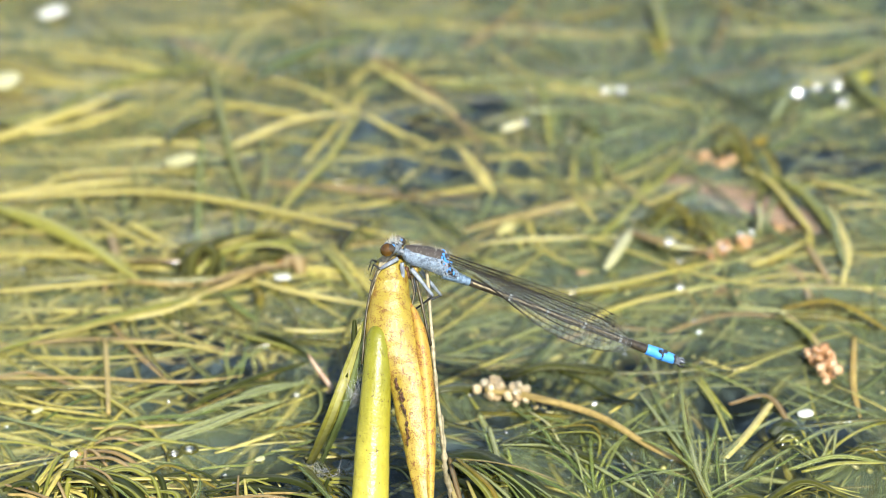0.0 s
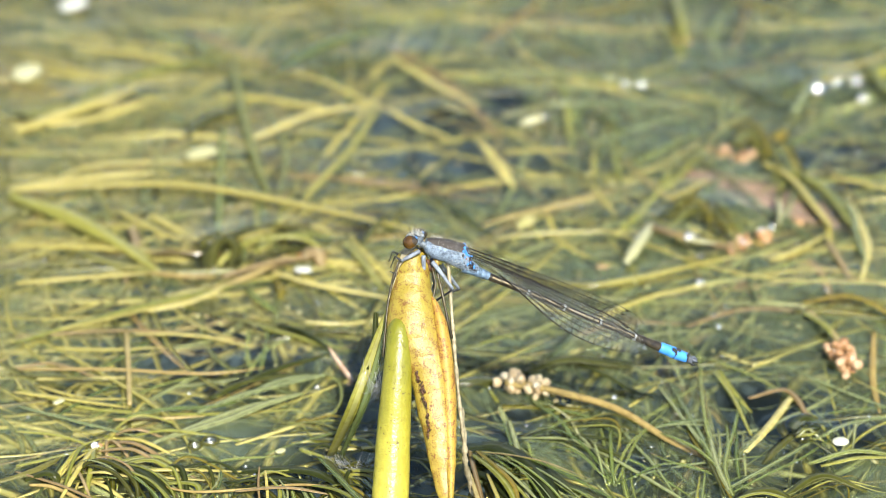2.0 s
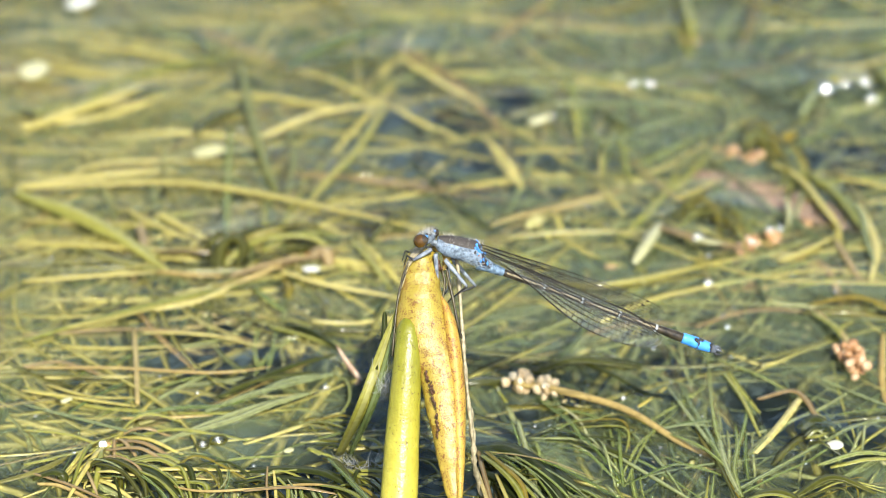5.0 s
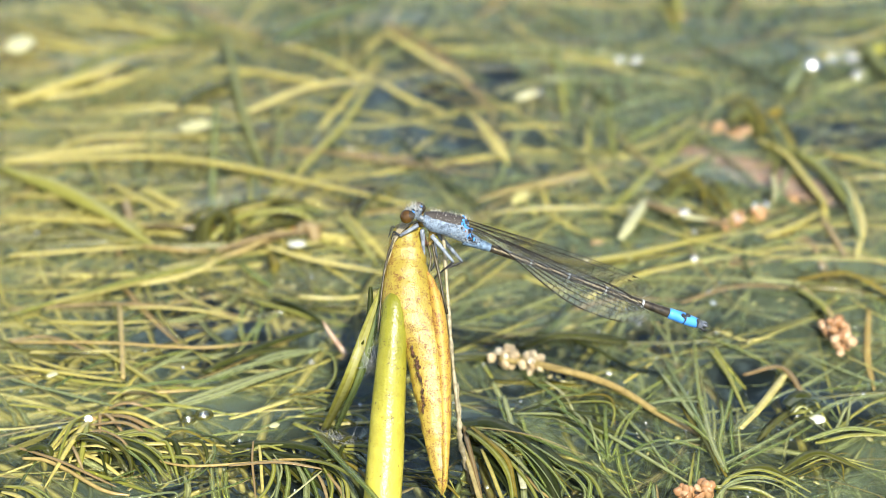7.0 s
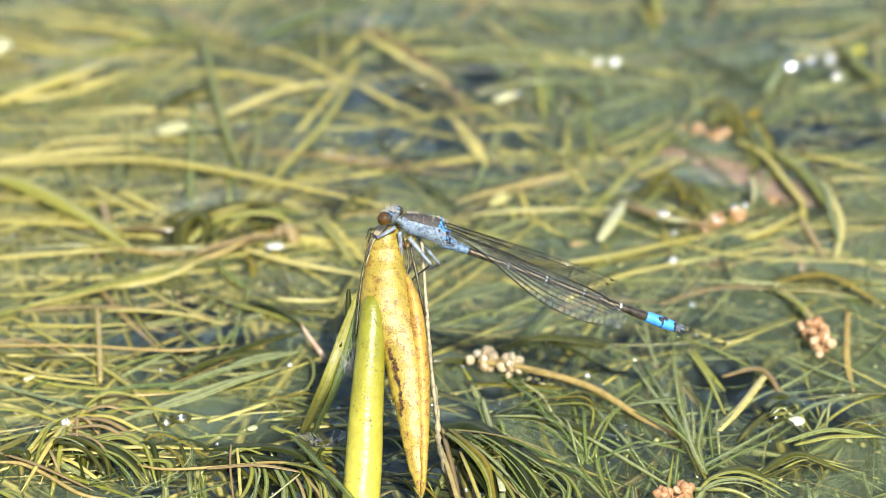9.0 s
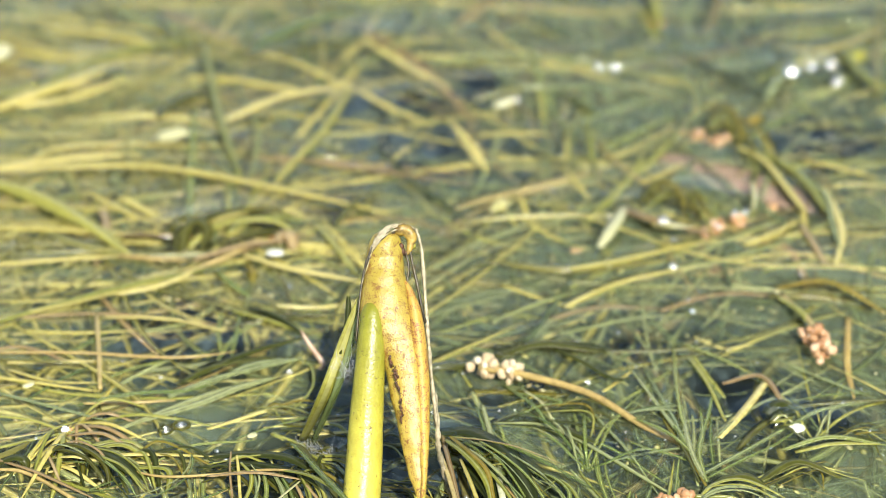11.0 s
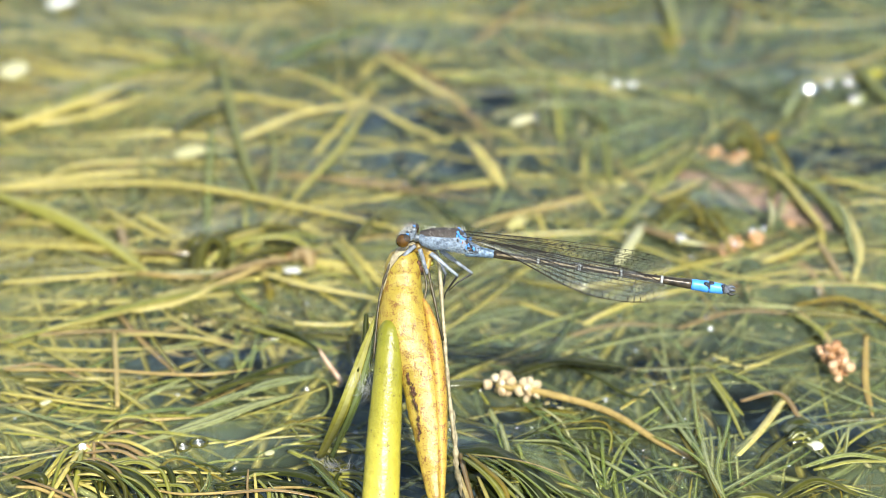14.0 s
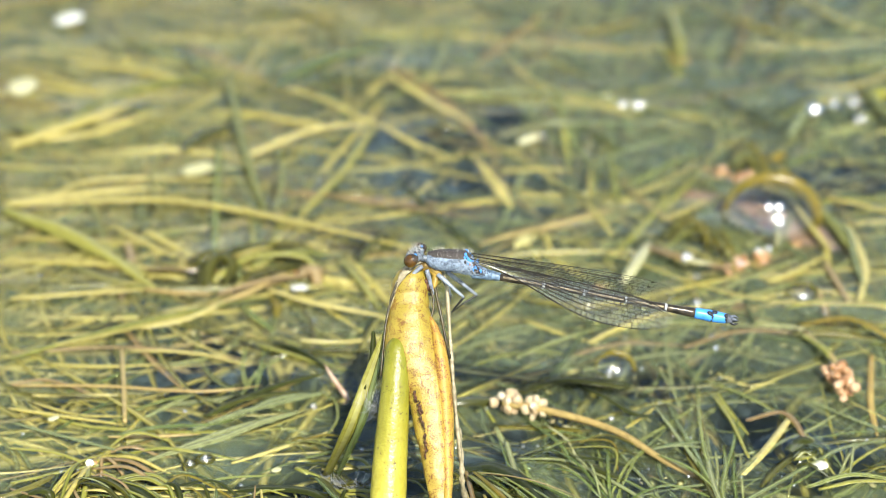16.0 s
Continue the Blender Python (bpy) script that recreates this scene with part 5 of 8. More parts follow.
strand("yellow", 0.67, (-40.71, 32.94, 0.30), (-35.57, 33.03, 0.40), (-30.18, 33.56, 0.20), thick=0.30, tip=0.30)
strand("yellow", 0.67, (-42.97, 29.97, 0.40), (-36.42, 28.25, 0.50), (-29.39, 26.81, 0.30), thick=0.30, tip=0.30)
strand("stalk", 0.48, (-30.84, 24.12, 0.40), (-25.83, 24.20, 0.50), (-20.61, 25.09, 0.30), thick=0.60, tip=0.30)
strand("dark", 0.91, (-20.52, 29.08, 0.20), (-16.94, 31.48, 0.80), (-11.32, 33.27, 0.90), (-6.50, 33.62, 0.20), thick=0.30, tip=0.30)
strand("sage", 1.03, (-21.55, 25.64, 0.40), (-17.01, 28.45, 0.90), (-12.36, 30.60, 1.10), (-7.09, 33.61, 0.80), thick=0.30, tip=0.70)
strand("sage", 1.19, (-24.56, 20.38, 0.40), (-18.10, 23.56, 0.80), (-13.90, 26.80, 0.90), (-10.06, 29.55, 0.60), thick=0.30, tip=0.60)
strand("green", 0.84, (-31.45, 24.15, 0.20), (-25.45, 26.15, 0.50), (-19.56, 26.75, 0.60), (-15.32, 29.68, 0.30), thick=0.30, tip=0.30)
strand("olive", 0.36, (-7.69, 33.44, 0.90), (-5.83, 31.27, 1.10), (-5.44, 27.60, 0.90), (-6.67, 24.42, 0.60), (-8.20, 22.68, 0.30), thick=0.30, tip=0.60)
strand("green", 0.55, (-37.44, 24.78, 0.20), (-34.13, 29.01, 0.40), (-30.69, 32.67, 0.20), thick=0.30, tip=0.30)
strand("sage", 0.85, (-21.58, 35.43, -0.50), (-25.98, 30.83, -0.40), (-29.16, 26.97, -0.50), thick=0.30, tip=0.30)
strand("green", 0.62, (-17.16, 45.74, -0.80), (-17.10, 40.80, -0.80), (-16.26, 35.74, -1.00), thick=0.30, tip=0.30)
strand("green", 0.62, (-14.91, 45.15, -0.80), (-14.99, 39.61, -0.80), (-15.15, 35.17, -1.00), thick=0.30, tip=0.30)
strand("olive", 0.69, (-15.83, 45.29, 0.20), (-11.91, 42.97, 0.50), (-7.75, 40.77, 0.20), thick=0.30, tip=0.30)
strand("dark", 0.63, (-13.69, 46.13, 0.10), (-10.68, 43.29, 0.50), (-7.42, 40.34, 0.10), thick=0.30, tip=0.30)
strand("olive", 0.45, (37.77, 35.10, 0.20), (39.27, 28.75, 0.50), (40.51, 21.68, 0.10), thick=0.30, tip=0.70)
strand("green", 0.48, (36.32, 15.08, 0.10), (35.59, 24.95, 0.40), (36.22, 40.56, -0.40), thick=0.30, tip=0.30)
strand("sage", 0.48, (36.47, 15.08, 0.10), (33.33, 24.33, 0.40), (30.03, 36.29, -0.40), thick=0.30, tip=0.30)
strand("green", 0.44, (36.62, 15.09, 0.10), (38.76, 23.23, 0.40), (40.10, 30.20, -0.20), thick=0.30, tip=0.30)
strand("sage", 0.44, (36.06, 15.64, 0.10), (34.50, 23.17, 0.40), (32.17, 34.12, -0.40), thick=0.30, tip=0.30)
strand("green", 0.46, (37.10, 38.76, 0.10), (41.64, 34.67, 0.30), (45.15, 30.87, 0.00), thick=0.30, tip=0.30)
strand("sage", 0.56, (47.06, 36.20, 0.00), (51.65, 31.40, 0.30), (58.08, 26.81, 0.00), thick=0.30, tip=0.30)
strand("sage", 0.41, (27.85, 22.33, 0.20), (31.99, 23.40, 0.60), (36.45, 23.75, 0.20), thick=0.30, tip=0.30)
strand("pale", 0.29, (18.28, 28.02, 0.20), (20.38, 24.58, 0.50), (21.50, 20.85, 0.20), thick=0.30, tip=0.30)
strand("green", 0.36, (47.43, 25.72, 0.10), (52.34, 26.99, 0.40), (58.25, 27.99, 0.20), thick=0.30, tip=0.30)
strand("sage", 0.71, (47.83, 21.09, -0.20), (52.02, 24.48, 0.10), (58.09, 26.71, -0.20), thick=0.30, tip=0.30)
strand("dark", 0.84, (20.74, 38.49, 0.00), (24.64, 34.24, 0.60), (28.31, 30.24, 0.50), (30.47, 30.83, 0.00), thick=0.30, tip=0.30)
strand("dark", 0.86, (15.59, 36.87, 0.00), (20.85, 37.48, 0.60), (26.12, 37.48, 0.50), (29.06, 36.88, 0.00), thick=0.30, tip=0.30)
strand("dark", 1.79, (45.05, 22.89, 0.00), (46.71, 24.20, 0.90), (48.93, 23.71, 0.00), thick=0.40, tip=0.30)
strand("dark", 1.07, (50.37, 16.85, 0.10), (53.33, 17.47, 0.90), (57.19, 17.30, 0.60), thick=0.30, tip=0.30)
strand("olive", 0.69, (47.40, 15.36, 0.20), (51.45, 16.20, 0.90), (56.73, 16.43, 0.80), thick=0.30, tip=0.30)
strand("bronze", 0.96, (12.55, 28.63, -0.80), (17.34, 28.08, -0.60), (23.42, 27.88, -0.80), thick=0.30, tip=0.30)
strand("yellow", 0.49, (27.29, 28.52, -0.60), (29.02, 30.52, -0.50), (30.98, 33.18, -0.60), thick=0.30, tip=0.70)
strand("olive", 0.45, (10.98, 34.13, -0.60), (11.61, 31.49, -0.50), (12.39, 29.22, -0.60), thick=0.30, tip=0.80)
strand("bronze", 1.61, (-23.02, 59.70, 0.20), (-22.78, 63.02, 1.60), (-21.48, 64.55, 2.00), (-20.08, 62.94, 1.40), (-20.84, 60.22, 0.20), thick=0.25, tip=0.30)
strand("bronze", 1.10, (-20.13, 64.65, 0.40), (-17.17, 66.89, 1.60), (-14.38, 68.12, 2.00), (-11.30, 68.28, 1.40), (-9.15, 67.94, 0.30), thick=0.30, tip=0.30)
strand("olive", 1.43, (-17.99, 64.46, 0.20), (-15.23, 66.15, 1.20), (-11.94, 66.84, 1.40), (-8.45, 68.28, 0.40), thick=0.30, tip=0.30)
strand("brown", 1.88, (-11.57, 61.90, 0.30), (-10.77, 62.72, 1.20), (-9.68, 62.24, 1.20), (-9.27, 60.65, 0.20), thick=0.30, tip=0.60)
strand("stalk", 1.03, (-20.66, 55.35, 0.50), (-17.45, 57.39, 0.80), (-14.88, 60.68, 0.80), (-13.48, 62.59, 0.50), thick=0.50, tip=0.80)
strand("yellow", 0.92, (-29.98, 48.80, 0.30), (-25.37, 50.36, 0.50), (-22.60, 52.55, 0.60), (-20.44, 55.49, 0.50), thick=0.30, tip=0.30)
strand("yellow", 1.01, (-15.24, 58.82, 0.30), (-9.69, 55.29, 0.50), (-5.71, 53.84, 0.50), (-0.85, 52.49, 0.30), thick=0.30, tip=0.30)
strand("olive", 0.89, (-6.77, 68.04, 0.00), (-4.14, 61.53, 0.30), (-1.24, 54.30, 0.20), thick=0.30, tip=0.30)
strand("bronze", 1.10, (-14.67, 57.12, 0.10), (-13.87, 53.91, 0.70), (-13.89, 52.17, 0.10), thick=0.40, tip=0.30)
strand("yellow", 1.21, (-32.40, 74.86, 0.00), (-29.09, 71.14, 0.20), (-25.95, 68.48, 0.00), thick=0.30, tip=0.30)
strand("yellow", 0.95, (-31.06, 62.69, 0.10), (-28.14, 61.88, 0.30), (-25.57, 61.94, 0.10), thick=0.30, tip=0.30)
strand("stalk", 0.89, (-30.64, 58.79, 0.10), (-26.09, 57.68, 0.30), (-22.16, 57.81, 0.10), thick=0.50, tip=0.30)
strand("green", 0.92, (-18.23, 55.10, 0.00), (-16.11, 51.32, 0.30), (-13.67, 48.67, 0.00), thick=0.30, tip=0.30)
strand("yellow", 0.94, (48.85, 90.19, 0.30), (52.13, 85.15, 0.60), (54.59, 75.45, 0.60), (55.85, 71.18, 0.30), thick=0.30, tip=0.30)
strand("sage", 0.84, (55.99, 82.50, 0.30), (58.75, 76.22, 0.60), (58.69, 68.62, 0.60), (58.79, 61.21, 0.30), thick=0.30, tip=0.30)
strand("yellow", 0.79, (57.46, 86.26, 0.20), (61.79, 83.87, 0.40), (66.69, 81.07, 0.20), thick=0.30, tip=0.30)
strand("green", 0.82, (50.25, 92.14, 0.10), (55.89, 98.30, 0.30), (60.56, 102.31, 0.10), thick=0.30, tip=0.30)
strand("bronze", 0.91, (45.74, 102.07, 0.20), (48.28, 100.55, 1.60), (49.66, 94.86, 1.60), (49.38, 90.40, 0.20), thick=0.30, tip=0.30)
strand("brown", 0.82, (54.87, 68.32, 0.00), (55.60, 63.12, 0.30), (56.49, 57.86, 0.00), thick=0.30, tip=0.70)
strand("yellow", 0.83, (46.94, 62.69, 0.10), (50.68, 65.35, 0.30), (55.22, 69.84, 0.10), thick=0.30, tip=0.30)
strand("green", 0.81, (30.93, 89.34, 0.00), (37.11, 95.76, 0.30), (42.25, 99.81, 0.10), thick=0.30, tip=0.30)
strand("yellow", 0.78, (34.91, 79.10, 0.30), (38.01, 81.24, 0.60), (41.30, 84.81, 0.30), thick=0.30, tip=0.30)
strand("bronze", 1.09, (35.37, 76.25, 0.20), (37.90, 78.23, 1.40), (39.96, 73.66, 1.40), (40.14, 69.40, 0.20), thick=0.30, tip=0.30)


# ---- tufts of thin leaves ----
def tuft(x, y, z, count, length, lean, spread, rise, width, kinds, seed, label):
    """Thin leaves that fan out from one node. lean: the middle direction in degrees in plan."""
    rng = random.Random(seed)
    base = new("pondweed_tuft")
    base.location = (x * MM, y * MM, z * MM)
    for i in range(count):
        a = radians(lean + rng.uniform(-spread, spread))
        ln = length * rng.uniform(0.5, 1.25)
        k = rng.uniform(-0.6, 0.6)
        top = (rise if z > -2 else rise * 0.6) * rng.uniform(0.3, 1.1)
        d, s = Vector((math.cos(a), math.sin(a), 0)), Vector((-math.sin(a), math.cos(a), 0))
        o = s * rng.uniform(-0.8, 0.8)
        end = -z + (rng.uniform(-3.0, 0.2) if z > -2 else rng.uniform(-5.0, -0.4))
        pts = [o, o + d * ln * 0.45 + s * k * ln * 0.1 + Vector((0, 0, top)), o + d * ln + s * k * ln * 0.42 + Vector((0, 0, end))]
        bm = sweep(bmesh.new(), spline(pts, 14), taper(14, width * rng.uniform(0.6, 1.1) / 2, 0.15), 6, 0.4)
        part("leaf", bm, rng.choice(kinds), base)
    return tagged(base, label, "pondweed", "tufts of pondweed")


tuft(-4.4, 14.9, -1.0, 8, 10.0, -60, 60, 3.0, 0.45, (LEAF_GREEN, LEAF_SAGE, LEAF_AND_SHADE_DARK,), 2, "arching green pondweed leaves beside the stem")
tuft(8.8, 19.7, -1.0, 9, 22.0, -52, 28, 3.2, 0.45, (LEAF_OLIVE, LEAF_GREEN, LEAF_OLIVE, LEAF_AND_SHADE_DARK, LEAF_SAGE,), 3, "drooping olive pondweed leaves behind the rolled leaf")
tuft(14.4, 21.5, -1.0, 9, 15.0, -30, 50, 2.5, 0.50, (LEAF_GREEN, LEAF_AND_SHADE_DARK, LEAF_SAGE,), 4, "drooping green pondweed leaves in the water")
tuft(38.2, 17.7, -3.0, 10, 26.0, 95, 55, 3.0, 0.36, (LEAF_SUNK, LEAF_SUNK,), 5, "fan of thin green pondweed leaves under the water")
tuft(34.5, 35.9, -4.0, 9, 22.0, 60, 90, 2.5, 0.40, (LEAF_SUNK, LEAF_SUNK,), 6, "thin green pondweed leaves under the water")
tuft(50.7, 19.6, -2.0, 9, 18.0, 100, 70, 3.0, 0.42, (LEAF_SUNK, LEAF_OLIVE,), 7, "green pondweed leaves arching under the water")
tuft(-32.0, 21.5, -1.0, 12, 15.0, -40, 70, 3.0, 0.60, (LEAF_OLIVE, LEAF_BROWN, LEAF_YELLOW,), 8, "olive pondweed leaves spreading from an orange node")
tuft(-35.8, 12.5, -1.0, 9, 18.0, 20, 60, 2.5, 0.60, (LEAF_OLIVE, LEAF_YELLOW,), 9, "olive pondweed leaves curling at the surface")
tuft(24.7, 12.5, -1.0, 10, 17.0, 80, 70, 2.5, 0.50, (LEAF_GREEN, LEAF_SAGE,), 10, "thin green leaves of pondweed at the surface")
tuft(19.6, 43.5, -4.0, 9, 22.0, 30, 70, 2.5, 0.40, (LEAF_SUNK,), 11, "thin green pondweed leaves under the water")
tuft(48.9, 71.3, -2.0, 10, 30.0, 150, 80, 2.5, 0.65, (LEAF_SUNK, LEAF_OLIVE,), 12, "green pondweed leaves round a node under the water")
tuft(26.3, 86.0, -3.0, 12, 32.0, 60, 120, 2.5, 0.65, (LEAF_SUNK, LEAF_OLIVE, LEAF_YELLOW,), 13, "loose yellow-green pondweed leaves under the water")
tuft(-17.8, 66.7, -2.0, 11, 28.0, 20, 90, 2.5, 0.80, (LEAF_OLIVE, LEAF_YELLOW,), 14, "olive pondweed leaves round an orange node")


# ---- fruit heads, petals, bubbles and added glints ----
def nut_mesh():
    bm = bmesh.new()
    blob(bm, (0, 0, 0), (0.70, 0.56, 0.60), None, 10, 8)
    for v in bm.verts:
        v.co += 0.2 * Vector(noise.noise_vector(v.co * 1.9))
    me = bpy.data.meshes.new("nutlet")
    bm.to_mesh(me)
    bm.free()
    me.transform(Matrix.Scale(MM, 4))
    me.polygons.foreach_set("use_smooth", [True] * len(me.polygons))
    return me


def fruit_head(a, b, count, material, label, size, seed, stalk=None, stalk_width=0.8, stalk_material=None):
    """Nutlets packed round the line from a to b, with the stalk that carries them."""
    rng = random.Random(seed)
    a, b = Vector(a), Vector(b)
    head = new("pondweed_fruit_head")
    head.location = a * MM
    me = nut_mesh()
    me.materials.append(material)
    ax = (b - a).normalized()
    s = ax.cross(Vector((0, 0, 1))).normalized()
    for i in range(count):
        u = (i + rng.uniform(-0.4, 0.4)) / count
        u += 0.10 * math.sin(4 * math.pi * u)
        ang = i * 2.4
        q = (b - a) * u + (s * math.cos(ang) + s.cross(ax) * math.sin(ang)) * size * rng.uniform(0.35, 1.3)
        ob = new("nutlet", me)
        ob.parent = head
        ob.matrix_basis = Matrix.Translation(q * MM) @ Euler((rng.random() * 6, rng.random() * 6, rng.random() * 6)).to_matrix().to_4x4() @ Matrix.Diagonal((rng.uniform(0.6, 1.25), rng.uniform(0.6, 1.15), rng.uniform(0.55, 1.1), 1))
    if stalk:
        pts = spline([Vector(p) - a for p in stalk], 18)
        part("stalk", sweep(bmesh.new(), pts, [stalk_width / 2 * (1 - 0.25 * i / 18) for i in range(19)], 8), stalk_material or STALK_TAN, head)
    return tagged(head, label, "fruit head", "fruit heads of pondweed")


def petal(at, r, material, label, turn=0.0, squash=0.6, dome=0.25):
    bm = bmesh.new()
    blob(bm, (0, 0, 0), (r, r * squash, r * dome), None, 14, 8)
    for v in bm.verts:
        v.co.z += 0.12 * r * math.sin(v.co.x / r * 2.4) + 0.05 * r * noise.noise(v.co * (2 / r))
    ob = part("floating_petal", bm, material)
    ob.matrix_basis = pose(at[0] * MM, at[1] * MM, at[2] * MM, 0, 0, turn)
    return tagged(ob, label, "petal", "scraps on the water")


def bubble(at, r, flat=0.45):
    """A flattened silvery bubble, tilted to the sun and added as a glint."""
    bm = bmesh.new()
    blob(bm, (0, 0, 0), (r, r * flat, r), pose(0, 0, 0, -38 + random.uniform(-6, 6), 0, 15), 16, 12)
    ob = part("glint_bubble", bm, GLINT_SILVER if flat > 0.6 else CLEAR_BUBBLE)
    ob.location = Vector(at) * MM
    if flat <= 0.6:
        # ring shape imitates a blurred glint
        loop = [pose(0, 0, 0, -38, 0, 15) @ Vector((0.85 * r * math.cos(a), -0.3 * r, 0.85 * r * math.sin(a))) for a in np.linspace(0, 2 * math.pi, 17)]
        part("glint_ring", sweep(bmesh.new(), loop, r * 0.26, 6, caps=False), GLINT_SILVER, ob, "silvery ring imitating the ring of a blurred glint")
    return tagged(ob, "flat silvery bubble added as a glint at the water's surface", "bubble", "air bubbles")


def rising_bubble(r, spots, rim=0.13, dome=False):
    """A big clear bubble with silvery blobs added on its skin as glints; a dome stands half out of the water. A bronze
    rim imitates dark weed mirrored in the skin, on a dome along its back.
    """
    bm = bmesh.new()
    blob(bm, (0, 0, 0), (r, r, r * (0.85 if dome else 0.6)), None, 24, 16)
    ob = part("rising_bubble", bm, CLEAR_BUBBLE)
    bm = bmesh.new()
    if dome:
        turns = np.linspace(-0.25, 2.95, 29)
        loop = [Vector((r * 0.97 * math.cos(a), r * 0.35 * math.sin(a), r * 0.8 * math.sin(a))) for a in turns]
        sweep(bm, loop, [r * rim * (0.25 + math.sin(math.pi * i / 28) ** 0.8 * (1.15 - 0.6 * i / 28)) for i in range(29)], 8)
    else:
        loop = [Vector((r * math.cos(a), r * math.sin(a), 0.1 * r)) for a in np.linspace(0, 2 * math.pi, 33)]
        sweep(bm, loop, r * rim, 8, caps=False)
    part("dark_rim", bm, LEAF_BRONZE, ob, "olive rim added for dark weed mirrored in the bubble")
    for x, y, z, s in spots:
        bm = bmesh.new()
        blob(bm, (x * r, y * r, z * r), (s, s * 0.45, s), pose(0, 0, 0, -38, 0, 15), 12, 8)
        part("added_glint", bm, GLINT_SILVER, ob, "silvery blob added as a glint on the bubble")
    return tagged(ob, "large clear bubble risen under the water's skin", "bubble")


fruit_head((12.82, 32.11, 1.20), (18.43, 29.64, 1.20), 24, CREAM_NUT, "cream fruit head of pondweed on a yellow stalk", 0.85, 1, [(13.32, 31.12, 1.20), (18.75, 29.39, 1.20), (25.64, 26.12, 0.90), (30.72, 21.34, 0.20), (36.41, 17.44, -1.50)], 0.95)
fruit_head((52.44, 40.10, 1.00), (53.42, 34.70, 1.00), 32, ORANGE_NUT, "orange-brown fruit head of pondweed with wet glints", 1.0, 2, [(52.76, 39.05, 1.00), (52.28, 42.99, 1.00), (50.15, 49.80, 0.20)])
fruit_head((42.08, 66.06, -0.30), (48.21, 69.89, 0.20), 18, ORANGE_NUT, "orange fruit head of pondweed lying in the water", 0.8, 3)
fruit_head((42.53, 95.63, -0.90), (48.25, 91.07, -0.60), 15, ORANGE_NUT, "orange-brown fruit head of pondweed under a leaf", 1.0, 4)
fruit_head((31.37, 3.96, 0.80), (35.58, 6.06, 0.80), 26, ORANGE_NUT, "orange-cream fruit head of pondweed at the surface", 0.65, 5, [(35.46, 6.06, 0.80), (39.78, 6.18, 0.50), (43.27, 4.73, -0.80)], 0.55, LEAF_OLIVE)
petal((-27.07, 91.36, 0.80), 2.4, LEAF_PALE, "pale yellow petal floating on the water", 5, 0.62)
petal((-54.82, 117.69, 0.80), 2.4, LEAF_PALE, "pale yellow petal floating on the water", 40, 0.9)
petal((-51.58, 142.91, 0.80), 2.3, WHITE_PETAL, "white petal floating on the water", 10, 0.8)
petal((-11.48, 58.85, 0.60), 1.2, WHITE_PETAL, "small white scrap floating on the water", -20, 0.6)
petal((17.96, 102.91, 0.40), 1.8, LEAF_PALE, "pale leaf scrap floating on the water", 20, 0.4)
petal((16.53, 73.45, -0.50), 2.0, FLAKE, "pale yellow leaf scrap at the surface", 60, 0.5)
petal((18.65, 70.80, -0.50), 1.6, FLAKE, "pale yellow leaf scrap at the surface", -35, 0.4)
petal((-37.46, 27.73, 0.50), 0.7, LEAF_PALE, "small pale scrap on the weeds", 20, 0.6)
petal((-11.64, 17.66, 0.50), 0.6, LEAF_PALE, "small pale scrap on the weeds", 20, 0.8)
white_petal = petal((49.36, 27.13, 0.50), 0.95, WHITE_PETAL, "white petal drifting on the water", -15, 0.95)
for at, r in (((-21.21, 19.26, 0.20), 0.3), ((-19.59, 19.95, 0.20), 0.35), ((46.08, 20.37, 0.30), 0.3), ((46.27, 21.99, 0.30), 0.25), ((46.31, 69.13, 1.20), 0.35), ((47.80, 69.59, 1.20), 0.35), ((43.80, 65.61, 1.20), 0.3), ((36.97, 65.32, 2.00), 0.6), ((-42.37, 109.58, 0.60), 0.35), ((17.56, 102.85, 0.60), 0.3), ((19.79, 103.59, 0.60), 0.3), ((34.03, 114.37, 0.70), 0.55), ((31.60, 114.37, 0.70), 0.5), ((59.20, 113.26, 0.50), 1.5), ((61.91, 114.03, 1.30), 0.55), ((64.82, 114.62, 1.30), 0.6), ((65.12, 109.97, 0.60), 0.65),
              ((39.00, 45.84, 0.20), 0.4), ((37.62, 56.83, 0.20), 0.4), ((38.18, 63.56, 0.20), 0.3), ((-8.26, 31.27, 0.20), 0.35), ((25.64, 29.51, 0.30), 0.25), ((-1.39, 128.15, 0.30), 0.4), ((-32.10, 18.10, 0.80), 0.4)):
    bubble(at, r, 0.7 if r > 1 or at[0] == 39.0 else 0.45)


def sunken_leaf():
    """A broad rust-coloured leaf under the surface."""
    bm = bmesh.new()
    bmesh.ops.create_grid(bm, x_segments=16, y_segments=12, size=1)
    for v in bm.verts:
        x, y = v.co.x, v.co.y
        w = math.sqrt(max(0.0, 1 - x * x * 0.92))
        v.co = Vector((12.2 * x + 2 * noise.noise((y * 2, x, 3)), 3.8 * y * w * (1 + 0.35 * noise.noise((x * 2.5, 0, 1))) + 2 * x, 1.2 * noise.noise((x * 2, y * 2, 0)) - 0.8 * y * y))
    ex = bmesh.ops.extrude_face_region(bm, geom=bm.faces[:])
    bmesh.ops.translate(bm, verts=[g for g in ex["geom"] if isinstance(g, bmesh.types.BMVert)], vec=(0, 0, -0.4))
    ob = part("sunken_leaf", bm, RUST)
    a = (48.83, 82.29, -1.90)
    ob.matrix_basis = pose(a[0] * MM, a[1] * MM, a[2] * MM, 0, 0, -45)
    tagged(ob, "broad rust-brown dead leaf sunk under the surface", "leaf")


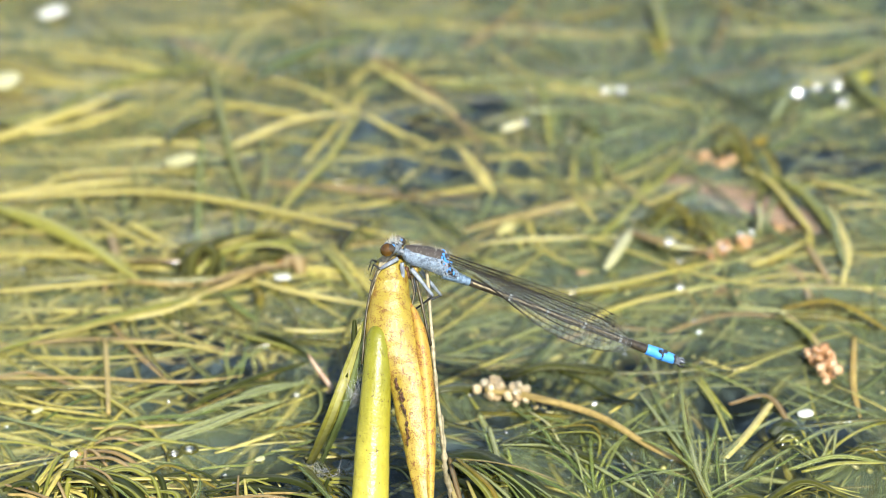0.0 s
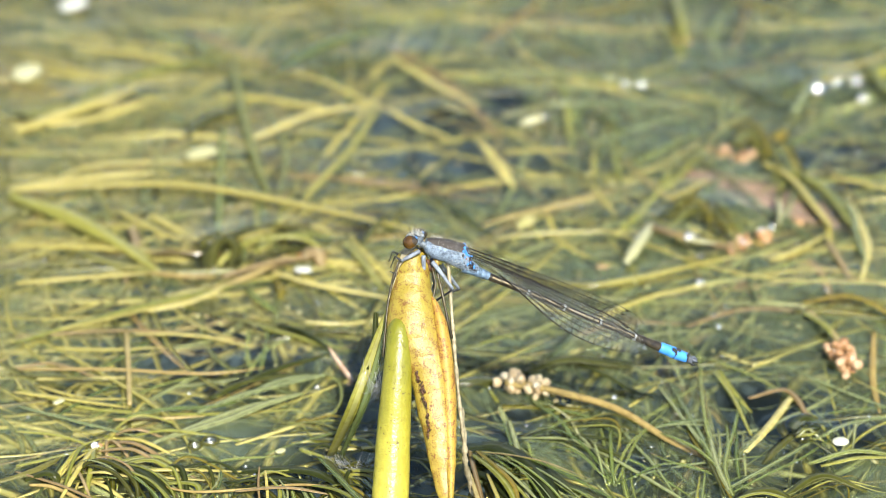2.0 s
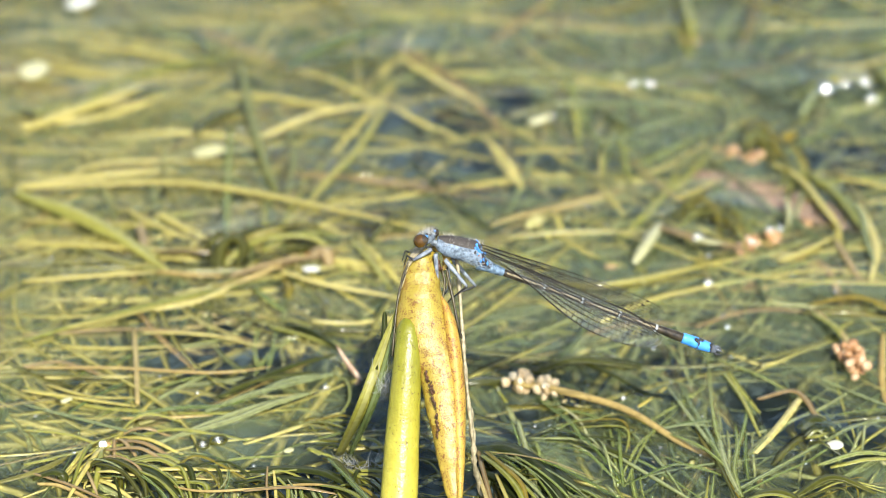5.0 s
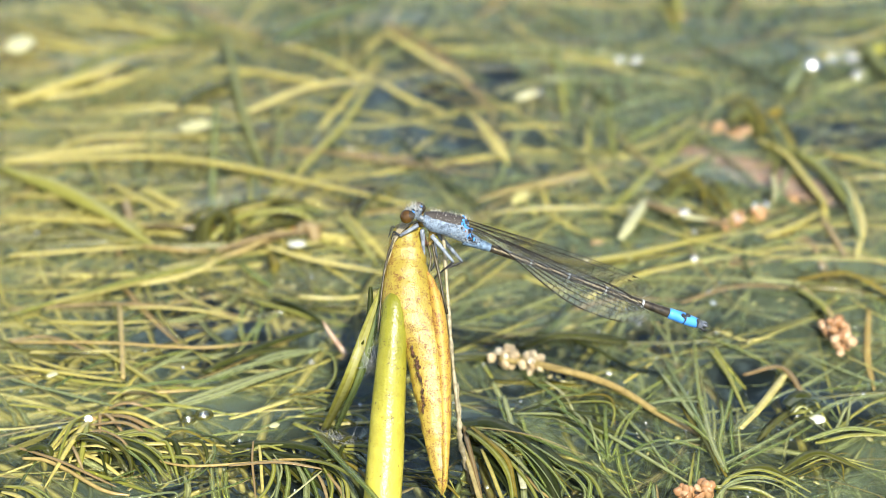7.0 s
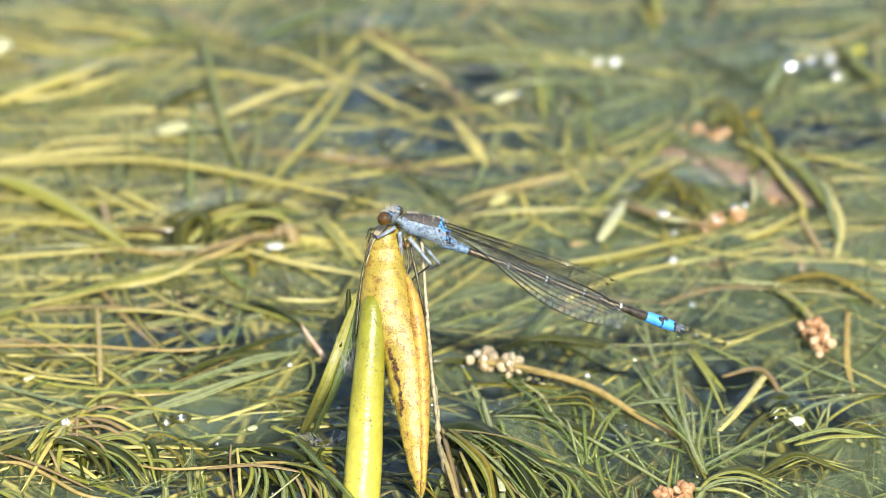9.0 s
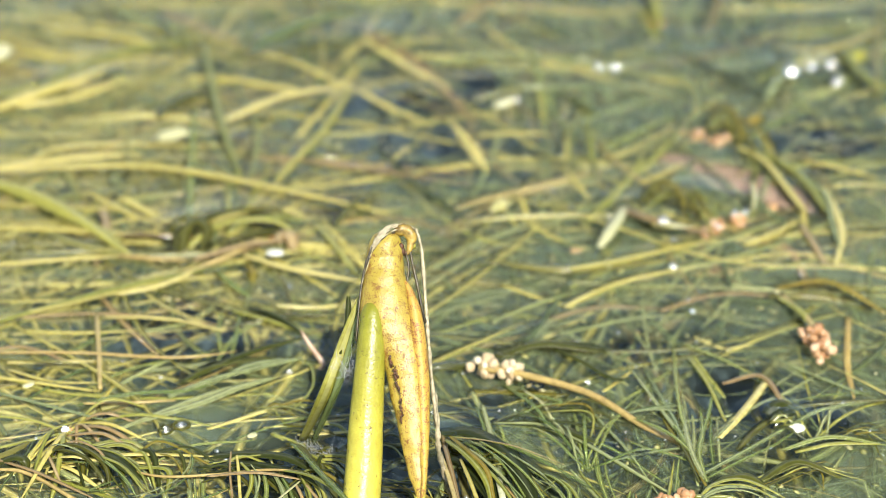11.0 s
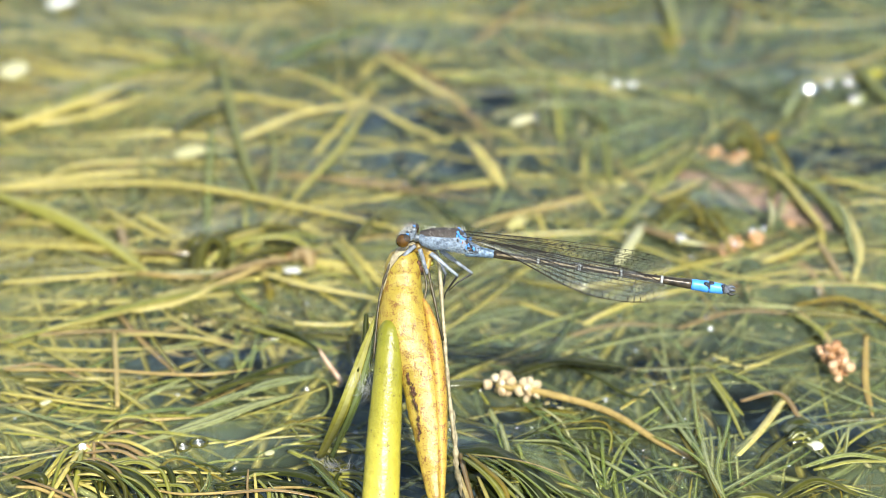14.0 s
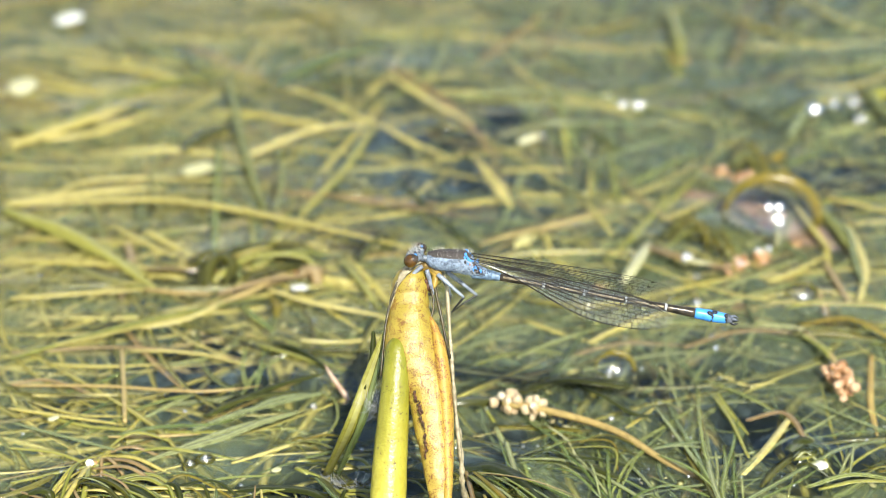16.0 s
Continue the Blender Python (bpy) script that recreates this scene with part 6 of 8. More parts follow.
# leaf nodes and humps; the dark hump imitates a reflection in raised water
for at, r, mt, lb in (((43.61, 58.08, -2.50), 1.6, ORANGE_NODE, "pale orange leaf node under the surface"), ((41.32, 132.51, -0.60), 1.6, ORANGE_NODE, "orange leaf node at the surface"), ((-32.10, 18.76, 0.30), 0.8, ORANGE_NODE, "orange leaf node at the surface"), ((-11.45, 64.19, -0.30), 1.2, ORANGE_NODE, "orange leaf node at the surface"),
                      ((26.30, 63.44, -2.00), 1.3, ORANGE_NODE, "orange leaf node under the surface"), ((51.70, 74.63, -2.00), 1.4, ORANGE_NODE, "pale orange leaf node under the surface"), ((46.71, 22.82, 0.00), 1.6, LEAF_AND_SHADE_DARK, "dark hump put in for a dark reflection in the water's rim"), ((52.14, 98.39, 0.30), 1.4, LEAF_BRONZE, "bronze wet leaf hump at the surface"),
                      ((38.85, 74.50, 0.60), 1.3, LEAF_BRONZE, "bronze wet leaf hump at the surface"), ((68.73, 118.75, 0.50), 2.4, LEAF_OLIVE, "olive leaf hump at the surface")):
    petal(at, r, mt, lb, random.uniform(-40, 40), 0.55, 0.4)
for at, r in (((-21.14, 18.90, 0.15), 0.72), ((-19.54, 19.71, 0.25), 0.85)):
    rising_bubble(r, ((-0.05, -0.55, 0.5, 0.2),), 0.25).location = Vector(at) * MM
sunken_leaf()
bubble_near = rising_bubble(2.4, ((-0.28, -0.76, 0.42, 0.24), (-0.31, -0.86, 0.22, 0.2)), 0.17, True)
bubble_far = rising_bubble(6.4, ((-0.13, -0.63, 0.63, 0.7), (0.07, -0.63, 0.63, 0.7), (0.07, -0.88, 0.42, 0.62)), 0.15, True)
bubble_side = rising_bubble(1.9, ((-0.06, -0.78, 0.42, 0.3), (0.12, -0.76, 0.48, 0.28)), 0.2, True)


def twig():
    bm = sweep(bmesh.new(), spline([(-7.14, 35.34, 3.50), (-6.40, 34.43, 2.60), (-5.63, 33.95, 1.60), (-4.50, 32.93, 0.40), (-4.84, 32.66, -0.50)], 10), [0.08, 0.16, 0.24, 0.28, 0.32, 0.34, 0.34, 0.34, 0.32, 0.3, 0.3], 8)
    tagged(part("broken_shoot", bm, PINK_SHOOT), "pinkish broken shoot sticking out of the water", "shoot")


twig()


def droplets(name, count, seed):
    """Fine wet beads strewn over the floating weeds."""
    rng = random.Random(seed)
    bm = blob(bmesh.new(), (0, 0, 0), (1, 0.5, 1), None, 8, 6)
    bead = [v.co.copy() for v in bm.verts]
    faces = [[v.index for v in f.verts] for f in bm.faces]
    bm.free()
    vs, fs = [], []
    for _ in range(count):
        x, y = rng.uniform(-60, 78), 2 + 148 * rng.random() ** 1.4
        r = rng.choice((0.05, 0.07, 0.09, 0.11, 0.16, 0.22)) * rng.uniform(0.8, 1.3)
        m = Matrix.Translation((x, y, water_height(x, y) + r * 0.2)) @ pose(0, 0, 0, -38 + rng.uniform(-10, 10), 0, rng.uniform(-10, 20))
        fs += [[len(vs) + k for k in f] for f in faces]
        vs += [(m @ (q * r)) * MM for q in bead]
    me = bpy.data.meshes.new(name)
    me.from_pydata(vs, [], fs)
    me.polygons.foreach_set("use_smooth", [True] * len(me.polygons))
    me.materials.append(BEAD)
    return tagged(new(name, me), "fine clear water beads on the floating weeds", "water beads", kind="stuff")


droplets("water_beads", 480, 5)


# ---- the bent stem with its rolled leaf ----
def stem_material(name, low, high, z_low, z_high, fleck_colour, flecks, size, rough, streak=False):
    m, n, l, p = node_material(name)
    tc = n.new("ShaderNodeTexCoord")
    sep = n.new("ShaderNodeSeparateXYZ")
    l.new(tc.outputs["Object"], sep.inputs[0])
    mr = n.new("ShaderNodeMapRange")
    mr.inputs[1].default_value, mr.inputs[2].default_value = z_low * MM, z_high * MM
    l.new(sep.outputs[2], mr.inputs[0])
    broad = noise_node(n, l, 240, 3, 0.6)
    f = math_node(n, l, "ADD", mr.outputs[0], math_node(n, l, "MULTIPLY_ADD", broad, 0.5, -0.25))
    col = ramp(n, l, f, [(0.0, low), (1.0, high)])
    fine = noise_node(n, l, size, 2, 0.6, seed=0.7)
    patch = noise_node(n, l, size * 0.16, 2, 0.5, seed=0.2)
    hit = math_node(n, l, "ADD", math_node(n, l, "MULTIPLY", fine, 0.68), math_node(n, l, "MULTIPLY", patch, 0.42))
    mask = ramp(n, l, hit, [(flecks, (0, 0, 0)), (flecks + 0.045, (1, 1, 1))])
    sub = noise_node(n, l, 900, 3, 0.6, seed=3.1)
    shade = ramp(n, l, sub, [(0.3, (0.8, 0.78, 0.7)), (0.7, (1, 1, 1))])
    col = mix(n, l, 1.0, col, shade, "MULTIPLY")
    col = mix(n, l, mask, col, fleck_colour)
    l.new(col, p.inputs["Base Color"])
    p.inputs["Roughness"].default_value = rough
    p.inputs["Specular IOR Level"].default_value = 0.5
    p.inputs["Subsurface Weight"].default_value = 0.08
    p.inputs["Subsurface Radius"].default_value = (0.0012, 0.0010, 0.0003)
    p.inputs["Subsurface Scale"].default_value = 0.6
    bump(n, l, p, math_node(n, l, "SUBTRACT", sub, math_node(n, l, "MULTIPLY", hit, 0.5)), 0.42, 0.0003)
    return m


STEM_GREEN = stem_material("green_stem", (0.54, 0.47, 0.065), (0.20, 0.20, 0.014), 3.0, 18.5, (0.11, 0.08, 0.015), 0.665, 3600, 0.36)
ROLL_YELLOW = stem_material("yellow_leaf_roll", (0.41, 0.295, 0.048), (0.33, 0.255, 0.036), 5, 25, (0.15, 0.06, 0.012), 0.585, 7600, 0.34)
LOBE_ORANGE = stem_material("orange_leaf_edge", (0.46, 0.31, 0.04), (0.42, 0.25, 0.04), 5, 25, (0.19, 0.068, 0.018), 0.58, 7000, 0.5)
HOOK_BROWN = plain("hook_brown", (0.05, 0.025, 0.006), (0.36, 0.24, 0.04), 1500, 0.35, bump_by=0.5, depth=0.0003)
SCAR_AND_SHADE = plain("brown_scar_and_shade", (0.02, 0.012, 0.006), (0.13, 0.05, 0.02), 2500, 0.6)


def build_stem():
    plant = new("bent_water_plant_stem")
    pts = [(1.62, 13.70, 19.28), (1.63, 12.89, 18.65), (1.58, 11.25, 16.75), (1.42, 9.26, 13.83), (1.13, 6.89, 9.77), (0.86, 3.46, 4.90), (0.41, -0.00, 0.00), (-0.6, -3.5, -9.0), (-1.5, -8, -20.0)]
    rad = [0.85, 1.22, 1.38, 1.58, 1.78, 1.92, 1.98, 2.0, 2.0]
    sp = spline(pts, 48)
    rs = [np.interp(i / 48 * 8, range(9), rad) for i in range(49)]
    bm = sweep(bmesh.new(), sp, rs, 24, 1.0, (0, -1, 0.4))
    for v in bm.verts:
        v.co += 0.05 * Vector(noise.noise_vector(v.co * 0.55))
    part("stem", bm, STEM_GREEN, plant, "smooth yellow-green stem with small dark dots")
    # the rolled leaf, bent over at the top and hanging
    sec = [((3.29, 19.47, 24.95), 0.75), ((3.15, 19.03, 24.55), 1.45), ((2.90, 18.31, 23.85), 1.84), ((2.80, 17.38, 22.82), 2.0), ((2.83, 16.43, 21.61), 2.14), ((2.96, 15.49, 20.44), 2.5),
           ((3.14, 14.29, 18.73), 2.98), ((3.80, 12.94, 16.98), 2.9), ((4.75, 11.30, 15.34), 2.42), ((5.24, 9.60, 13.62), 2.1), ((5.66, 7.57, 11.43), 1.86), ((6.07, 5.21, 8.77), 1.5),
           ((6.43, 2.86, 6.14), 1.0), ((6.73, 1.18, 4.12), 0.5), ((6.85, 0.46, 3.27), 0.12)]
    n = 110
    sp = spline([q for q, r in sec], n)
    rs = [np.interp(i / n * (len(sec) - 1), range(len(sec)), [r for q, r in sec]) for i in range(n + 1)]
    bm = sweep(bmesh.new(), sp, rs, 28, 0.72, (0, -0.5, 0.87))
    for v in bm.verts:
        v.co += 0.12 * Vector(noise.noise_vector(v.co * 0.4)) + 0.05 * Vector(noise.noise_vector(v.co * 1.3))
        v.co.y += 0.06 * math.sin(v.co.z * 4.2 + 1.5 * noise.noise(v.co * 0.5))
    part("leaf_roll", bm, ROLL_YELLOW, plant, "rolled yellow leaf with rust-brown flecks")
    lobe = [((5.04, 15.38, 21.32), 0.15), ((5.52, 14.45, 20.35), 0.45), ((6.00, 13.25, 18.99), 0.72), ((6.41, 11.47, 16.62), 0.84), ((6.77, 9.26, 13.83), 0.82), ((6.95, 6.89, 11.16), 0.74), ((7.07, 4.53, 8.51), 0.58), ((7.14, 1.94, 6.05), 0.34), ((6.91, 0.33, 3.79), 0.1)]
    sp = spline([q for q, r in lobe], 36)
    rs = [np.interp(i / 36 * 8, range(9), [r for q, r in lobe]) for i in range(37)]
    bm = sweep(bmesh.new(), sp, rs, 14, 1.2, (0, -1, 0.3))
    for v in bm.verts:
        v.co += 0.06 * Vector(noise.noise_vector(v.co * 0.9))
    part("leaf_edge", bm, LOBE_ORANGE, plant, "orange rolled edge of the leaf")
    # the long brown scar on the roll
    sp = spline([(3.43, 9.44, 15.64), (4.09, 8.19, 14.48), (4.56, 6.67, 12.68), (4.92, 4.91, 10.35)], 40)
    bm = bmesh.new()
    for q in sp:
        r = random.uniform(0.05, 0.2)
        blob(bm, q + Vector((random.gauss(0, 0.1), 0.02, random.gauss(0, 0.12))), (r * 0.8, 0.1, r * 1.5), pose(0, 0, 0, 0, random.uniform(-30, 30), 0), 7, 5)
    part("scar", bm, SCAR_AND_SHADE, plant, "dark brown blotched scar")
    # papery skin over the bend, and the dry hook behind it
    sp = spline([(0.58, 16.00, 21.17), (1.12, 16.68, 22.83), (1.66, 17.27, 24.20), (2.43, 17.85, 25.37), (3.43, 18.63, 25.96), (4.72, 19.35, 25.78), (6.09, 19.67, 25.20)], 30)
    bm = sweep(bmesh.new(), sp, [0.10 + 0.34 * math.sin(math.pi * min(1, i / 30)) ** 2 * (0.8 + 0.2 * math.sin(2.1 * i)) for i in range(31)], 8, 0.25, (0, -0.6, 0.8))
    part("papery_skin", bm, DRIED, plant, "dry papery strip over the bend")
    sp = spline([(3.89, 19.18, 25.19), (4.96, 19.13, 25.29), (5.62, 18.63, 24.75), (5.50, 17.98, 23.81), (5.09, 17.32, 23.22)], 16)
    bm = sweep(bmesh.new(), sp, [0.62, 0.66, 0.7, 0.72, 0.72, 0.7, 0.68, 0.64, 0.6, 0.55, 0.5, 0.44, 0.37, 0.3, 0.22, 0.15, 0.07], 14, 0.8, (0, -1, 0))
    for v in bm.verts:
        v.co += 0.14 * Vector(noise.noise_vector(v.co * 1.4)) + 0.07 * Vector(noise.noise_vector(v.co * 4.0))
    part("dry_hook", bm, HOOK_BROWN, plant, "dried brown curl behind the tip")
    # dark blobs imitate the shaded hollow between roll and curl
    bm = bmesh.new()
    for q, r in (((4.55, 17.9, 23.9), 0.34), ((4.75, 17.7, 23.5), 0.3), ((4.45, 17.5, 23.2), 0.24), ((5.1, 17.6, 23.3), 0.22)):
        blob(bm, q, (r, r, r * 1.4), None, 10, 8)
    for v in bm.verts:
        v.co += 0.12 * Vector(noise.noise_vector(v.co * 3.0))
    part("hollow_shade", bm, SCAR_AND_SHADE, plant, "black blobs put in for the shade under the curl")
    part("bud", blob(bmesh.new(), (5.85, 18.3, 23.9), (0.3, 0.3, 0.36), None, 12, 8), LEAF_OLIVE, plant, "small green bud")
    for k, (w, up) in enumerate(((0.10, 0.30), (0.07, 0.55), (0.06, -0.25))):
        sp = spline([(0.50, 15.60 - 0.3 * k, 20.9 - up), (1.12, 16.5 - 0.3 * k, 22.9), (1.75, 17.0, 24.35 - 0.3 * up), (2.6, 17.6, 25.35 - up * 0.5), (3.6, 18.4, 25.85 - up), (4.6, 19.0, 25.9 - up)], 24)
        part("skin_fold", sweep(bmesh.new(), sp, [w * (0.6 + 0.5 * math.sin(1.3 * i + k)) for i in range(25)], 6), (DRIED, DARK_FIBRE, DRIED)[k], plant, "shrivelled fold of the dry skin")
    for pts, r, mt, lb in (
        ([(6.09, 19.67, 25.20), (6.63, 18.76, 23.72), (6.87, 17.64, 21.96), (7.17, 15.17, 18.77), (7.53, 12.59, 15.26), (7.94, 10.63, 11.60), (8.42, 8.67, 7.94)], 0.2, DRIED, "thin pale dried stalk"),
        ([(5.50, 17.84, 23.62), (5.80, 16.77, 22.44), (6.28, 15.43, 20.88), (6.76, 14.20, 18.78), (7.17, 13.71, 17.22)], 0.17, DARK_FIBRE, "thin dark fibre"),
        ([(1.54, 17.17, 24.39), (0.89, 16.25, 22.73), (0.48, 15.14, 20.98), (0.20, 13.51, 18.84), (-0.03, 11.64, 16.17)], 0.12, DARK_FIBRE, "thin dark fibre along the leaf"),
        ([(5.09, 17.28, 23.52), (5.39, 16.25, 22.39), (5.16, 15.22, 21.27), (4.87, 14.64, 20.78)], 0.13, DARK_FIBRE, "thin dark fibre"),
    ):
        sp = spline(pts, 24)
        bm = sweep(bmesh.new(), sp, [r * (0.7 + 0.6 * random.random()) for _ in sp], 6)
        part("dry_fibre", bm, mt, plant, lb)
    return tagged(plant, "bent yellow-green stem in the water with a rolled speckled yellow leaf", "plant stem")


build_stem()


def build_stalk():
    """The dry stalk that stands behind the rolled leaf."""
    bm = sweep(bmesh.new(), spline([(8.12, 10.97, 10.35), (8.54, 9.59, 6.64), (8.66, 9.24, 4.39), (9.38, 10.17, 0.40), (10.27, 6.06, -1.00)], 24), [0.3 + 0.09 * math.sin(i * 1.9) for i in range(25)], 8)
    tagged(part("dry_stalk", bm, DRIED), "thin pale dried stalk standing in the water behind the leaf", "stalk")


build_stalk()


def build_blade():
    """The folded grass blade that leans against the stem."""
    base = new("grass_blade")
    a, b, c, d = (-6.16, 16.95, 0.30), (-3.29, 11.82, 9.82), (-1.49, 13.71, 14.25), (0.46, 15.34, 19.70)
    part("blade_half", sweep(bmesh.new(), spline([a, b, c, d], 24), taper(24, 0.70, 0.35), 10, 0.3, (0.3, -0.7, 0.6)), LEAF_OLIVE, base)
    a2, b2, c2, d2 = (-5.03, 16.50, 0.30), (-2.32, 11.48, 10.03), (-1.01, 13.36, 13.76), (0.22, 14.55, 18.24)
    part("blade_half", sweep(bmesh.new(), spline([a2, b2, c2, d2], 24), taper(24, 0.55, 0.3), 10, 0.3, (-0.5, -0.7, 0.5)), LEAF_GREEN, base)
    part("side_shoot", sweep(bmesh.new(), spline([(-1.84, 13.26, 13.61), (-1.14, 14.91, 15.96), (-0.97, 15.94, 17.44), (-0.97, 16.76, 18.61)], 12), taper(12, 0.3, 0.6), 8, 0.7), LEAF_AND_SHADE_DARK, base)
    return tagged(base, "folded pale green grass blade leaning against the stem", "grass blade")


build_blade()


def build_web(a, b, count, spread, seed, label):
    """Torn threads between a and b."""
    rng = random.Random(seed)
    bm = bmesh.new()
    a, b = Vector(a), Vector(b)
    for _ in range(count):
        p = a.lerp(b, rng.random()) + Vector((rng.gauss(0, spread), rng.gauss(0, spread), rng.gauss(0, 1.8 * spread)))
        q = a.lerp(b, rng.random()) + Vector((rng.gauss(0, spread), rng.gauss(0, spread), rng.gauss(0, 2.2 * spread)))
        sweep(bm, spline([p, (p + q) / 2 + Vector((0, 0, -0.4)), q], 4), 0.014, 3)
    tagged(part("spider_web", bm, WEB), label, "web")


build_web((-2.03, 11.31, 12.57), (0.03, 10.37, 13.84), 40, 0.55, 8, "torn white web between the grass blade and the stem")
build_web((-6.26, 15.91, 0.80), (-3.48, 13.77, 0.60), 34, 0.35, 9, "torn white web at the foot of the grass blade")
build_web((-3.48, 13.77, 0.60), (-1.05, 14.45, 1.60), 26, 0.35, 10, "thin white web over the wet leaves beside the stem")


# ---- the damselfly: local x to the tail, z up, origin under the head ----
def striped(name, top, side, z_cut, soft, slope=0.0, hair=0.0, rough=0.55, scale=900):
    """Dark back over a pale flank: the markings of the insect."""
    m, n, l, p = node_material(name)
    tc = n.new("ShaderNodeTexCoord")
    sep = n.new("ShaderNodeSeparateXYZ")
    l.new(tc.outputs["Object"], sep.inputs[0])
    f = noise_node(n, l, scale, 4, 0.6)
    lift = math_node(n, l, "MULTIPLY_ADD", sep.outputs[0], -slope, sep.outputs[2])
    z = math_node(n, l, "ADD", lift, math_node(n, l, "MULTIPLY_ADD", f, soft * MM, -0.5 * soft * MM))
    mask = ramp(n, l, math_node(n, l, "MULTIPLY_ADD", z, 1 / (0.25 * MM), 0.5 - z_cut / 0.25), [(0.35, (0, 0, 0)), (0.65, (1, 1, 1))])
    fine = noise_node(n, l, scale * 2.6, 3, 0.7, seed=0.4)
    blot = noise_node(n, l, scale * 1.7, 6, 0.75, seed=1.4)
    pale = mix(n, l, 1.0, ramp(n, l, fine, [(0.3, tuple(c * 0.45 for c in side)), (0.6, side)]), ramp(n, l, blot, [(0.36, (0.28, 0.29, 0.33)), (0.50, (1, 1, 1))]), "MULTIPLY")
    l.new(mix(n, l, mask, pale, top), p.inputs["Base Color"])
    p.inputs["Roughness"].default_value = rough
    p.inputs["Sheen Weight"].default_value = hair
    bump(n, l, p, fine, 0.7, 0.0003)
    return m


THORAX = striped("thorax_coat", (0.045, 0.036, 0.030), (0.25, 0.325, 0.42), 1.22, 0.35, 0.14)
HEAD_COAT = plain("head_coat", (0.012, 0.013, 0.015), (0.30, 0.36, 0.42), 2600, 0.4)
BASE_BLUE = plain("mottled_base_blue", (0.02, 0.03, 0.045), (0.21, 0.32, 0.45), 2300, 0.45)
BRONZE = plain("bronze_black", (0.016, 0.014, 0.012), (0.085, 0.066, 0.042), 1600, 0.28, 0.35)
HIGHLIGHT_TAN = plain("tan_highlight", (0.26, 0.20, 0.12), (0.48, 0.38, 0.22), 1500, 0.4)
SKY_BLUE = plain("sky_blue", (0.04, 0.24, 0.74), (0.07, 0.31, 0.84), 1200, 0.4, bump_by=0.1)
PALE_RING = plain("pale_ring", (0.26, 0.28, 0.30), (0.48, 0.5, 0.5), 1500, 0.4)
LEG_GREY = plain("leg_grey", (0.08, 0.09, 0.11), (0.30, 0.34, 0.40), 1800, 0.45)
LEG_BLACK = plain("leg_black", (0.008, 0.008, 0.010), (0.03, 0.03, 0.035), 1500, 0.35)
EYE_BROWN = plain("eye_brown", (0.040, 0.019, 0.004), (0.115, 0.055, 0.010), 450, 0.08, bump_by=0.0)
EYE_DARK = plain("eye_dark", (0.02, 0.015, 0.010), (0.06, 0.045, 0.03), 700, 0.08, bump_by=0.0)
HAIR = plain("pale_hair", (0.42, 0.40, 0.34), (0.66, 0.63, 0.56), 900, 0.5)
RUST_SPOT = plain("rust_spot", (0.16, 0.06, 0.02), (0.36, 0.15, 0.05), 1500, 0.4)
TAIL_END = plain("tail_end", (0.012, 0.013, 0.016), (0.16, 0.18, 0.22), 1400, 0.4)
VEIN = plain("wing_vein", (0.008, 0.007, 0.006), (0.03, 0.024, 0.018), 900, 0.5, spec=0.15)


def wing_membrane():
    m = bpy.data.materials.new("wing_membrane")
    m.use_nodes = True
    n, l = m.node_tree.nodes, m.node_tree.links
    n.remove(n["Principled BSDF"])
    t, g, d = n.new("ShaderNodeBsdfTransparent"), n.new("ShaderNodeBsdfGlossy"), n.new("ShaderNodeBsdfDiffuse")
    t.inputs[0].default_value = (0.985, 0.985, 0.98, 1)
    g.inputs["Roughness"].default_value = 0.22
    d.inputs[0].default_value = (0.5, 0.55, 0.55, 1)
    fr = n.new("ShaderNodeFresnel")
    fr.inputs[0].default_value = 1.5
    a, b = n.new("ShaderNodeMixShader"), n.new("ShaderNodeMixShader")
    a.inputs[0].default_value = 0.03
    l.new(t.outputs[0], a.inputs[1])
    l.new(d.outputs[0], a.inputs[2])
    l.new(math_node(n, l, "MULTIPLY", fr.outputs[0], 0.3), b.inputs[0])
    l.new(a.outputs[0], b.inputs[1])
    l.new(g.outputs[0], b.inputs[2])
    bp = n.new("ShaderNodeBump")
    bp.inputs["Strength"].default_value, bp.inputs["Distance"].default_value = 0.4, 0.0001
    l.new(noise_node(n, l, 900, 2, 0.5), bp.inputs["Height"])
    l.new(bp.outputs[0], g.inputs["Normal"])
    l.new(b.outputs[0], n["Material Output"].inputs[0])
    return m


MEMBRANE = wing_membrane()


def wing_point(u, v, span, chord):
    """u along the wing, v from the front edge (0) to the hind edge (1); the wing lies along +x, its front edge up."""
    full = 0.09 + 0.91 * smooth(0.06, 0.70, u)
    end = math.sqrt(max(0.0, 1 - max(0.0, (u - 0.74) / 0.26) ** 2.2))
    lead = 0.10 * math.sin(math.pi * u) * chord * 0.5 - 0.40 * chord * (1 - end) * full
    trail = -chord * full * (0.42 + 0.58 * end)
    x = u * span
    return Vector((x, 0.10 * math.sin(9 * u + 3 * v) * (v - 0.3), lead + (trail - lead) * v))


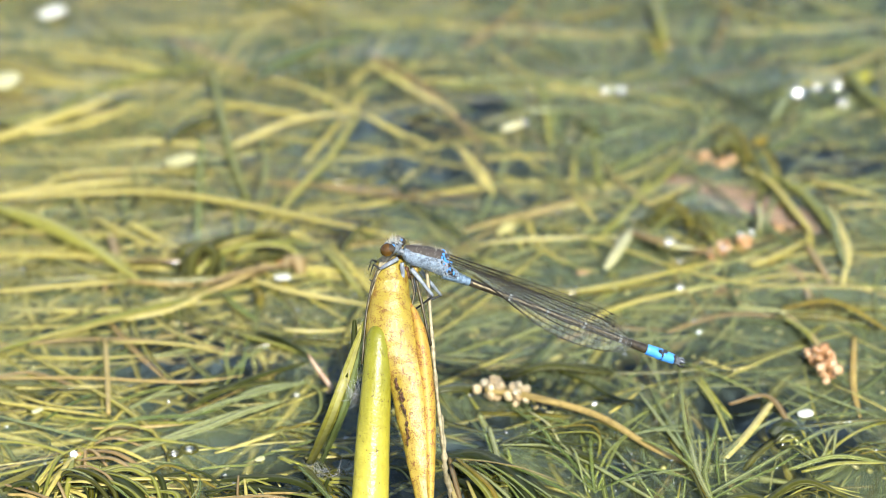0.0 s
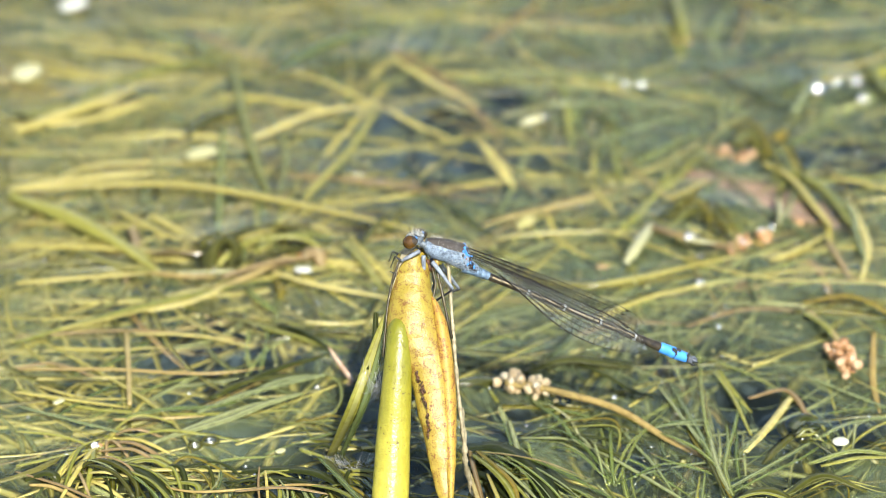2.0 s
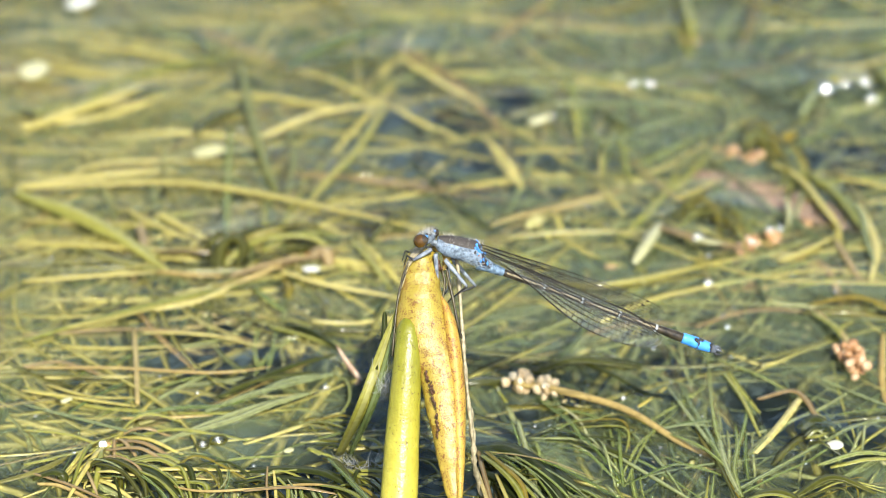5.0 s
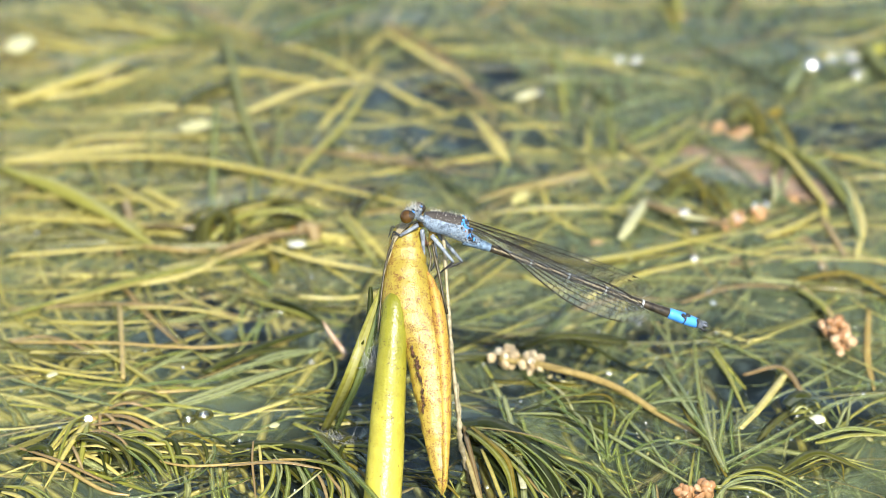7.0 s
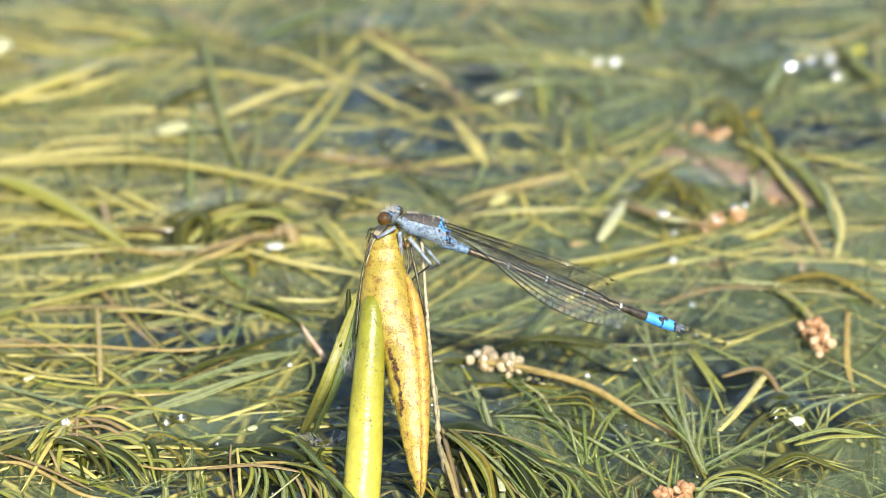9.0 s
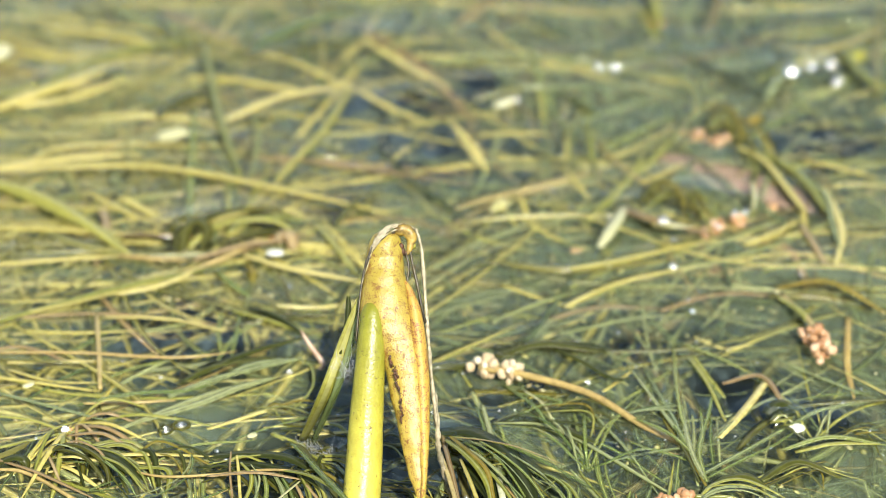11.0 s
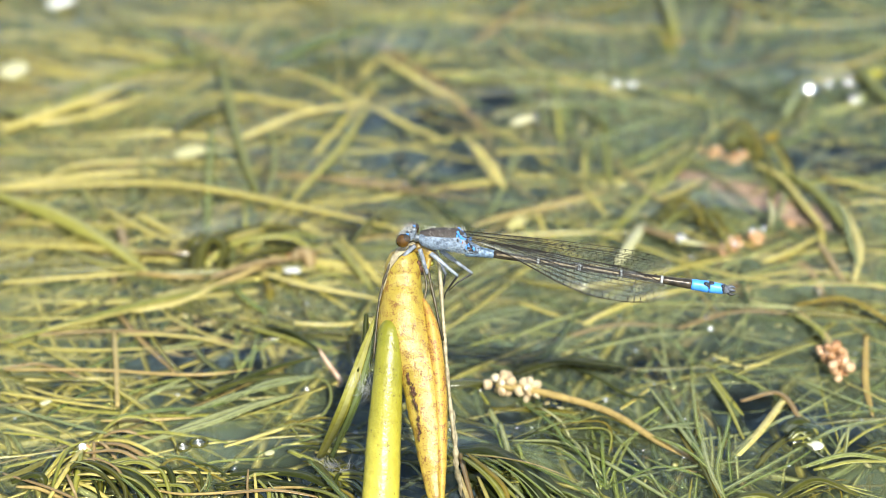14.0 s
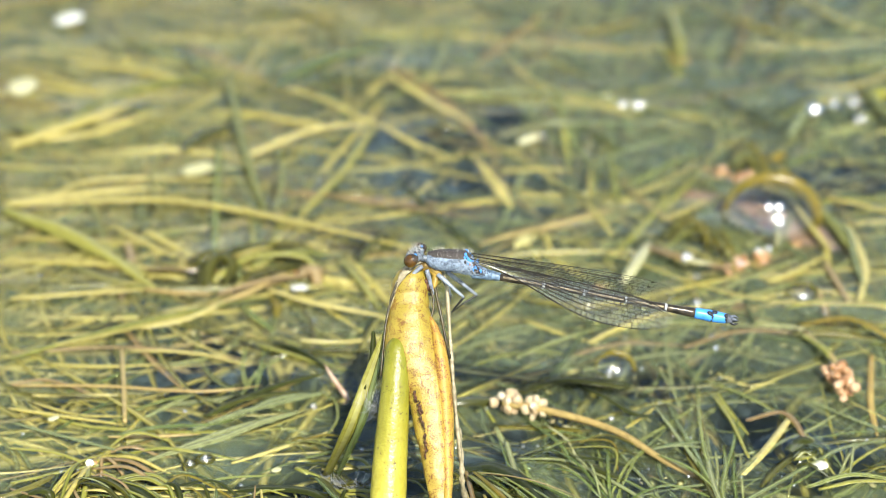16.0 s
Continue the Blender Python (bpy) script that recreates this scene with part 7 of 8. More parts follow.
def build_wing(name, parent, span, chord, seed):
    rng = random.Random(seed)
    bm = bmesh.new()
    nu, nv = 44, 8
    grid = [[bm.verts.new(wing_point(i / nu, j / nv, span, chord)) for j in range(nv + 1)] for i in range(nu + 1)]
    for i in range(nu):
        for j in range(nv):
            bm.faces.new((grid[i][j], grid[i + 1][j], grid[i + 1][j + 1], grid[i][j + 1]))
    bmesh.ops.remove_doubles(bm, verts=bm.verts, dist=1e-4)
    wing = part(name, bm, MEMBRANE, parent, "clear narrow wing with fine dark veins")
    bm = bmesh.new()
    lines = [0.0, 0.07, 0.15, 0.26, 0.38, 0.51, 0.66, 0.82, 1.0]
    for k, v in enumerate(lines):
        u1 = (0.995, 0.8, 0.99, 0.985, 0.98, 0.96, 0.92, 0.84, 0.995)[k]
        u0 = 0.0 if k in (0, 2, 4, 8) else 0.14 + 0.02 * k
        pts = [wing_point(u0 + (u1 - u0) * i / 40, v, span, chord) for i in range(41)]
        sweep(bm, pts, [(0.05 if k == 0 else 0.036 if k in (2, 8) else 0.025) * min(1.0, 0.35 + 2.2 * i / 40) * (1.3 - 0.6 * i / 40) for i in range(41)], 4)
    for k in range(len(lines) - 1):
        u = 0.17 + rng.uniform(0, 0.03) if k else 0.12
        while u < (0.8 if k == 0 else 0.97):
            step = 0.026 + 0.012 * rng.random() if k else 0.05 + 0.02 * rng.random()
            a = wing_point(u, lines[k], span, chord)
            b = wing_point(min(0.99, u + rng.uniform(-0.004, 0.006)), lines[k + 1], span, chord)
            if (a - b).length > 0.08:
                sweep(bm, [a, b], 0.03, 3, caps=False)
            u += step
    part("vein_network", bm, VEIN, wing, "dark network of veins")
    # a pale sweep paints the glint along the tip
    rim = [wing_point(u, 0.0, span, chord) for u in np.linspace(0.86, 0.998, 12)] + [wing_point(u, 1.0, span, chord) for u in np.linspace(0.998, 0.86, 12)]
    part("wing_tip_glint", sweep(bmesh.new(), rim, 0.018, 5), PALE_RING, wing, "pale line painted as a glint round the wing tip")
    bm = bmesh.new()
    c = [wing_point(u, v, span, chord) for u, v in ((0.879, 0.01), (0.893, 0.01), (0.889, 0.07), (0.875, 0.07))]
    f = bm.faces.new([bm.verts.new(q) for q in c])
    ex = bmesh.ops.extrude_face_region(bm, geom=[f])
    bmesh.ops.translate(bm, verts=[g for g in ex["geom"] if isinstance(g, bmesh.types.BMVert)], vec=(0, 0.03, 0))
    part("wing_spot", bm, VEIN, wing, "small dark wing spot", smooth=False)
    return wing


def loft(sections, sides=20, n=28):
    """A body through sections (x, z, half height, half width)."""
    bm = bmesh.new()
    cols = list(zip(*sections))
    rings = []
    for i in range(n + 1):
        u = i / n * (len(sections) - 1)
        k = min(int(u), len(sections) - 2)
        f = smooth(0, 1, u - k) * 0.5 + (u - k) * 0.5
        x, z, h, w = (c[k] + (c[k + 1] - c[k]) * f for c in cols)
        rings.append([bm.verts.new((x, w * math.cos(a), z + h * math.sin(a))) for a in (2 * math.pi * s / sides for s in range(sides))])
    for a, b in zip(rings, rings[1:]):
        for s in range(sides):
            bm.faces.new((a[s], a[(s + 1) % sides], b[(s + 1) % sides], b[s]))
    bm.faces.new(rings[0])
    bm.faces.new(rings[-1])
    return bm


def build_damselfly():
    fly = new("damselfly")
    rng = random.Random(3)
    # thorax
    bm = loft([(1.0, 0.85, 0.7, 0.6), (1.5, 0.75, 1.02, 0.95), (2.4, 0.78, 1.34, 1.2), (4.2, 1.03, 1.46, 1.32), (5.7, 1.1, 1.55, 1.28), (6.5, 0.82, 1.32, 1.1), (7.5, 0.33, 0.85, 0.82), (8.8, 0.05, 0.6, 0.6)])
    for v in bm.verts:
        v.co += 0.05 * Vector(noise.noise_vector(v.co * 1.6))
    thorax = part("thorax", bm, THORAX, fly, "pale blue hairy thorax with a black back")
    for y in (-1, 1):
        for x0, x1, r in ((3.4, 5.4, 0.03), (4.7, 6.6, 0.035)):
            pts = []
            for i in range(9):
                a = 0.95 - 1.75 * i / 8
                x = x0 + (x1 - x0) * i / 8
                h = np.interp(x, (1.5, 2.4, 4.2, 5.7, 6.5, 7.5), (0.82, 1.08, 1.35, 1.45, 1.25, 0.85))
                pts.append(Vector((x, y * (h * 0.79 * math.cos(a) + 0.01), np.interp(x, (2.4, 4.2, 5.7, 6.5, 7.5), (0.9, 1.05, 1.12, 0.82, 0.33)) + h * math.sin(a))))
            part("suture", sweep(bmesh.new(), pts, r, 6), LEG_BLACK, thorax, "thin dark line on the flank")
    bm = bmesh.new()
    for _ in range(130):
        x, a = rng.uniform(1.6, 6.6), rng.uniform(-1.2, 1.2)
        h = 1.75 + 0.2 * (x - 1.8)
        q = Vector((x, 1.1 * math.sin(a), 0.8 + (h - 0.8) * math.cos(a) * 0.96))
        d = Vector((rng.gauss(-0.1, 0.35), math.sin(a) + rng.gauss(0, 0.25), math.cos(a))).normalized() * rng.uniform(0.35, 0.75)
        sweep(bm, [q, q + d], [0.026, 0.012], 3, caps=False)
    for _ in range(420):
        x, a = rng.uniform(1.6, 7.4), rng.uniform(-1.0, 0.75)
        h = np.interp(x, (1.0, 1.5, 2.4, 4.2, 5.7, 6.5, 7.5), (0.5, 0.82, 1.08, 1.35, 1.45, 1.25, 0.85))
        zc = np.interp(x, (1.0, 2.4, 4.2, 5.7, 6.5, 7.5), (0.95, 0.9, 1.05, 1.12, 0.82, 0.33))
        y = rng.choice((-1, 1))
        q = Vector((x, y * h * 0.8 * math.cos(a), zc + h * math.sin(a)))
        sweep(bm, [q, q + Vector((rng.gauss(0.12, 0.1), y * 0.25, rng.gauss(0.0, 0.12)))], [0.020, 0.010], 3, caps=False)
    part("hair_coat", bm, HAIR, thorax, "short pale hairs")
    # small plates at the wing roots
    for y in (-1, 1):
        for name, mt, lb, count in (("root_plate", SKY_BLUE, "bright blue plate at the wing root", 20), ("root_plate", RUST_SPOT, "rust-brown plate at the wing root", 8), ("root_plate", LEG_BLACK, "black plate at the wing root", 16)):
            bm = bmesh.new()
            for _ in range(count):
                u = rng.random()
                x = 5.6 + 2.2 * u
                zc, hh, hw = (np.interp(x, (5.8, 6.5, 7.5, 8.8), q) for q in ((1.12, 0.82, 0.33, 0.05), (1.45, 1.25, 0.85, 0.6), (1.2, 1.05, 0.82, 0.6)))
                a = 1.0 - 0.75 * u + rng.gauss(0, 0.22)
                s = rng.uniform(0.12, 0.26)
                blob(bm, (x + rng.gauss(0, 0.12), y * hw * math.cos(a) * 0.97, zc + hh * math.sin(a) * 0.97), (s * 1.4, s * 0.6, s * 0.8), pose(0, 0, 0, 0, rng.uniform(0, 90), 0), 8, 6)
            part(name, bm, mt, thorax, lb)
    thorax.matrix_basis = Matrix.Translation((0.12 * MM, 0, 0.02 * MM)) @ Matrix.Diagonal((0.83, 0.88, 0.86, 1))
    bm = bmesh.new()
    for _ in range(120):          # black mottling where the thorax narrows
        x = rng.uniform(6.3, 9.2)
        zc, h = np.interp(x, (6.5, 7.5, 8.8, 9.4), (0.82, 0.33, 0.05, 0.0)), np.interp(x, (6.5, 7.5, 8.8, 9.4), (1.1, 0.83, 0.62, 0.6))
        a, y = rng.uniform(-0.9, 1.0), rng.choice((-1, 1))
        blob(bm, (x, y * h * math.cos(a) * 0.97, zc + h * math.sin(a) * 0.97), (rng.uniform(0.05, 0.2), 0.05, rng.uniform(0.04, 0.1)), pose(0, 0, 0, 0, rng.uniform(-60, 60), 0), 7, 5)
    part("dark_mottling", bm, LEG_BLACK, thorax, "black flecks behind the wing roots")
    # head, turned with the body's line across x
    bm = bmesh.new()
    blob(bm, (0.05, 0, 1.05), (0.68, 1.28, 0.56), None, 18, 12)
    blob(bm, (-0.55, 0, 0.75), (0.55, 0.75, 0.6), None, 14, 10)
    blob(bm, (-0.5, 0, 0.25), (0.42, 0.55, 0.4), None, 12, 8)
    blob(bm, (0.9, 0, 0.9), (0.55, 0.35, 0.35), None, 12, 8)
    for _ in range(26):          # dark plates of the face
        q = Vector((rng.uniform(-0.7, 0.5), rng.uniform(-0.9, 0.9), 0))
        q.z = 1.0 + 0.62 * math.sqrt(max(0.05, 1 - (q.x / 0.85) ** 2 - (q.y / 1.5) ** 2))
        blob(bm, q, (rng.uniform(0.08, 0.2), rng.uniform(0.08, 0.2), 0.07), None, 8, 6)
    head = part("head", bm, HEAD_COAT, fly, "blue-grey and black head")
    for name, mt, lb, count, s in (("face_plate", LEG_BLACK, "black mark on the face", 20, 0.14), ("face_plate", PALE_RING, "pale blue-white mark on the face", 16, 0.14)):
        bm = bmesh.new()
        for _ in range(count):
            q = Vector((rng.uniform(-0.85, 0.35), rng.choice((-1, 1)) * rng.uniform(0.05, 1.1), 0))
            q.z = 1.03 + 0.66 * math.sqrt(max(0.02, 1 - ((q.x - 0.05) / 0.95) ** 2 - (q.y / 1.55) ** 2)) - (0.5 if q.x < -0.4 else 0.0)
            blob(bm, q, (s * rng.uniform(0.6, 1.6), s * rng.uniform(0.6, 1.4), 0.06), pose(0, 0, 0, 0, rng.uniform(-50, 10), 0), 8, 6)
        part(name, bm, mt, head, lb)
    for y in (-1, 1):
        bm = bmesh.new()
        blob(bm, (-0.18, y * 1.52, 0.95), (0.72, 0.68, 0.74), None, 20, 14)
        eye = part("eye", bm, EYE_BROWN, head, "large glossy brown eye, dark above")
        bm = bmesh.new()
        blob(bm, (-0.02, y * 1.44, 1.22), (0.62, 0.60, 0.50), None, 18, 12)
        part("eye_cap", bm, EYE_DARK, eye, "dark upper part of the eye")
        bm = bmesh.new()
        blob(bm, (0.10, y * 1.05, 1.56), (0.19, 0.22, 0.13), None, 10, 8)
        part("eye_spot", bm, SKY_BLUE, head, "small blue spot behind the eye")
        bm = bmesh.new()
        sweep(bm, spline([(-0.55, y * 0.6, 1.35), (-0.95, y * 0.85, 1.9), (-1.15, y * 1.05, 2.45)], 8), [0.05 - 0.005 * i for i in range(9)], 5)
        part("antenna", bm, LEG_BLACK, head)
    bm = bmesh.new()
    for _ in range(70):
        a, b = rng.uniform(-1.1, 1.1), rng.uniform(-1.2, 0.2)
        q = Vector((0.05 + 0.75 * math.sin(b), 1.2 * math.sin(a), 1.05 + 0.6 * math.cos(a) * math.cos(b)))
        sweep(bm, [q, q + Vector((math.sin(b) + rng.gauss(0, 0.3), math.sin(a) * 0.5, 1)).normalized() * rng.uniform(0.3, 0.7)], [0.024, 0.010], 3, caps=False)
    part("hair_coat", bm, HAIR, head, "short pale hairs")
    # abdomen: segments with pale rings between
    cuts = [(5.9, 7.9, 0.70, 0.55, BASE_BLUE, "pale blue first segment mottled with black"), (7.9, 8.9, 0.54, 0.46, BASE_BLUE, "pale blue segment mottled with black"), (8.9, 13.6, 0.42, 0.36, BRONZE, ""), (13.6, 18.0, 0.36, 0.36, BRONZE, ""), (18.0, 22.4, 0.36, 0.37, BRONZE, ""),
            (22.4, 26.7, 0.37, 0.41, BRONZE, ""), (26.7, 29.8, 0.42, 0.54, BRONZE, ""), (29.8, 31.65, 0.58, 0.64, SKY_BLUE, "bright blue tail segment"), (31.65, 33.2, 0.64, 0.55, SKY_BLUE, "bright blue tail segment"), (33.2, 33.85, 0.53, 0.40, TAIL_END, "dark grey last segment")]
    for x0, x1, r0, r1, mt, lb in cuts:
        m = (x0 + x1) / 2
        seg = part("abdomen_segment", loft([(x0, 0, r0 * 0.9, r0 * 0.9), (x0 + 0.15, 0, r0, r0), (m, 0, (r0 + r1) / 2 * 0.97, (r0 + r1) / 2 * 0.97), (x1 - 0.15, 0, r1, r1), (x1, 0, r1 * 0.9, r1 * 0.9)], 16, 12), mt, fly, lb or "bronze-black abdomen segment")
        if mt is BRONZE and x1 < 29:
            part("ring", loft([(x1 - 0.16, 0, r1 * 1.02, r1 * 1.02), (x1, 0, r1 * 1.1, r1 * 1.1), (x1 + 0.12, 0, r1 * 0.98, r1 * 0.98)], 16, 4), PALE_RING, seg, "pale ring")
            # golden highlight painted as a tan rod on the near upper side only
            bm = bmesh.new()
            sweep(bm, [Vector((x0 + 0.3, -r0 * 0.85, r0 * 0.52)), Vector((x1 - 0.3, -r1 * 0.85, r1 * 0.52))], 0.11, 6)
            part("flank_highlight", bm, HIGHLIGHT_TAN, seg, "thin tan line painted as a highlight")
    bm = bmesh.new()
    for x, y, z, rx, ry in ((31.30, -0.30, 0.46, 0.30, 0.26), (31.52, -0.30, 0.36, 0.24, 0.30), (31.66, -0.46, 0.16, 0.16, 0.18), (31.85, -0.05, 0.52, 0.34, 0.32), (33.05, -0.25, 0.44, 0.20, 0.24), (33.12, -0.46, 0.16, 0.13, 0.14)):
        blob(bm, (x, y, z), (rx, ry, 0.22), None, 12, 8)
    blob(bm, (31.68, 0, 0), (0.09, 0.655, 0.655), None, 16, 10)
    blob(bm, (33.2, 0, 0.06), (0.12, 0.575, 0.56), None, 16, 10)
    part("tail_mark", bm, LEG_BLACK, fly, "small black mark between the blue segments")
    for y in (-0.18, 0.18):
        for z in (-0.2, 0.18):
            bm = bmesh.new()
            sweep(bm, spline([(33.7, y * 1.2, z * 1.2), (34.1, y * 2.0, z * 1.5), (34.5, y * 1.5, z * 0.9)], 6), [0.15, 0.16, 0.16, 0.14, 0.11, 0.08, 0.04], 6)
            part("tail_clasper", bm, TAIL_END if z > 0 else LEG_BLACK, fly)
    # legs: hip, knee, ankle, toe
    legs = []
    for name, pts in LEGS:
        bm = sweep(bmesh.new(), [Vector(pts[0]).lerp(Vector(pts[1]), i / 6) for i in range(7)], [0.23, 0.25, 0.24, 0.22, 0.2, 0.18, 0.15], 8)
        leg = part("leg", bm, LEG_GREY, fly, "grey-blue leg with black shin and spines")
        bm = sweep(bmesh.new(), spline(pts[1:3], 8), [0.14 - 0.008 * i for i in range(9)], 6)
        a, b = Vector(pts[1]), Vector(pts[2])
        for i in range(1, 7):
            q = a.lerp(b, i / 7.5)
            for s in (-1, 1):
                sweep(bm, [q, q + (b - a).normalized() * 0.35 + Vector((0.15 * s, -0.25, 0.3 * s))], [0.018, 0.006], 3, caps=False)
        part("shin", bm, LEG_BLACK, leg, "black spined shin")
        part("foot", sweep(bmesh.new(), spline(pts[2:], 8), [0.08 - 0.005 * i for i in range(9)], 6), LEG_BLACK, leg)
        legs.append((leg, Vector(pts[0]) * MM))
    wings = []
    for name, seed, at in (("forewing", 1, WING_REST[0]), ("hindwing", 2, WING_REST[1]), ("forewing", 1, WING_REST[2]), ("hindwing", 2, WING_REST[3])):
        w = build_wing(name, fly, 22.6 if name == "forewing" else 21.5, 3.35 if name == "forewing" else 3.45, seed)
        w.matrix_basis = at
        wings.append(w)
    tagged(fly, "slender blue and black damselfly with clear wings on a stem", "damselfly")
    return fly, wings, head, legs


LEGS = [
    ("fore_n", [(0.65, -0.70, -0.02), (-0.72, -1.20, -1.69), (-1.48, -0.80, -1.64), (-1.18, -0.40, -3.29)]),
    ("mid_n", [(1.18, -0.90, -0.26), (2.42, -1.50, -2.70), (-0.80, -1.30, -3.29), (-1.21, -1.00, -3.38)]),
    ("hind_n", [(2.36, -0.90, -0.52), (5.53, -1.90, -2.10), (4.65, -1.20, -4.74), (4.66, -0.80, -5.80)]),
    ("hind_f", [(3.30, 0.70, -0.90), (7.09, 1.20, -3.26), (5.71, 0.40, -4.24), (4.96, 0.20, -5.24)]),
    ("mid_f", [(2.60, 0.60, -0.90), (4.34, 1.00, -3.75), (4.33, 0.40, -4.66), (4.25, 0.20, -5.09)]),
    ("fore_f", [(0.81, 0.50, -0.40), (-0.72, 0.80, -2.05), (-1.63, 0.40, -1.75), (-1.48, 0.20, -3.03)]),
]


def wing_pose(x, y, z, droop, sweep_out, tilt):
    """droop: tip down; sweep_out: tip away from the body's line; tilt: lower edge outward."""
    return pose(x * MM, y * MM, z * MM, tilt, droop, sweep_out)


WING_REST = [wing_pose(4.9, -0.5, 1.80, 2.2, -2.0, -20), wing_pose(5.5, -0.45, 1.50, 1.3, -1.4, -26),
             wing_pose(4.9, 0.5, 1.90, -1.2, 1.8, 10), wing_pose(5.5, 0.45, 1.60, -0.8, 1.0, 14)]
damselfly, wings, fly_head, fly_legs = build_damselfly()


# ---- what moves ----
FLIGHT = [
    (0.00, 3.13, 18.16, 25.88, 24.3, 2.1),
    (0.50, 3.26, 18.16, 25.96, 23.7, 0.7),
    (1.00, 3.30, 18.16, 25.92, 23.9, 1.0),
    (1.50, 3.25, 18.16, 25.87, 24.6, 1.6),
    (2.00, 3.14, 18.16, 25.94, 26.8, 4.3),
    (2.50, 3.24, 18.16, 26.04, 25.7, 3.9),
    (3.00, 3.34, 18.16, 26.03, 23.8, 2.6),
    (5.50, 3.39, 18.16, 26.07, 22.8, 1.5),
    (6.00, 3.41, 18.16, 26.07, 23.2, 1.8),
    (6.50, 3.44, 18.16, 26.06, 22.6, 1.4),
    (7.00, 3.44, 18.16, 26.00, 22.6, 1.5),
    (7.50, 3.45, 18.16, 26.03, 22.7, 1.5),
    (8.00, 3.46, 18.16, 26.00, 22.9, 1.6),
    (8.50, 3.45, 18.16, 26.00, 22.9, 1.6),
    (9.00, 3.39, 18.16, 25.98, 23.0, 1.5),
    (10.00, 3.39, 18.16, 25.98, 23.0, 1.5),
    (10.15, 6.40, 18.20, 30.40, 9.0, 0.0),
    (10.35, 30.00, 17.00, 28.00, 4.0, 0.0),
    (10.60, 75.00, 20.00, 28.00, 0.0, 0.0),
    (10.90, 110.00, 24.00, 26.00, 0.0, 0.0),
    (11.50, 125.00, 22.00, 25.00, 0.0, 0.0),
    (12.10, 105.00, 19.00, 23.00, -3.0, 0.0),
    (12.30, 53.00, 18.00, 21.30, -6.0, 0.0),
    (12.40, 27.90, 18.50, 19.10, -5.0, 0.0),
    (12.50, 21.90, 18.60, 24.35, 5.5, 1.5),
    (12.60, -0.48, 18.70, 29.30, 6.4, 6.0),
    (12.70, 2.48, 18.90, 28.20, 10.1, 0.4),
    (12.80, 2.85, 18.96, 28.10, 16.6, -3.7),
    (13.00, 2.92, 18.96, 27.18, 12.0, 1.8),
    (13.50, 3.20, 18.96, 26.63, 9.6, -2.0),
    (14.00, 3.59, 18.96, 26.12, 7.1, -4.2),
    (14.50, 3.57, 18.96, 26.01, 8.8, -4.3),
    (15.00, 3.57, 18.96, 25.98, 8.4, -4.5),
    (15.50, 3.63, 18.96, 25.87, 8.6, -4.5),
    (16.00, 3.56, 18.96, 25.89, 9.4, -3.1),
]


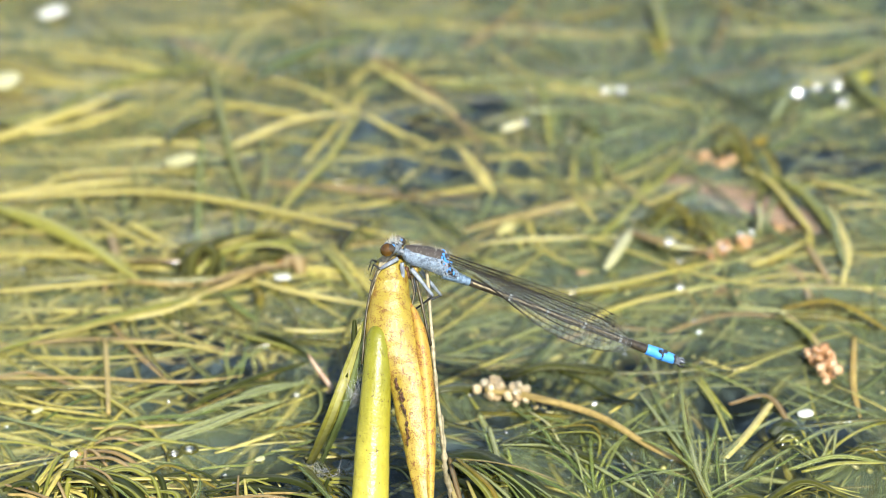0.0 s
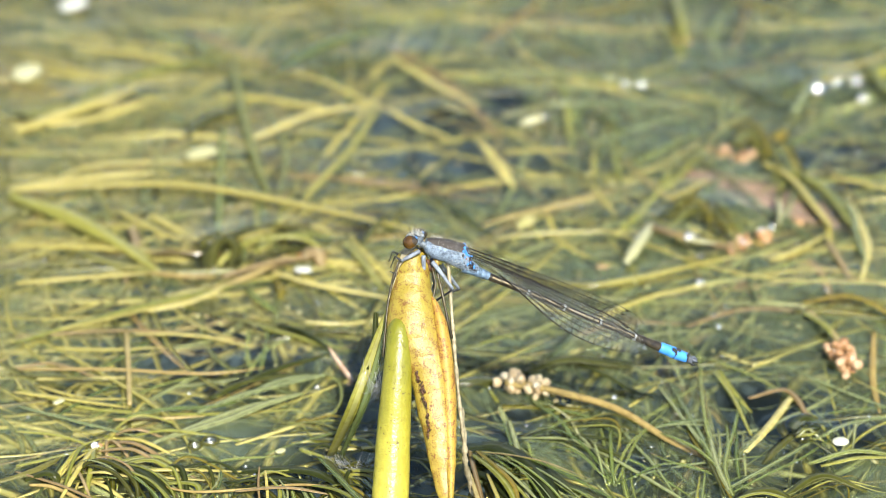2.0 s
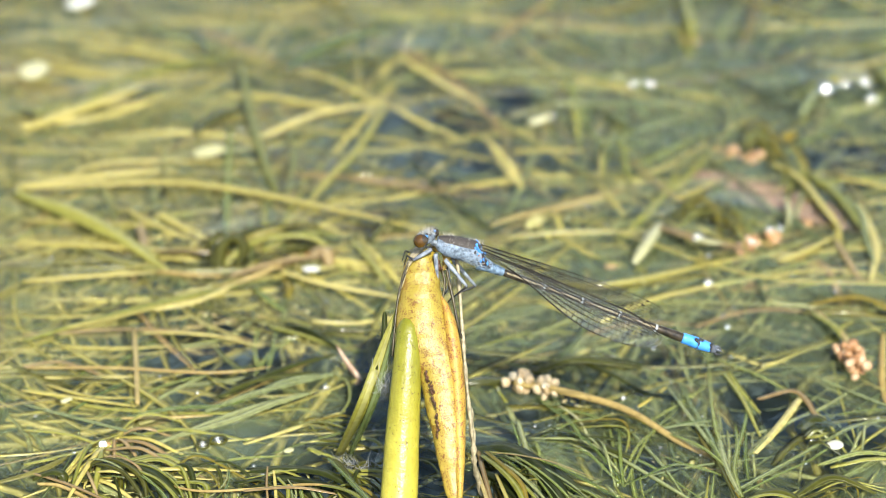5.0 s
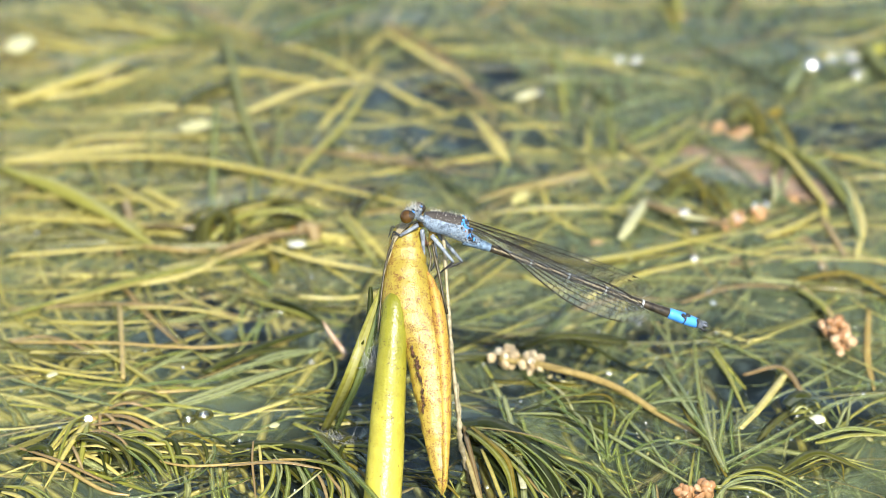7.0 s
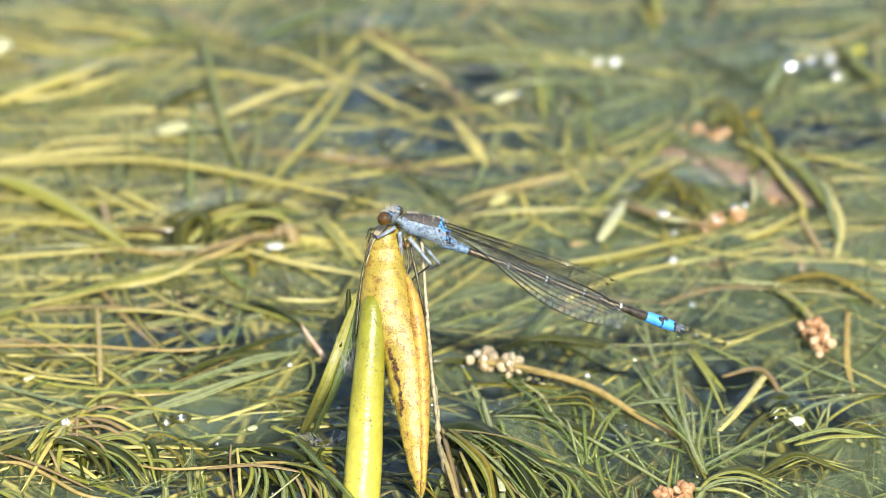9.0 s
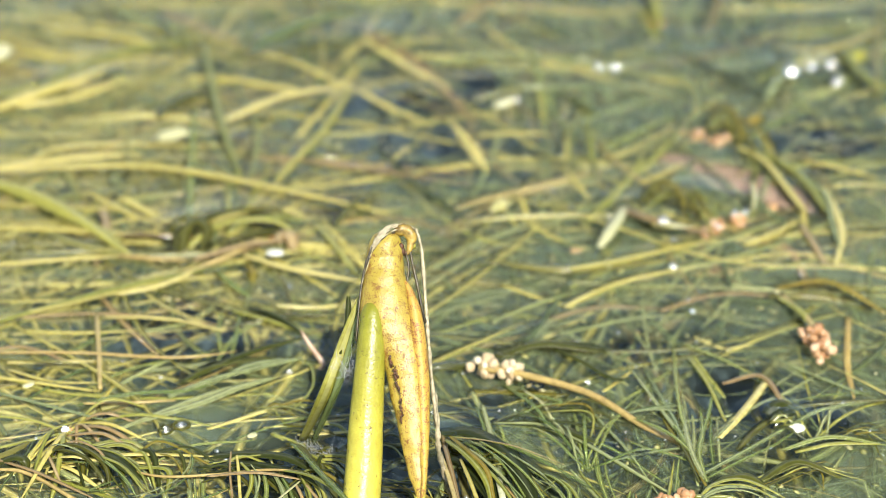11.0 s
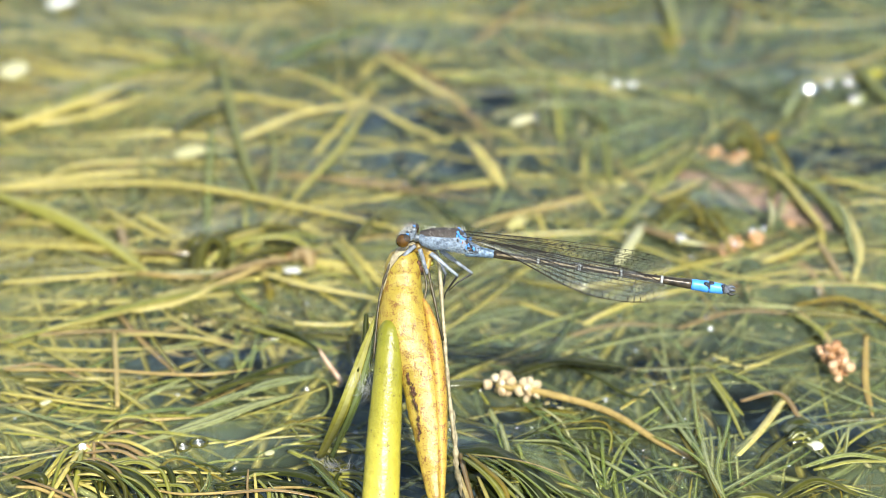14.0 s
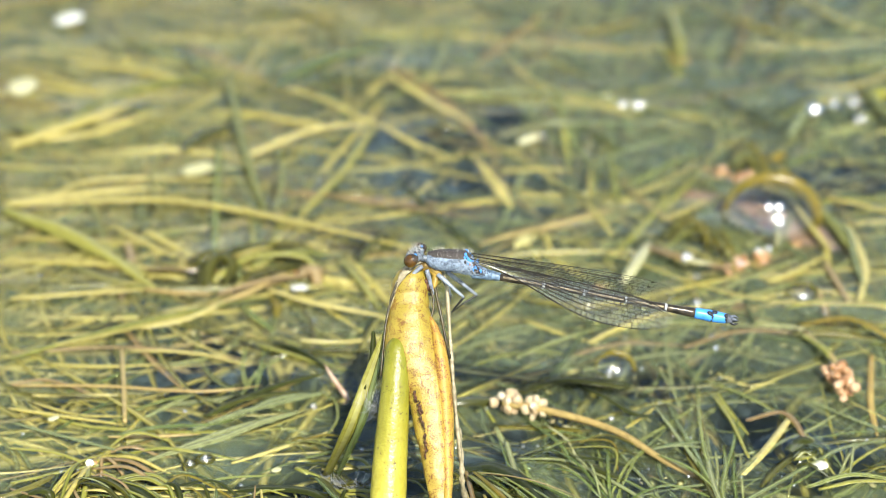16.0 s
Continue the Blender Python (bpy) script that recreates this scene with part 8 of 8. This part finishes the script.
def motions():
    walk(damselfly, [(t, pose(x * MM, y * MM, z * MM, 0, ry, rz)) for t, x, y, z, ry, rz in FLIGHT])
    walk(fly_head, [(t, pose(-0.15 * MM, 0, -0.25 * MM, 0, 0, rz)) for t, rz in ((0.0, -26), (9.9, -26), (10.5, -4), (12.4, -6), (12.9, -14), (16.0, -14))])
    # the legs keep their hold while the body turns about it
    for leg, hip in fly_legs:
        turned = Matrix.Translation(hip) @ pose(0, 0, 0, 0, 9, 2) @ Matrix.Translation(-hip)
        settled = Matrix.Translation(hip) @ pose(0, 0, 0, 0, 2, 2) @ Matrix.Translation(-hip)
        tucked = Matrix.Translation(hip) @ pose(0, 0, 0, 0, -30 if hip.x > 2.2 * MM else 38, 0) @ Matrix.Translation(-hip)
        walk(leg, [(0.0, Matrix()), (9.95, Matrix()), (10.15, tucked), (12.5, tucked), (12.6, turned), (13.2, turned), (13.8, settled), (16.0, settled)])
    # wings beat while it flies, folded while it sits
    for k, w in enumerate(wings):
        side = -1 if k < 2 else 1
        rest = WING_REST[k]
        root = rest.translation

        def beat(angle, out):
            # raised and swung out about the root
            return Matrix.Translation(root) @ pose(0, 0, 0, 0, 0, side * out) @ pose(0, 0, 0, 0, -angle, 0) @ pose(0, 0, 0, 25 * side, 0, 0)

        shut = Matrix.Translation(root) @ pose(0, 0, 0, 0, 0.6 if side > 0 else -2.6, 0) @ Matrix.Translation(-root) @ rest
        rows = [(0.0, shut), (1.6, shut), (2.4, rest), (9.9, rest)]
        t, i = 10.0, 0
        while t < 12.72:
            rows.append((round(t, 3), beat((4, 30)[i % 2] + (5 if k % 2 else 0), (26, 12)[i % 2])))
            t += 1 / 15
            i += 1
        high = Matrix.Translation(root) @ pose(0, 0, 0, 0, -4.0 if side > 0 else -0.2, 0) @ Matrix.Translation(-root) @ rest
        rows += [(12.8, high), (13.15, high), (13.8, rest), (16.0, rest)]
        walk(w, rows)
    # the white petal drifts on the water
    walk(white_petal, [
        (0.0, pose(0.04936, 0.02713, 0.00050, 0, 0, -15)),
        (0.5, pose(0.05000, 0.02569, 0.00050, 0, 0, -12)),
        (1.0, pose(0.05165, 0.02473, 0.00050, 0, 0, -9)),
        (1.5, pose(0.05171, 0.02332, 0.00050, 0, 0, -6)),
        (2.0, pose(0.05013, 0.01994, 0.00050, 0, 0, -3)),
        (2.5, pose(0.04926, 0.01902, 0.00050, 0, 0, 0)),
        (3.0, pose(0.04895, 0.01902, 0.00050, 0, 0, 3)),
        (5.5, pose(0.04834, 0.01960, 0.00050, 0, 0, 5)),
        (7.0, pose(0.04811, 0.01971, 0.00050, 0, 0, 5)),
        (16.0, pose(0.04811, 0.01971, 0.00050, 0, 0, 5)),
    ])
    for ob, x, y, t0 in ((bubble_near, 26.66, 41.02, 13.92), (bubble_far, 49.24, 80.02, 14.1), (bubble_side, 50.91, 59.55, 14.1)):
        walk(ob, [(0.0, pose(x * MM, y * MM, -0.040)), (t0, pose(x * MM, y * MM, -0.036)), (t0 + 0.4, pose(x * MM, y * MM, -0.0002)), (16.0, pose(x * MM, y * MM, -0.0002))])


motions()
